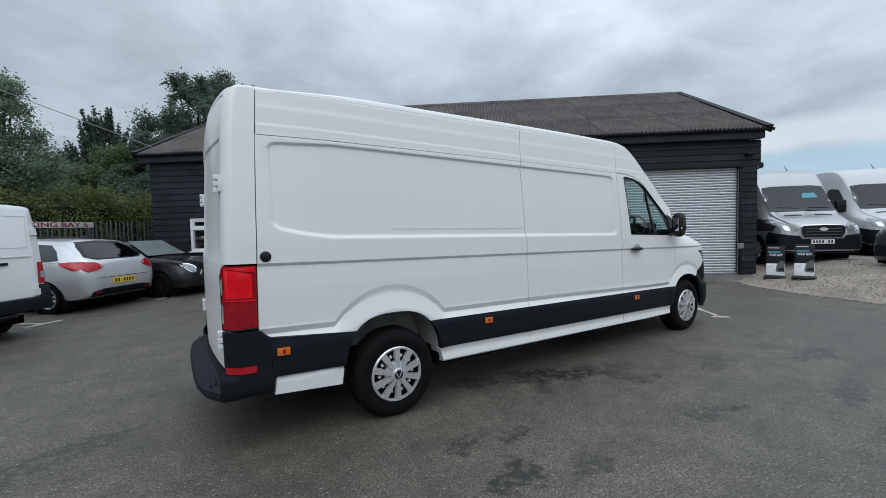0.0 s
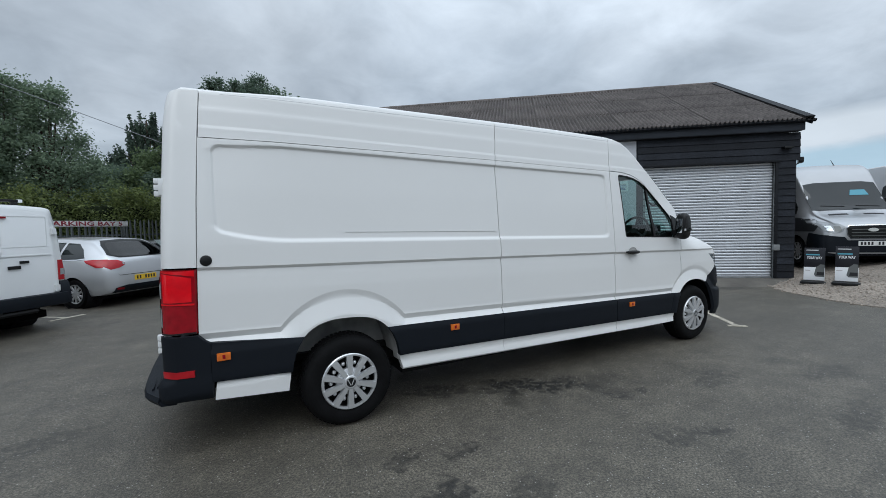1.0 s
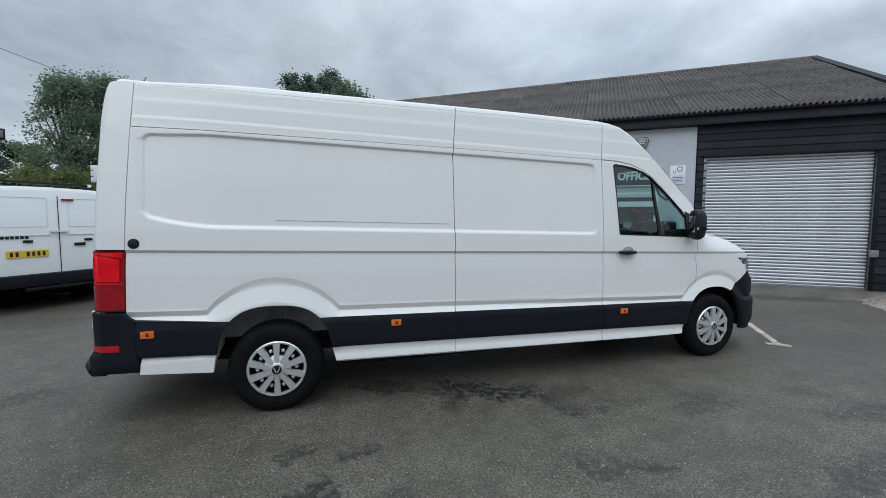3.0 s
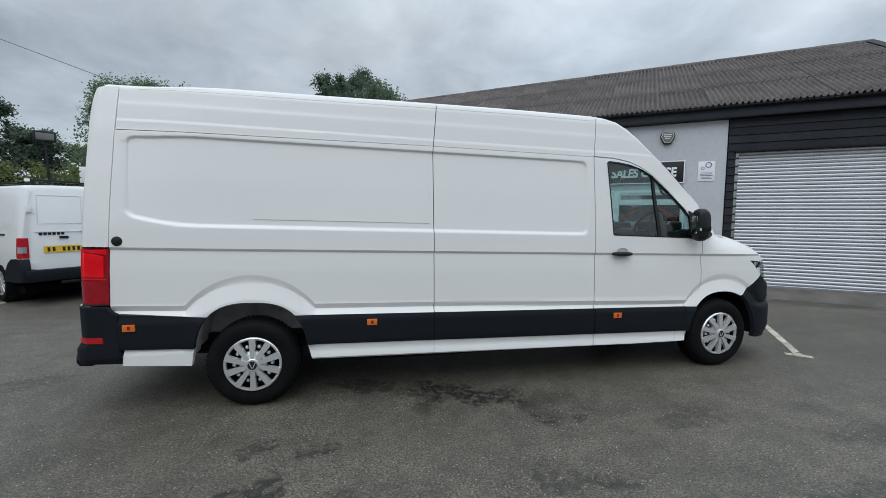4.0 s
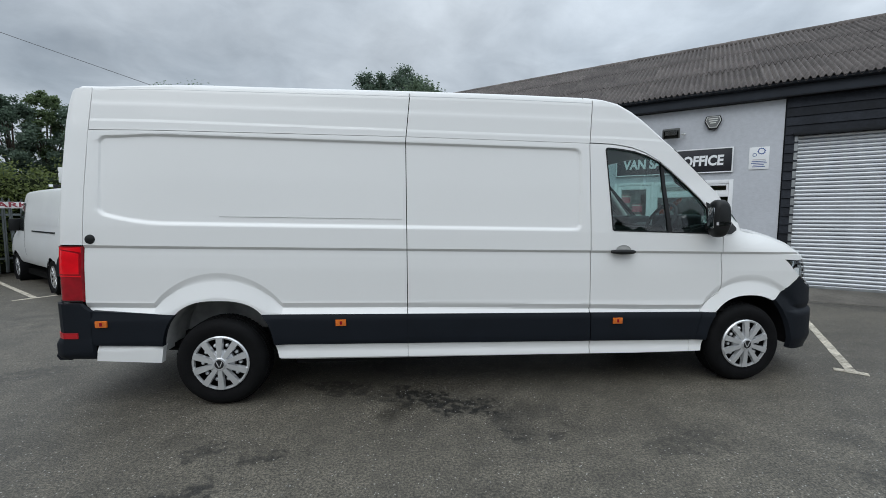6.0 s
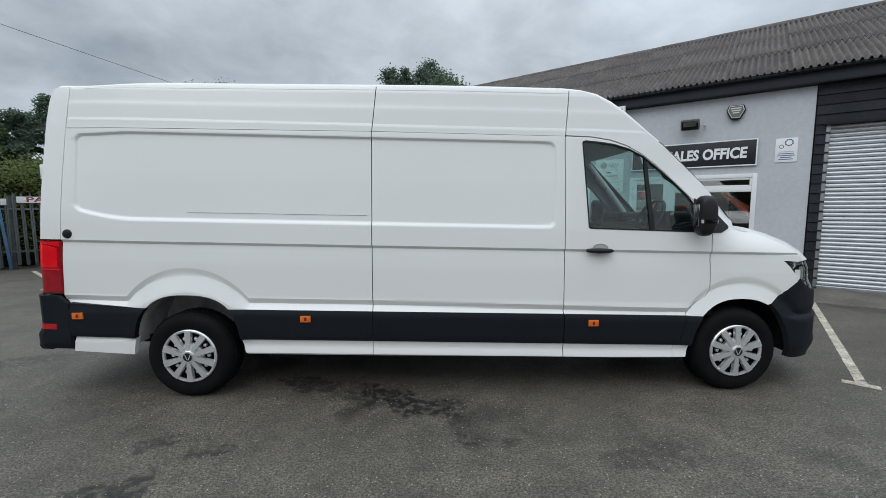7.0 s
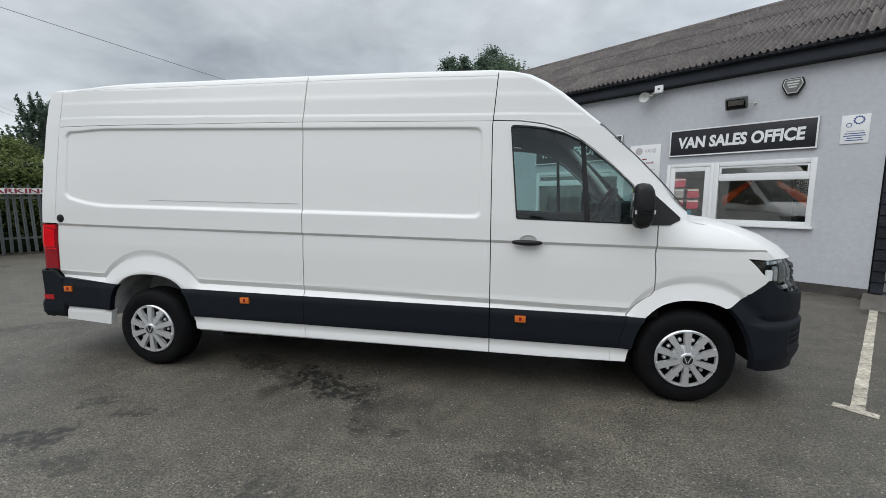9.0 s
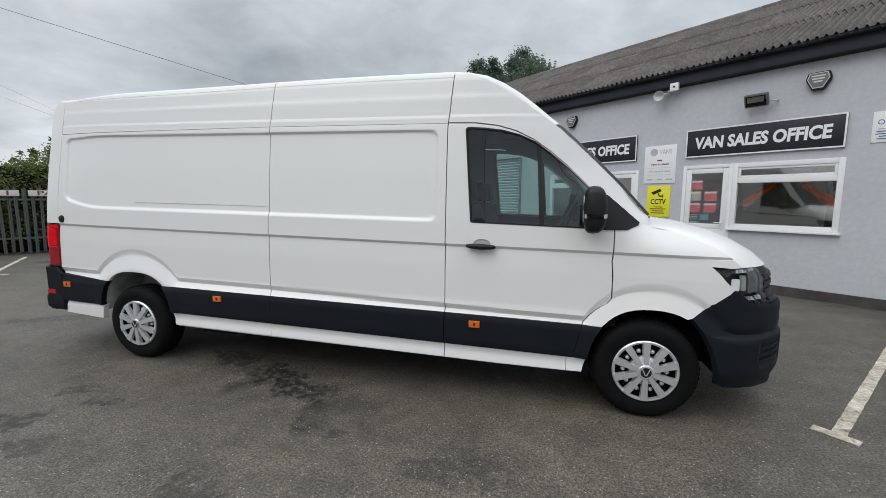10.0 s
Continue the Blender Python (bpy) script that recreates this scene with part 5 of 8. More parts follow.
# front bumper, grille and plate
BUMP = [(4.766, 0.842), (4.893, 0.947), (5.022, 1.052), (5.05, 1.032), (5.14, 0.978), (5.23, 0.952), (5.33, 0.956), (5.40, 0.94), (NOSE_U, 0.94), (NOSE_U, 0.36), (5.45, 0.36), (5.15, 0.385), (4.98, 0.385)]
fr_arch = [(4.945, 0.40), (4.938, 0.48), (4.920, 0.57), (4.888, 0.66), (4.835, 0.755)]


def bump_point(u, v):
    p = van_point(u, v)
    k = smooth01((u - 4.85) / 0.2)
    out = 0.013 * smooth01((0.745 - v) / 0.016) * k
    if 5.20 < u < 5.60 and 0.52 < v < 0.71:
        out -= 0.022 * smooth01(min(u - 5.20, 5.60 - u) / 0.06) * smooth01(min(v - 0.52, 0.71 - v) / 0.03)
    n = Vector((smooth01((u - 4.85) / 0.6), -1 + smooth01((u - 5.0) / 0.7), 0))
    n.normalize()
    p += n * out
    p.y = max(p.y, -0.012)
    return p


for fl in (None, MID):
    sheet("front_bumper", BUMP + fr_arch, bump_point, CLADDING, van, du=0.035, dv=0.03, extra_v=(0.725, 0.729, 0.733, 0.737, 0.741, 0.745, 0.75), extra_u=(5.20, 5.22, 5.24, 5.26, 5.54, 5.56, 5.58, 5.60), rim=0.04, inward=(-0.6, 0.7, 0), label="moulded black front bumper", flip=fl)
    for k in range(3):
        v = 0.555 + 0.045 * k
        sheet("intake_bar", [(5.23, v), (5.57, v), (5.57, v + 0.02), (5.23, v + 0.02)], lambda u, w: van_point(u, w) + Vector((0.002, -0.002, 0)), CLADDING, van, du=0.05, dv=0.03, rim=0.03, inward=(-0.6, 0.7, 0), flip=fl)
    grille = sheet("grille", [(5.385, 0.95), (NOSE_U, 0.95), (NOSE_U, 1.19), (5.37, 1.19)], lambda u, v: van_point(u, v) + Vector((-0.03, 0, 0)), DARKTRIM, van, du=0.06, dv=0.04, rim=0.04, inward=(-1, 0, 0), label="black slatted grille", flip=fl)
    for k in range(4):
        v = 0.965 + 0.052 * k
        sheet("grille_bar", [(5.39, v), (NOSE_U, v), (NOSE_U, v + 0.024), (5.388, v + 0.024)], lambda u, w: van_point(u, w) + Vector((-0.008, 0, 0)), DARKTRIM, grille, du=0.06, dv=0.03, rim=0.025, inward=(-1, 0, 0), flip=fl)
boxpart("number_plate", (5.545, MID - 0.26, 0.40), (5.555, MID + 0.26, 0.51), WHITEPLATE, van, 0.002)

# glass of the cab doors, with the dark divider bar
for i, fl in enumerate((None, MID)):
    g = sheet("door_glass", WINDOW, lambda u, v: cab_point(u, v) + Vector((0, 0.016, 0)), GLASS, cabdoor[i], du=0.1, dv=0.1, rim=0, flip=fl)
    g.visible_shadow = False
    big = [(x + (x - 3.65) * 0.016, v + (v - 1.75) * 0.020) for x, v in WINDOW]
    hole = [(x + (3.65 - x) * 0.008, v + (1.75 - v) * 0.010) for x, v in WINDOW]
    sheet("window_seal", big, lambda u, v: cab_point(u, v) + Vector((0, -0.003, 0)), DARKTRIM, cabdoor[i], holes=[hole], du=0.2, dv=0.2, rim=0.02, flip=fl)
    sheet("divider_bar", [(3.704, 2.05), (3.734, 2.02), (3.776, 1.43), (3.738, 1.43)], lambda u, v: cab_point(u, v) + Vector((0, 0.006, 0)), DARKTRIM, cabdoor[i], du=0.1, dv=0.1, rim=0.02, flip=fl)
    # black corner piece carrying the mirror
    sheet("mirror_sail", [(4.105, 1.418), (4.33, 1.425), (4.405, 1.458), (4.415, 1.478), (4.20, 1.66), (4.11, 1.70)], lambda u, v: cab_point(u, v) + Vector((0, -0.008, 0)), DARKTRIM, cabdoor[i], du=0.1, dv=0.1, rim=0.02, flip=fl)
    # handle, with the shade of its hollow painted as a grey disc
    sy = -1 if fl is None else 1
    y0 = cab_point(3.31, 1.27).y
    y0 = y0 if fl is None else 2 * MID - y0
    bm = bmesh.new()
    prof = []
    for k in range(13):
        x = 3.21 + 0.215 * k / 12
        w = 0.011 + 0.010 * math.sin(math.pi * k / 12) ** 0.5
        prof.append((x, w))
    tube(bm, [(x, y0 + sy * (0.012 + 0.022 * math.sin(math.pi * k / 12) ** 0.6), 1.262 - RAKE * x) for k, (x, w) in enumerate(prof)], [w for x, w in prof], 10)
    part("door_handle", bm, DARKTRIM, cabdoor[i], "black plastic door handle", 50)
    bm = bmesh.new()
    lathe(bm, [(0.0, 0.001), (0.05, 0.001), (0.058, 0.0), (0.06, -0.004)], 24, pose(3.325, y0 + sy * 0.004, 1.275 - RAKE * 3.32) @ Matrix.Diagonal((1.1, sy * -1.0, 0.72, 1)))
    part("handle_hollow_shade", bm, METALANDSHADE, cabdoor[i], smooth=40)

# door mirrors
def mirror(fl):
    bm = bmesh.new()
    ring = []
    for k, (y, s) in enumerate(((-0.135, 0.72), (-0.123, 0.9), (-0.095, 1.0), (-0.06, 1.0), (-0.025, 0.92), (-0.008, 0.72))):
        loop = []
        for j in range(20):
            a = 2 * math.pi * j / 20
            c, s_ = math.cos(a), math.sin(a)
            x = 4.088 + 0.060 * s * math.copysign(abs(c) ** 0.6, c) + 0.026 * max(0, c) * s
            v = 1.56 + 0.158 * s * math.copysign(abs(s_) ** 0.7, s_)
            loop.append(bm.verts.new((x, y, v - RAKE * 4.1)))
        ring.append(loop)
    for a, b in zip(ring, ring[1:]):
        for j in range(20):
            bm.faces.new((a[j], a[(j + 1) % 20], b[(j + 1) % 20], b[j]))
    bm.faces.new(ring[0][::-1]), bm.faces.new(ring[-1])
    if fl:
        for v in bm.verts:
            v.co.y = 2 * MID - v.co.y
    mir = part("door_mirror", bm, DARKTRIM, van, "large black door mirror with indicator strip", 45)
    f = (lambda y: 2 * MID - y) if fl else (lambda y: y)
    bm = bmesh.new()
    box(bm, (4.08, min(f(-0.03), f(0.07)), 1.36), (4.17, max(f(-0.03), f(0.07)), 1.43), 0.015)
    part("arm", bm, DARKTRIM, mir, smooth=40)
    bm = bmesh.new()
    path = []
    for y, sc in ((-0.025, 0.92), (-0.06, 1.0), (-0.095, 1.0), (-0.123, 0.9)):
        path.append((sc, y, 1))
    path += [(0.72, -0.136, 1), (0.72, -0.136, -1), (0.9, -0.123, -1)]
    cols = []
    for sc, y, side_ in path:
        col = []
        for v in (1.505, 1.532):
            q = min(1.0, (abs(v - 1.56) / (0.158 * sc)) ** (1 / 0.7))
            c = math.sqrt(1 - q * q)
            x = 4.088 + side_ * (0.060 * sc * c ** 0.6 + 0.003) + (0.026 * c * sc if side_ > 0 else 0)
            col.append(bm.verts.new((x, f(y - 0.007), v - RAKE * 4.1)))
        cols.append(col)
    for a, b in zip(cols, cols[1:]):
        bm.faces.new((a[0], a[1], b[1], b[0]))
    bmesh.ops.solidify(bm, geom=bm.faces[:], thickness=0.004)
    part("indicator", bm, SIGNWHITE, mir, "pale indicator strip", 40)
    boxpart("mirror_glass", (4.024, min(f(-0.105), f(-0.035)), 1.39), (4.030, max(f(-0.105), f(-0.035)), 1.56), MIRRORGLASS, mir, 0.002)


mirror(False), mirror(True)

# tail: rear corner, lamp, bumper and doors
def tail_x(v):
    return lerp_list([(0.3, -1.185), (0.85, -1.195), (1.265, -1.195), (1.70, -1.178), (2.05, -1.160), (2.20, -1.152), (2.30, -1.142), (2.40, -1.128), (2.45, -1.114), (2.49, -1.09)], v)


def corner_point(u, v):
    """u runs from the tail seam (0) round the corner to the door hinge line (1)."""
    xs, xt = tail_seam(v), tail_x(v)
    r = 0.075
    if u < 0.5:
        x = xs + (xt + r - xs) * u / 0.5
        y = side_y(x, v)
    else:
        a = (u - 0.5) / 0.5 * math.pi / 2
        x = xt + r - r * math.sin(a)
        y = side_y(xt + r, v) + 0.10 * (1 - math.cos(a))
    return Vector((x, y, v - RAKE * x))


def hinge_y(v):
    return corner_point(1.0, v).y + 0.005


def door_point(y, v):
    x = tail_x(v) - 0.045 * max(0.0, 1 - ((y - MID) / (MID - hinge_y(v))) ** 2)
    if 1.30 < v < 2.12 and 0.26 < y < 0.96:
        x += 0.012
    return Vector((x, y, v - RAKE * x))


uc = (0.1, 0.2, 0.3, 0.4, 0.5, 0.56, 0.62, 0.68, 0.74, 0.8, 0.86, 0.92)
both("lamp_surround", [(0.905, 0.832), (1, 0.832), (1, 1.268), (0.80, 1.268), (0.87, 1.236), (0.905, 1.18)], corner_point, WHITE, van, du=0.25, dv=0.05, extra_u=uc, rim=0.02, inward=(0.6, 0.6, 0))
both("rear_pillar", [(0, 1.270), (1, 1.270), (1, 2.452), (0.75, 2.466), (0.5, 2.474), (0, 2.482)], corner_point, WHITE, van, du=0.25, dv=0.05, extra_u=uc, rim=0.02, inward=(0.3, 0.9, 0), label="white rear corner pillar")
for fl in (None, MID):
    tl = sheet("tail_lamp", [(0.03, 0.832), (0.90, 0.832), (0.90, 1.18), (0.86, 1.235), (0.80, 1.258), (0.03, 1.258)], lambda u, v: corner_point(u, v) + Vector((-0.012 * smooth01((u - 0.4) / 0.3), -0.010 * smooth01((0.8 - u) / 0.3), 0)), DARKRED, van, du=0.25, dv=0.05, extra_u=uc, rim=0.03, inward=(0.4, 0.8, 0), label="tall red rear lamp cluster", flip=fl)
    lamp_out = lambda u, v: corner_point(u, v) + Vector((-0.016 * smooth01((u - 0.4) / 0.3), -0.014 * smooth01((0.8 - u) / 0.3), 0))
    sheet("brake_lens", [(0.12, 1.045), (0.72, 1.045), (0.74, 1.235), (0.12, 1.20)], lamp_out, REDLENS, tl, du=0.25, dv=0.06, extra_u=uc, rim=0.006, inward=(0.4, 0.8, 0), flip=fl)
    sheet("upper_lens", [(0.05, 1.212), (0.77, 1.243), (0.77, 1.252), (0.05, 1.252)], lamp_out, REDLENS, tl, du=0.25, dv=0.06, extra_u=uc, rim=0.006, inward=(0.4, 0.8, 0), flip=fl)
    sheet("side_lens", [(0.06, 1.022), (0.80, 1.029), (0.80, 1.036), (0.06, 1.034)], lamp_out, REDLENS, tl, du=0.25, dv=0.06, extra_u=uc, rim=0.006, inward=(0.4, 0.8, 0), flip=fl)
    sheet("clear_lens", [(0.80, 0.88), (0.87, 0.88), (0.87, 1.01), (0.80, 0.99)], lamp_out, CLEARLENS, tl, du=0.25, dv=0.06, extra_u=uc, rim=0.006, inward=(0.4, 0.8, 0), flip=fl)
    sheet("clear_lens", [(0.80, 1.07), (0.87, 1.07), (0.87, 1.16), (0.80, 1.18)], lamp_out, CLEARLENS, tl, du=0.25, dv=0.06, extra_u=uc, rim=0.006, inward=(0.4, 0.8, 0), flip=fl)
    sheet("lamp_edge", [(0.87, 0.84), (0.90, 0.84), (0.90, 1.175), (0.87, 1.215)], lamp_out, DARKTRIM, tl, du=0.25, dv=0.06, extra_u=uc, rim=0.006, inward=(0.4, 0.8, 0), flip=fl)
    sheet("lamp_edge", [(0.03, 0.833), (0.88, 0.833), (0.88, 0.843), (0.03, 0.843)], lamp_out, DARKTRIM, tl, du=0.25, dv=0.06, extra_u=uc, rim=0.006, inward=(0.4, 0.8, 0), flip=fl)
    # bumper corner, stepping out below
    def bcorner(u, v):
        p = corner_point(u, v)
        k = smooth01((0.56 - v) / 0.05)
        p.x -= (0.015 + 0.035 * k) * smooth01((u - 0.35) / 0.3)
        p.y = min(p.y, 0.012 + 0.10 * max(0, u - 0.5) * 2) - 0.004 * k + 0.03 * smooth01((0.43 - v) / 0.05)
        return p
    bc = sheet("rear_bumper_corner", [(-0.3, 0.388), (1.0, 0.395), (1.0, 0.825), (0.0, 0.825), (-0.14, 0.79), (-0.3, 0.765), (-0.3, 0.50)], bcorner, CLADDING, van, du=0.25, dv=0.03, extra_u=uc, rim=0.03, inward=(0.4, 0.8, 0), label="black moulded rear bumper corner", flip=fl)
    sheet("reflector", [(0.12, 0.555), (0.86, 0.56), (0.86, 0.60), (0.12, 0.60)], lambda u, v: bcorner(u, v) + Vector((-0.006 * u, -0.006, 0)), TAILRED, bc, du=0.25, dv=0.05, extra_u=uc, rim=0.008, inward=(0.4, 0.8, 0), flip=fl)
    # rear door with handle and hinges
    rd = sheet("rear_door", [(hinge_y(0.56), 0.555), (MID - 0.004, 0.545), (MID - 0.004, 2.425), (hinge_y(2.42) + 0.03, 2.42)] + [(hinge_y(v), v) for v in (2.38, 2.3, 2.2, 2.1, 2.0, 1.8, 1.6, 1.4, 1.2, 1.0, 0.8)], door_point, WHITE, van, du=0.06, dv=0.06, extra_v=(1.29, 1.31, 2.11, 2.13), rim=0.03, inward=(1, 0, 0), label="white rear cargo door", flip=fl)
    for v in (0.765, 1.805):
        bm = bmesh.new()
        x = tail_x(v)
        f = (lambda y: y) if fl is None else (lambda y: 2 * MID - y)
        h = hinge_y(v)
        z = v - RAKE * x
        box(bm, (x - 0.020, min(f(h + 0.012), f(h + 0.07)), z - 0.05), (x + 0.01, max(f(h + 0.012), f(h + 0.07)), z + 0.05), 0.006)
        for a, b in ((-0.06, -0.026), (-0.018, 0.018), (0.026, 0.06)):
            box(bm, (x - 0.040, min(f(h - 0.030), f(h + 0.022)), z + a), (x + 0.02, max(f(h - 0.030), f(h + 0.022)), z + b), 0.005)
        box(bm, (x - 0.012, min(f(h - 0.06), f(h - 0.01)), z - 0.055), (x + 0.045, max(f(h - 0.06), f(h - 0.01)), z + 0.055), 0.005)
        hg = part("hinge", bm, WHITE_OLD, rd, "white painted door hinge", 40)
        bm = bmesh.new()
        tube(bm, [(x - 0.012, f(h), z - 0.047), (x - 0.012, f(h), z + 0.047)], 0.008, 10)
        part("hinge_pin", bm, DARKTRIM, hg, smooth=60)
# header between the doors and the roof
bm = bmesh.new()
rows = []
top, edge_v, inset = roof_profile(-1.085)
for t in ROOF_T:
    w = abs(2 * t - 1)
    vr = edge_v + (top - edge_v) * (0.75 * (1 - w ** 26) ** 0.5 + 0.25 * (1 - w ** 2)) - 0.02
    h = hinge_y(2.42) + 0.005
    lo = Vector((tail_x(2.43) - 0.045 * (1 - w ** 2), h + (2 * MID - 2 * h) * t, 2.43))
    hi = Vector((-1.08, inset + (2 * MID - 2 * inset) * t, vr))
    row = []
    for j in range(7):
        a = j / 6 * math.pi / 2
        p = Vector((lo.x + (hi.x - lo.x) * (1 - math.cos(a)), lo.y + (hi.y - lo.y) * (1 - math.cos(a)), lo.z + (hi.z - lo.z) * math.sin(a)))
        row.append(bm.verts.new((p.x, p.y, p.z - RAKE * p.x)))
    rows.append(row)
for a, b in zip(rows, rows[1:]):
    for k in range(6):
        bm.faces.new((a[k], a[k + 1], b[k + 1], b[k]))
part("rear_header", bm, WHITE, van, smooth=50)
bm = bmesh.new()
box(bm, (-1.235, MID - 0.10, 1.14), (-1.205, MID + 0.10, 1.22), 0.01)
part("rear_handle", bm, DARKTRIM, van, smooth=40)
# step of the rear bumper
bm = bmesh.new()
prof = [(-1.14, 0.545), (-1.20, 0.532), (-1.212, 0.500), (-1.300, 0.472), (-1.335, 0.456), (-1.345, 0.425), (-1.325, 0.395), (-1.14, 0.39)]
cols = []
for k in range(13):
    t = k / 12
    y = 0.085 + (2 * MID - 0.17) * t
    bow = -0.03 * (1 - (2 * t - 1) ** 2) + 0.10 * abs(2 * t - 1) ** 8
    cols.append([bm.verts.new((x + (bow if x < -1.15 else 0), y, z)) for x, z in prof])
for a, b in zip(cols, cols[1:]):
    for k in range(len(prof)):
        bm.faces.new((a[k], b[k], b[(k + 1) % len(prof)], a[(k + 1) % len(prof)]))
bm.faces.new(cols[0][::-1]), bm.faces.new(cols[-1])
part("rear_step", bm, CLADDING, van, "black ribbed rear bumper step", 35)
for k in range(3):
    boxpart("step_rib", (-1.29 + 0.030 * k, 0.22, 0.455 + 0.009 * k), (-1.278 + 0.030 * k, 2 * MID - 0.22, 0.482 + 0.009 * k), CLADDING, van, 0.003)

# small fittings on the near side
bm = bmesh.new()
lathe(bm, [(0.0, -0.014), (0.02, -0.013), (0.034, -0.008), (0.037, 0.0), (0.037, 0.02)], 24, pose(-0.93, side_y(-0.93, 1.31), 1.335))
part("side_cap", bm, DARKTRIM, van, "round black side cap", 40)
for x in (-0.853, 0.943, 3.279):
    for fl in (False, True):
        y = 0.008 if not fl else 2 * MID - 0.008
        mk = boxpart("side_marker", (x - 0.042, y - 0.008, 0.668 - 0.026 - RAKE * x), (x + 0.042, y + 0.008, 0.668 + 0.026 - RAKE * x), AMBER, van, 0.004, "amber side marker lamp")
        boxpart("marker_core", (x - 0.008, y - 0.0105 if not fl else y + 0.004, 0.655 - RAKE * x), (x + 0.010, y - 0.004 if not fl else y + 0.0105, 0.682 - RAKE * x), DARKRED, mk)
# thin pressed rail line below the load panel, its shade painted as grey strip
sheet("rub_line_shade", [(0.02, 1.503), (1.44, 1.507), (1.44, 1.5095), (0.02, 1.5055)], lambda u, v: van_point(u, v) + Vector((0, -0.003, 0)), METALANDSHADE, van, du=0.3, dv=0.05, rim=0.004)
bm = bmesh.new()
tube(bm, [(-0.35, 0.35, 0.38), (-0.75, 0.35, 0.40), (-0.98, 0.4, 0.41)], 0.03)
tube(bm, [(0.0, 0.2, 0.34), (0.0, 1.84, 0.34)], 0.06)
part("rear_axle", bm, STEEL, van, smooth=50)
# added slab, keeps light from passing under the van
boxpart("shade_block_slab", (0.52, 0.24, 0.235), (3.95, 2 * MID - 0.24, 0.41), STEEL, van, 0.03)
for yy in (0.42, 1.62):
    boxpart("chassis_rail", (-1.0, yy - 0.05, 0.40), (3.9, yy + 0.05, 0.52), STEEL, van)


# wheels: tyre, steel wheel, ten-spoke cover
def wheel(x, y, r, near, front):
    s = 1 if near else -1
    bm = bmesh.new()
    w = 0.235
    prof = [(0.205, 0.018), (0.225, 0.006), (0.262, -0.006), (0.300, -0.004), (0.322, 0.008), (0.336, 0.026), (0.344, 0.050), (0.347, 0.085)]
    prof = prof + [(rr, w - yy) for rr, yy in prof[::-1]]
    lathe(bm, [(rr * r / 0.347, yy) for rr, yy in prof], 72, Matrix.Diagonal((1, s, 1, 1)))
    ty = part("tyre", bm, RUBBER, None, smooth=35)
    whl = new("wheel")
    whl.parent = van
    whl.location = (x, y, r - 0.006)
    tagged(whl, "van wheel with black tyre and silver ten-spoke cover")
    ty.parent = whl
    # tread grooves as raised blocks
    bm = bmesh.new()
    for k in range(64):
        a = 2 * math.pi * k / 64
        for yy, w2 in ((0.052, 0.030), (0.10, 0.032), (0.148, 0.032)):
            m_ = Matrix.Diagonal((1, s, 1, 1)) @ Matrix.Rotation(a + (0.02 if yy > 0.1 else 0), 4, "Y") @ Matrix.Translation((r + (0.0005 if yy > 0.06 else -0.002), yy, 0))
            box(bm, (-0.006, 0, -0.0135), (0.006, w2, 0.0115), m=m_)
    part("tread", bm, RUBBER, whl)
    bm = bmesh.new()
    lathe(bm, [(0.215, 0.02), (0.205, 0.05), (0.19, 0.09), (0.10, 0.075), (0.0, 0.075)], 40, Matrix.Diagonal((1, s, 1, 1)))
    part("steel_rim", bm, STEEL, whl, smooth=40)
    bm = bmesh.new()
    lathe(bm, [(0.204, 0.012), (0.209, -0.003), (0.222, -0.006), (0.230, 0.002), (0.228, 0.02)], 60, Matrix.Diagonal((1, s, 1, 1)))
    cover = part("wheel_cover", bm, TRIM_SILVER, whl, "silver ten-spoke wheel cover", 40)
    cover.scale = (0.955, 1.0, 0.955)
    bm = bmesh.new()
    lathe(bm, [(0.05, -0.004), (0.085, 0.006), (0.108, 0.016), (0.112, 0.035)], 50, Matrix.Diagonal((1, s, 1, 1)))
    part("dish", bm, TRIM_SILVER, cover, smooth=35)
    for k in range(10):
        a = 2 * math.pi * k / 10 + math.pi / 2
        bm = bmesh.new()
        v = [(0.055, -0.0155), (0.10, -0.0185), (0.195, -0.0250), (0.217, -0.0255), (0.221, -0.022)]
        pts = [(rr, ww) for rr, ww in v] + [(rr, -ww) for rr, ww in v[::-1]]
        top = [bm.verts.new((rr, (-0.020 if rr < 0.11 else -0.012), ww)) for rr, ww in pts]
        low = [bm.verts.new((rr - (0.004 if rr > 0.2 else -0.004), 0.012, ww * 1.18)) for rr, ww in pts]
        bm.faces.new(top)
        for i in range(len(pts)):
            j = (i + 1) % len(pts)
            bm.faces.new((top[i], low[i], low[j], top[j]))
        bmesh.ops.transform(bm, verts=bm.verts, matrix=Matrix.Diagonal((1, s, 1, 1)) @ Matrix.Rotation(-a, 4, "Y"))
        part("spoke", bm, TRIM_SILVER, cover, smooth=30)
    bm = bmesh.new()
    lathe(bm, [(0.0, -0.024), (0.048, -0.024), (0.056, -0.018), (0.066, -0.014), (0.07, 0.01)], 32, Matrix.Diagonal((1, s, 1, 1)))
    part("hub", bm, TRIM_SILVER, cover, smooth=30)
    bm = bmesh.new()
    lathe(bm, [(0.0, -0.0265), (0.040, -0.0265), (0.044, -0.022)], 28, Matrix.Diagonal((1, s, 1, 1)))
    part("hub_badge", bm, DARKTRIM, cover, "dark round hub badge", 30)
    bm = bmesh.new()
    lathe(bm, [(0.0375, -0.0262), (0.0375, -0.0290), (0.0425, -0.0290), (0.0425, -0.0262)], 28, Matrix.Diagonal((1, s, 1, 1)))
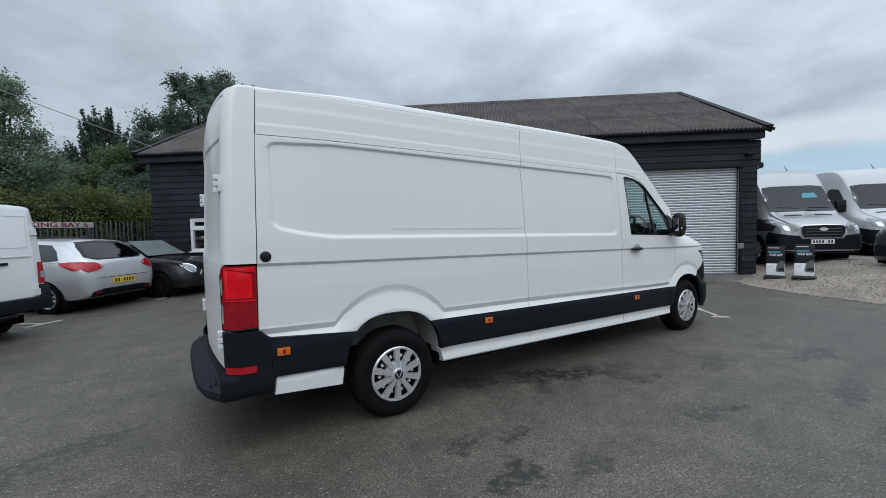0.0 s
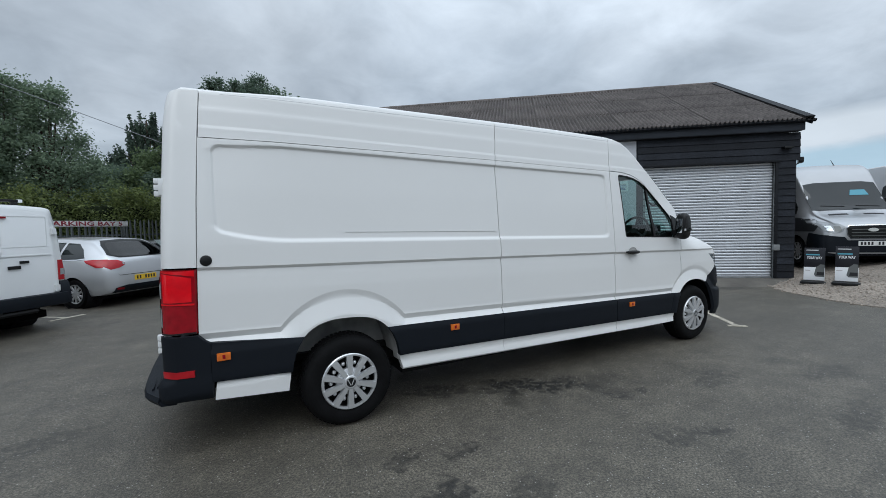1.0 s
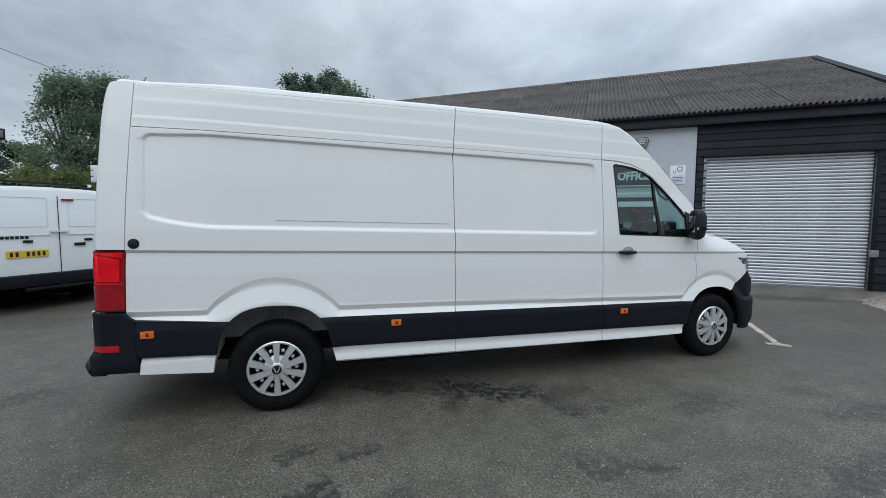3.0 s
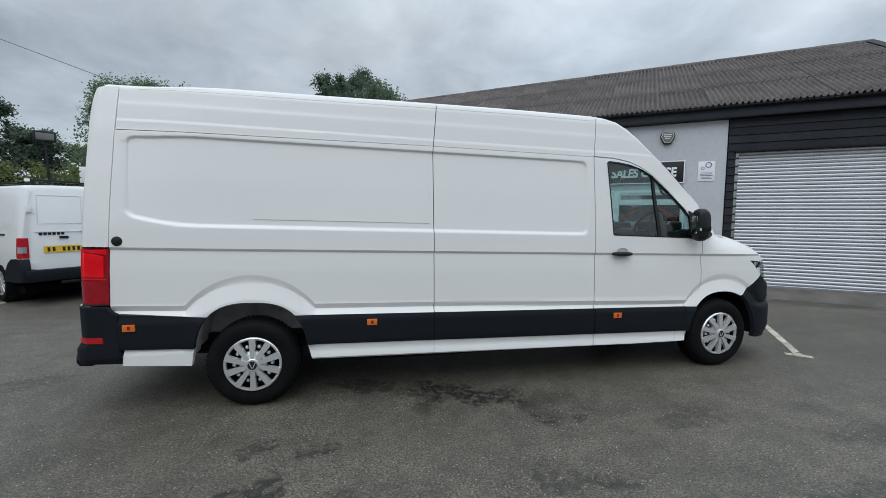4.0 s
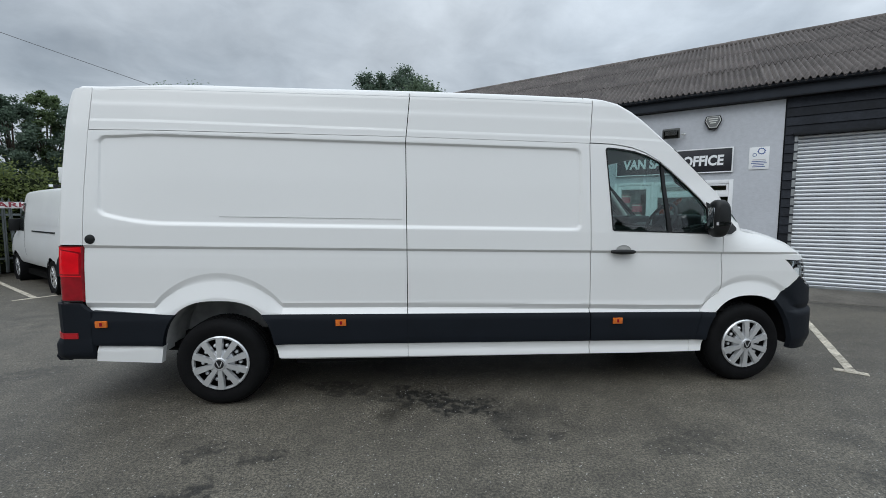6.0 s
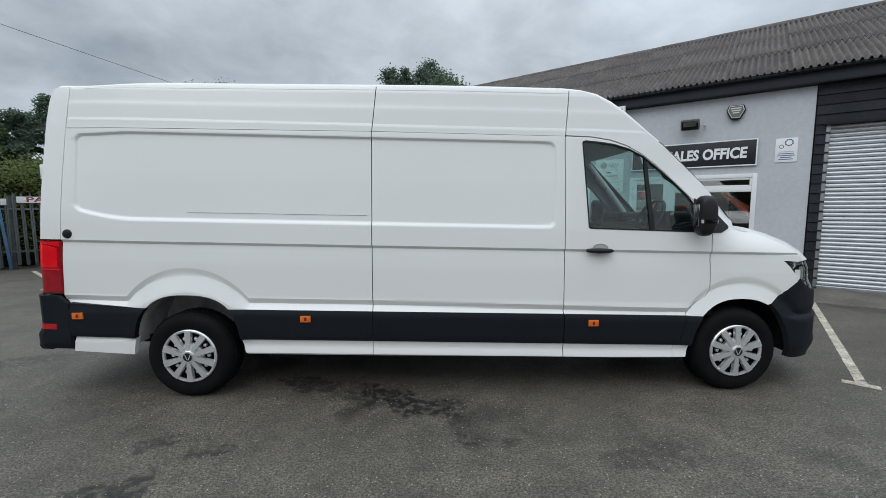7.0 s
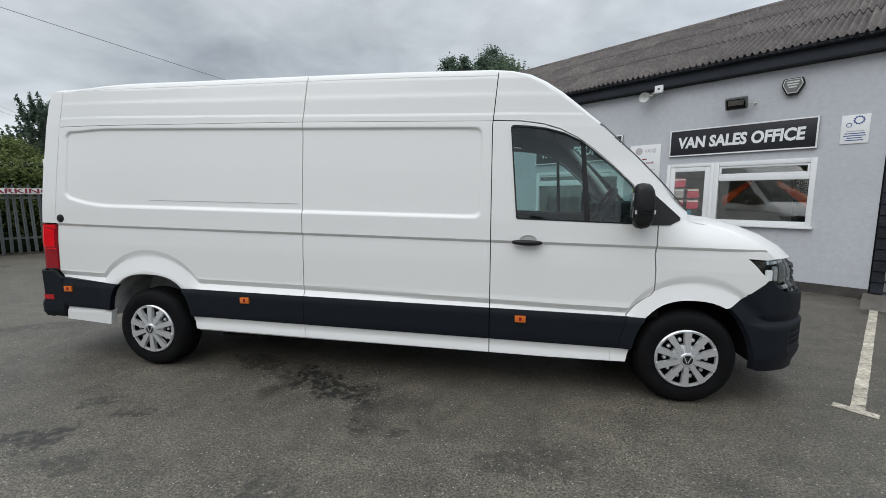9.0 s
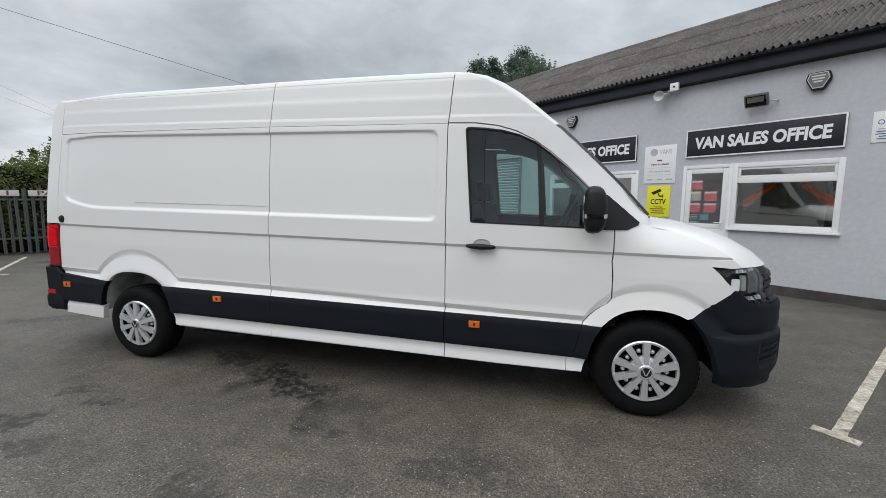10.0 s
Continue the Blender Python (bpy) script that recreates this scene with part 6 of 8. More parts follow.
    for dx, tilt in ((-0.014, -24), (0.014, 24)):
        box(bm, (-0.0035, -0.0288, -0.026), (0.0035, -0.0262, 0.028), m=Matrix.Diagonal((1, s, 1, 1)) @ Matrix.Translation((dx, 0, 0)) @ Matrix.Rotation(radians(tilt), 4, "Y"))
    part("badge_mark", bm, TRIM_SILVER, cover)
    for k in range(10):
        a = 2 * math.pi * (k + 0.5) / 10 + math.pi / 2
        bm = bmesh.new()
        bmesh.ops.create_uvsphere(bm, u_segments=8, v_segments=5, radius=0.019)
        m_ = Matrix.Diagonal((1, s, 1, 1)) @ Matrix.Translation((0.150 * math.cos(a), 0.030, 0.150 * math.sin(a)))
        bmesh.ops.transform(bm, verts=bm.verts, matrix=m_)
        part("inner_stud", bm, TRIM_SILVER, cover, smooth=60)


for x in (0.0, 4.49):
    wheel(x, 0.012 if x < 1 else 0.022, 0.352, True, x > 1)
    wheel(x, 2 * MID - (0.012 if x < 1 else 0.022), 0.352, False, x > 1)

# cab inside: bulkhead, seats, dashboard, steering wheel, lining
boxpart("bulkhead", (3.02, 0.16, 0.5), (3.05, 2 * MID - 0.16, 2.30), BULKHEAD, van)
boxpart("cab_floor", (3.05, 0.2, 0.42), (4.75, 2 * MID - 0.2, 0.48), DASH, van)
for i, y in enumerate((0.52, 1.10, 1.55)):
    bm = bmesh.new()
    box(bm, (3.18, y - 0.23, 0.78), (3.70, y + 0.23, 0.95), 0.05, seg=3)
    box(bm, (3.14, y - 0.23, 0.90), (3.30, y + 0.23, 1.50), 0.05, pose(3.2, 0, 0.9) @ pose(0, 0, 0, 0, -8, 0) @ pose(-3.2, 0, -0.9), 3)
    box(bm, (3.10, y - 0.13, 1.52), (3.20, y + 0.13, 1.70), 0.04, pose(3.15, 0, 1.6) @ pose(0, 0, 0, 0, -8, 0) @ pose(-3.15, 0, -1.6), 3)
    part("seat", bm, SEATCLOTH, van, "dark cloth cab seat", 50)
bm = bmesh.new()
cols = []
for y in (0.20, 0.5, 1.02, 1.54, 2 * MID - 0.20):
    cols.append([bm.verts.new((x, y, z)) for x, z in ((4.12, 0.96), (4.02, 1.02), (4.0, 1.22), (4.05, 1.38), (4.18, 1.415), (4.44, 1.335), (4.44, 0.96))])
for a, b in zip(cols, cols[1:]):
    for k in range(7):
        bm.faces.new((a[k], b[k], b[(k + 1) % 7], a[(k + 1) % 7]))
bm.faces.new(cols[0][::-1]), bm.faces.new(cols[-1])
bmesh.ops.bevel(bm, geom=bm.edges[:], offset=0.02, segments=2, affect="EDGES")
part("dashboard", bm, DASH, van, "dark plastic dashboard", 40)
bm = bmesh.new()
tm = pose(3.95, 0.50, 1.43) @ pose(0, 0, 0, 0, -62, 0)
ringp = [tm @ Vector((0.19 * math.cos(a * math.pi / 14), 0.19 * math.sin(a * math.pi / 14), 0)) for a in range(29)]
tube(bm, ringp, 0.016, 8)
for a in (0, 120, 240):
    tube(bm, [tm @ Vector((0, 0, -0.02)), tm @ Vector((0.19 * math.cos(radians(a)), 0.19 * math.sin(radians(a)), 0))], 0.016, 6)
tube(bm, [tm @ Vector((0, 0, 0.0)), tm @ Vector((0, 0, -0.2))], 0.05, 10)
part("steering_wheel", bm, DASH, van, "black steering wheel", 50)
for fl in (None, MID):
    sheet("door_lining", [(3.06, 0.6), (3.98, 0.6), (4.06, 0.96), (4.2, 1.0), (4.2, 1.41), (3.06, 1.43)], lambda u, v: cab_point(u, v) + Vector((0, 0.07, 0)), DASH, van, du=0.2, dv=0.2, rim=0.03, flip=fl)
    bm = bmesh.new()
    f = (lambda y: y) if fl is None else (lambda y: 2 * MID - y)
    tube(bm, [(3.66, f(0.29), 2.21), (3.90, f(0.25), 1.98), (4.15, f(0.21), 1.70), (4.36, f(0.18), 1.44)], 0.040, 8)
    sheet("frame_lining", [(3.30, 2.150), (3.45, 2.132), (3.58, 2.098), (3.69, 2.048), (3.80, 1.968), (3.93, 1.858), (4.06, 1.728), (4.13, 1.640), (4.33, 1.640), (4.20, 1.775), (4.05, 1.93), (3.92, 2.05), (3.78, 2.16), (3.60, 2.26), (3.40, 2.28), (3.30, 2.28)], lambda u, v: cab_point(u, v) + Vector((0, 0.045, 0)), PILLARTRIM, van, du=0.08, dv=0.08, rim=0.01, label="pale grey door frame lining", flip=fl)
    part("pillar_lining", bm, PILLARTRIM, van, "pale grey pillar lining", 50)
    bm = bmesh.new()
    tube(bm, [(3.93, f(0.26), 1.93), (3.92, f(0.31), 1.88), (3.97, f(0.32), 1.80), (4.05, f(0.30), 1.74), (4.08, f(0.23), 1.76)], 0.013, 8)
    part("grab_handle", bm, DASH, van, "dark grab handle on the pillar", 50)
boxpart("headlining", (3.05, 0.28, 2.26), (3.46, 2 * MID - 0.28, 2.28), HEADLINING, van)
bm = bmesh.new()
box(bm, (4.00, 0.30, 1.36), (4.24, 0.74, 1.50), 0.04, seg=3)
part("instrument_cowl", bm, DASH, van, smooth=45)
bm = bmesh.new()
box(bm, (4.02, 1.22, 1.38), (4.30, 1.72, 1.48), 0.03, seg=3)
part("document_tray", bm, DASH, van, smooth=45)

# unseen boxes added under the floor to block light and darken the ground
for lo, hi, nm in (((0.75, 0.45, 0.24), (1.75, 0.95, 0.40), "shade_block_near_rear"), ((2.0, 0.9, 0.22), (3.6, 1.35, 0.40), "shade_block_middle"), ((2.1, 0.35, 0.26), (2.9, 0.75, 0.40), "shade_block_near_front"), ((0.6, 1.25, 0.24), (1.9, 1.7, 0.40), "shade_block_far"), ((3.6, 0.7, 0.22), (5.2, 1.34, 0.42), "shade_block_nose"), ((-0.95, 0.7, 0.38), (-0.4, 1.35, 0.46), "shade_block_tail")):
    boxpart(nm, lo, hi, STEEL, van, 0.04)

# ---- signs and fittings on the office front ----
def on_front(name, label, category, group=""):
    ob = new(name)
    ob.matrix_world = BM
    return tagged(ob, label, category, group)


FACE = Matrix(((1, 0, 0, 0), (0, 0, -1, 0), (0, 1, 0, 0), (0, 0, 0, 1)))       # lettering stands upright, facing out


def face(x, y, z):
    return Matrix.Translation((x, y, z)) @ FACE


def office_sign(x0, x1, z0, z1):
    s = on_front("office_sign", "black sign board with white lettering and white edge trim", "sign", "office signs")
    boxpart("backing", (x0, -0.035, z0), (x1, -0.004, z1), SIGNBLACK, s, 0.003)
    for lo, hi in (((x0, -0.042, z1 - 0.022), (x1, -0.0365, z1)), ((x0, -0.042, z0), (x1, -0.0365, z0 + 0.022)), ((x0, -0.042, z0 + 0.0225), (x0 + 0.022, -0.0365, z1 - 0.0225)), ((x1 - 0.022, -0.042, z0 + 0.0225), (x1, -0.0365, z1 - 0.0225))):
        boxpart("edge_trim", lo, hi, SIGNWHITE, s, 0.001)
    text_part("lettering", "VAN SALES OFFICE", 0.27, SIGNWHITE, s, face((x0 + x1) / 2, -0.037, (z0 + z1) / 2 - 0.01) , width=(x1 - x0) * 0.86, slant=0.05, bold=0.0105, letters=True)


office_sign(-2.235, -0.085, 2.295, 2.785)
office_sign(-5.32, -3.165, 2.31, 2.82)

# white notice
s = on_front("notice_board", "white notice panel with a round mark and faint print", "sign")
boxpart("panel", (-3.0, -0.012, 1.85), (-2.40, -0.003, 2.57), SIGNWHITE, s, 0.002)
bm = bmesh.new()
lathe(bm, [(0.0, -0.003), (0.07, -0.003), (0.072, 0.0)], 28, Matrix.Translation((-2.82, -0.013, 2.45)))
part("round_mark", bm, PALEPRINT, s)
text_part("heading", "VANS", 0.12, PALEPRINT, s, face(-2.60, -0.0135, 2.445), 0.22, 0.001)
text_part("line", "Vans in stock", 0.055, BAYRED, s, face(-2.70, -0.0135, 2.215), 0.36, 0.001, 0.001)
text_part("line", "We have 2 sites", 0.055, PALEPRINT, s, face(-2.70, -0.0135, 2.08), 0.42, 0.001, 0.001)
boxpart("print_bar", (-2.75, -0.0135, 2.275), (-2.66, -0.0122, 2.30), BAYRED, s)
for z in (2.145, 2.01):
    boxpart("rule", (-2.93, -0.0135, z), (-2.47, -0.0122, z + 0.004), PALEPRINT, s)
for x, w in ((-2.93, 0.1), (-2.74, 0.1), (-2.57, 0.12)):
    boxpart("print_bar", (x, -0.0135, 1.91), (x + w, -0.0122, 1.935), PALEPRINT, s)

# CCTV sign
s = on_front("camera_warning_sign", "bright yellow warning sign with a black camera symbol", "sign")
boxpart("panel", (-2.91, -0.012, 1.20), (-2.47, -0.003, 1.80), YELLOWSIGN, s, 0.002)
text_part("lettering", "CCTV", 0.14, INK, s, face(-2.69, -0.0135, 1.49), 0.29, 0.001, 0.003)
text_part("lettering", "Warning", 0.05, INK, s, face(-2.69, -0.0135, 1.395), 0.16, 0.001)
bm = bmesh.new()
prism(bm, [(-0.11, 0.0), (0.06, 0.07), (0.09, 0.02), (-0.07, -0.05)], 0.0015, face(-2.72, -0.0122, 1.675))
prism(bm, [(0.0, -0.022), (0.02, -0.012), (0.035, -0.06), (0.085, -0.06), (0.085, -0.085), (0.02, -0.085)], 0.0015, face(-2.70, -0.0122, 1.675))
prism(bm, [(0.088, -0.04), (0.105, -0.04), (0.105, -0.105), (0.088, -0.105)], 0.0015, face(-2.70, -0.0122, 1.675))
part("camera_symbol", bm, INK, s)
for z, w in ((1.345, 0.3), (1.305, 0.22), (1.265, 0.26)):
    boxpart("print_bar", (-2.69 - w / 2, -0.0135, z), (-2.69 + w / 2, -0.0122, z + 0.016), INK, s)

# small white plate with two cog outlines
s = on_front("wall_notice", "white wall notice with two blue cog outlines and small print", "sign")
boxpart("panel", (0.165, -0.012, 2.325), (0.475, -0.003, 2.745), SIGNWHITE, s, 0.002)
for cx, cz, r in ((0.355, 2.665, 0.055), (0.25, 2.60, 0.03)):
    bm = bmesh.new()
    n = 12
    o, i = [], []
    for k in range(n * 4):
        a = 2 * math.pi * k / (n * 4)
        rr = r * (1.2 if k % 4 < 2 else 1.0)
        o.append(bm.verts.new((cx + rr * math.cos(a), -0.0135, cz + rr * math.sin(a))))
        i.append(bm.verts.new((cx + r * 0.78 * math.cos(a), -0.0135, cz + r * 0.78 * math.sin(a))))
    for k in range(n * 4):
        j = (k + 1) % (n * 4)
        bm.faces.new((o[k], o[j], i[j], i[k]))
    part("cog_mark", bm, BLUEPRINT, s)
for k in range(5):
    w = (0.2, 0.22, 0.24, 0.16, 0.2)[k]
    boxpart("print_bar", (0.32 - w / 2, -0.0135, 2.50 - 0.033 * k), (0.32 + w / 2, -0.0122, 2.513 - 0.033 * k), PALEPRINT if k == 0 else BLUEPRINT, s)


def alarm_box(x, z, k):
    s = on_front("alarm_box", "hexagonal black and silver alarm box on the wall", "alarm", "alarm boxes")
    hexa = [(0.15 * k, 0.02), (0.12 * k, 0.12 * k), (-0.12 * k, 0.12 * k), (-0.15 * k, 0.02), (-0.07 * k, -0.14 * k), (0.07 * k, -0.14 * k)]
    bm = bmesh.new()
    prism(bm, hexa, 0.075, face(x, -0.004, z))
    bmesh.ops.bevel(bm, geom=bm.edges[:], offset=0.01, segments=2, affect="EDGES")
    part("case", bm, DARKTRIM, s, smooth=40)
    bm = bmesh.new()
    prism(bm, [(a * 0.86, b * 0.84) for a, b in hexa], 0.006, face(x, -0.080, z + 0.005))
    part("rim", bm, CREAMPLASTIC, s)
    bm = bmesh.new()
    prism(bm, [(a * 0.78, b * 0.74) for a, b in hexa], 0.005, face(x, -0.0865, z + 0.006))
    part("panel", bm, GREYMETAL, s)
    for dz, w in ((0.05, 0.16), (0.01, 0.14), (-0.03, 0.10)):
        boxpart("print_bar", (x - w * k / 2, -0.094, z + dz * k), (x + w * k / 2, -0.0916, z + (dz + 0.02) * k), CREAMPLASTIC, s)


alarm_box(-0.45, 3.29, 1.0)
alarm_box(-4.72, 3.30, 0.95)

# floodlight
s = on_front("floodlight", "grey metal floodlight on a wall bracket", "lamp", "wall floodlights")
bm = bmesh.new()
m_ = pose(-1.16, -0.16, 3.12, 24)
box(bm, (-0.17, -0.045, -0.10), (0.15, 0.045, 0.10), 0.02, m_)
part("housing", bm, GREYMETAL, s, smooth=40)
boxpart("glass", (-0.145, -0.050, -0.08), (0.125, -0.0455, 0.08), GLASSDARK, s, 0.001, m=m_)
boxpart("lamp_reflector", (-0.12, -0.0520, -0.02), (0.10, -0.0505, 0.065), CHROME, s, m=m_)
bm = bmesh.new()
tube(bm, [(-0.99, -0.15, 3.10), (-0.94, -0.09, 3.09), (-0.93, -0.002, 3.12)], 0.013)
part("bracket", bm, CREAMPLASTIC, s, smooth=50)
# lamp on the boards
bm = bmesh.new()
box(bm, (3.92, -0.16, 3.20), (4.12, -0.036, 3.25), 0.012)
tagged(part("bulkhead_lamp", bm, DARKTRIM, None, smooth=40), "small dark lamp on the black boards", "lamp")
bpy.data.objects["bulkhead_lamp"].matrix_world = BM

s = on_front("floodlight", "small dark floodlight on the corner of the black shed", "lamp", "wall floodlights")
m_ = pose(R + 0.30, 0.42, 2.98, 0, 0, 70)
bm = bmesh.new()
box(bm, (-0.11, -0.045, -0.07), (0.11, 0.045, 0.07), 0.015, m_)
part("housing", bm, DARKTRIM, s, smooth=40)
boxpart("glass", (-0.09, -0.050, -0.05), (0.09, -0.0455, 0.05), GLASSDARK, s, 0.001, m=m_)
bm = bmesh.new()
tube(bm, [(R + 0.30, 0.42, 2.93), (R + 0.18, 0.44, 2.86), (R - 0.01, 0.45, 2.86)], 0.013)
part("bracket", bm, DARKTRIM, s, smooth=50)

# horn loudspeaker and its box
s = on_front("horn_speaker", "cream horn loudspeaker below a square junction box", "loudspeaker")
bm = bmesh.new()
lathe(bm, [(0.03, 0.16), (0.035, 0.06), (0.06, 0.0), (0.105, -0.06), (0.112, -0.062), (0.10, -0.052), (0.05, 0.0), (0.0, 0.01)], 28, pose(-2.67, -0.19, 3.475, 12, 0, -22) @ Matrix.Diagonal((1.15, 1, 0.8, 1)))
part("horn", bm, CREAMPLASTIC, s, smooth=40)
boxpart("junction_box", (-2.515, -0.212, 3.51), (-2.365, -0.163, 3.65), SIGNWHITE, s, 0.01)
boxpart("box_mark", (-2.46, -0.2145, 3.565), (-2.42, -0.2125, 3.595), INK, s, 0.001)
bm = bmesh.new()
tube(bm, [(-2.64, -0.06, 3.48), (-2.56, -0.14, 3.53), (-2.48, -0.18, 3.54)], 0.012)
part("bracket", bm, CREAMPLASTIC, s, smooth=50)

# cards behind the door glass
CARDS = ((-2.03, 1.80, NOTICEPINK), (-2.05, 1.60, PALEPRINT), (-1.79, 1.60, NOTICEPINK), (-2.05, 1.39, NOTICEPINK), (-1.79, 1.39, NOTICEPINK))
for x, z, m_ in CARDS:
    c = on_front("notice_card", "printed card inside the door glass", "notice", "cards in the door")
    boxpart("card", (x - 0.10, 0.032, z - 0.085), (x + 0.10, 0.035, z + 0.085), m_, c)
    boxpart("header", (x - 0.095, 0.029, z + 0.045), (x + 0.095, 0.0316, z + 0.075), SIGNWHITE, c)
c = on_front("dark_poster", "dark poster with blue panels in the door glass", "notice", "cards in the door")
boxpart("sheet", (-2.14, 0.032, 1.095), (-1.59, 0.035, 1.285), INK, c)
for a, b, z0, z1 in ((-1.94, -1.80, 1.17, 1.28), (-2.13, -1.95, 1.10, 1.14)):
    boxpart("blue_panel", (a, 0.029, z0), (b, 0.0316, z1), NOTICEBLUE, c)
for k in range(3):
    boxpart("print_bar", (-2.11, 0.029, 1.25 - 0.03 * k), (-1.98, 0.0316, 1.262 - 0.03 * k), PALEPRINT, c)

# orange cloths tied back inside the office window
for sgn, x0 in ((1, -1.38), (-1, -0.14)):
    bm = bmesh.new()
    cols = []
    for k in range(9):
        t = k / 8
        x = x0 + sgn * (0.02 + 0.42 * t)
        zc = 1.45 + 0.34 * t
        half = 0.10 - 0.055 * t
        cols.append([bm.verts.new((x, 0.28 + 0.03 * math.sin(5 * t + j * 1.7), zc + half * (j / 2 - 1))) for j in range(5)])
    for a, b in zip(cols, cols[1:]):
        for j in range(4):
            bm.faces.new((a[j], b[j], b[j + 1], a[j + 1]))
    bmesh.ops.solidify(bm, geom=bm.faces[:], thickness=0.006)
    o = part("window_drape", bm, ORANGE, None, smooth=50)
    o.matrix_world = BM
    tagged(o, "bright orange cloth tied back inside the window", "drape", "window drapes")
# desk and screens in the dim office
o = boxpart("office_desk", (-1.35, 1.0, 0.10), (-0.6, 1.7, 0.84), INDOORDARK, None, 0.02)
o.matrix_world = BM
tagged(o, "dark office desk seen through the window", "desk")
o = boxpart("cupboard", (-0.55, 1.92, 0.10), (0.3, 2.28, 1.95), INDOORDARK, None, 0.02)
o.matrix_world = BM
tagged(o, "dark cupboard against the office wall", "cupboard")

# ---- palisade fence with bay boards ----
FENCE = pose(-10.1, 5.27, 0, 0, 0, 50)          # x along the fence, y away from the yard
fence = new("palisade_fence")
fence.matrix_world = FENCE
tagged(fence, "weathered grey steel palisade fence behind the parking bays", "fence")
bm = bmesh.new()
zt = 1.86
pts = [(-0.036, 0.0), (-0.018, -0.016), (-0.006, -0.016), (0.0, -0.006), (0.006, -0.016), (0.018, -0.016), (0.036, 0.0)]
for z0, z1, k0, k1 in ((0.05, 1.74, 1, 1), (1.74, zt, 1, 0.25)):
    for (xa, ya), (xb, yb) in zip(pts, pts[1:]):
        bm.faces.new([bm.verts.new(c) for c in ((xa * k0, ya, z0), (xb * k0, yb, z0), (xb * k1, yb, z1), (xa * k1, ya, z1))])
bmesh.ops.remove_doubles(bm, verts=bm.verts, dist=0.0005)
bmesh.ops.solidify(bm, geom=bm.faces[:], thickness=0.003)
pale_me = mesh_of("pale", bm, FENCESTEEL)
rnd = random.Random(5)
x = -4.0
while x < 14.4:
    ob = new("pale", pale_me)
    ob.parent = fence
    ob.location = (x, 0, rnd.uniform(-0.02, 0.02) + 0.012 * max(0, x))
    ob.rotation_euler = (rnd.uniform(-0.01, 0.01), rnd.uniform(-0.02, 0.02), 0)
    x += 0.157
for z in (0.42, 1.48):
    boxpart("rail", (-4.1, 0.005, z), (14.4, 0.05, z + 0.05), FENCESTEEL, fence)
for k in range(8):
    boxpart("post", (-5.3 + 2.6 * k - 0.04 + 0.02, 0.052, -0.05), (-5.3 + 2.6 * k + 0.06, 0.14, 1.80), FENCESTEEL, fence, 0.004)
boxpart("stake", (2.40, -0.075, -0.02), (2.46, -0.022, 1.95), BLUEPOST, fence, 0.004, "leaning blue painted stake", m=pose(2.43, 0, 0, 0, -4) @ pose(-2.43, 0, 0))
for k in range(5):
    x0 = -2.62 + 2.615 * k
    bb = new("bay_board")
    bb.matrix_world = FENCE
    tagged(bb, "long white board with red parking bay lettering fixed to the fence", "sign", "bay boards")
    lift = 0.022 * max(0, x0)
    boxpart("panel", (x0 + 0.03, -0.045, 1.60 + lift), (x0 + 2.47, -0.022, 1.755 + lift), BAYWHITE, bb, 0.003)
    text_part("lettering", "PARKING BAY %d" % (k + 1), 0.17, BAYRED, bb, face(x0 + 1.25, -0.046, 1.677 + lift), 2.08, 0.0015, 0.004, letters=True)


# ---- green: hedge and trees ----
def leaf_cloud(name, centres, radii, count, size, material, seed, flat=0.0, squash=1.0, parent=None, label="", up=0.0):
    """Many small leaf clumps scattered round the given centres."""
    r = np.random.RandomState(seed)
    centres, radii = np.array(centres), np.array(radii)
    w = radii ** 2
    idx = r.choice(len(centres), size=count, p=w / w.sum())
    d = r.normal(size=(count, 3))
    d /= np.linalg.norm(d, axis=1)[:, None]
    rad = radii[idx] * np.clip(r.normal(0.66, 0.36, count), 0.03, 1.7)
    p = centres[idx] + d * rad[:, None] * np.array([1, 1, squash])
    a = r.normal(size=(count, 3))
    a[:, 2] *= 0.6
    a[:, 2] += up
    a /= np.linalg.norm(a, axis=1)[:, None]
    b = np.cross(a, r.normal(size=(count, 3)))
    b /= np.linalg.norm(b, axis=1)[:, None]
    s = size * r.uniform(0.6, 1.35, count)[:, None]
    asp = (0.35 if up else 0.62)
    v = np.stack([p - a * s, p + b * s * asp, p + a * s, p - b * s * asp], 1).reshape(-1, 3)
    f = np.arange(count * 4).reshape(-1, 4)
    me = bpy.data.meshes.new(name)
    me.from_pydata(v.tolist(), [], f.tolist())
    me.materials.append(material)
    ob = new(name, me)
    if parent is not None:
        ob.parent = parent
    if label:
        ob["label"] = label
    return ob


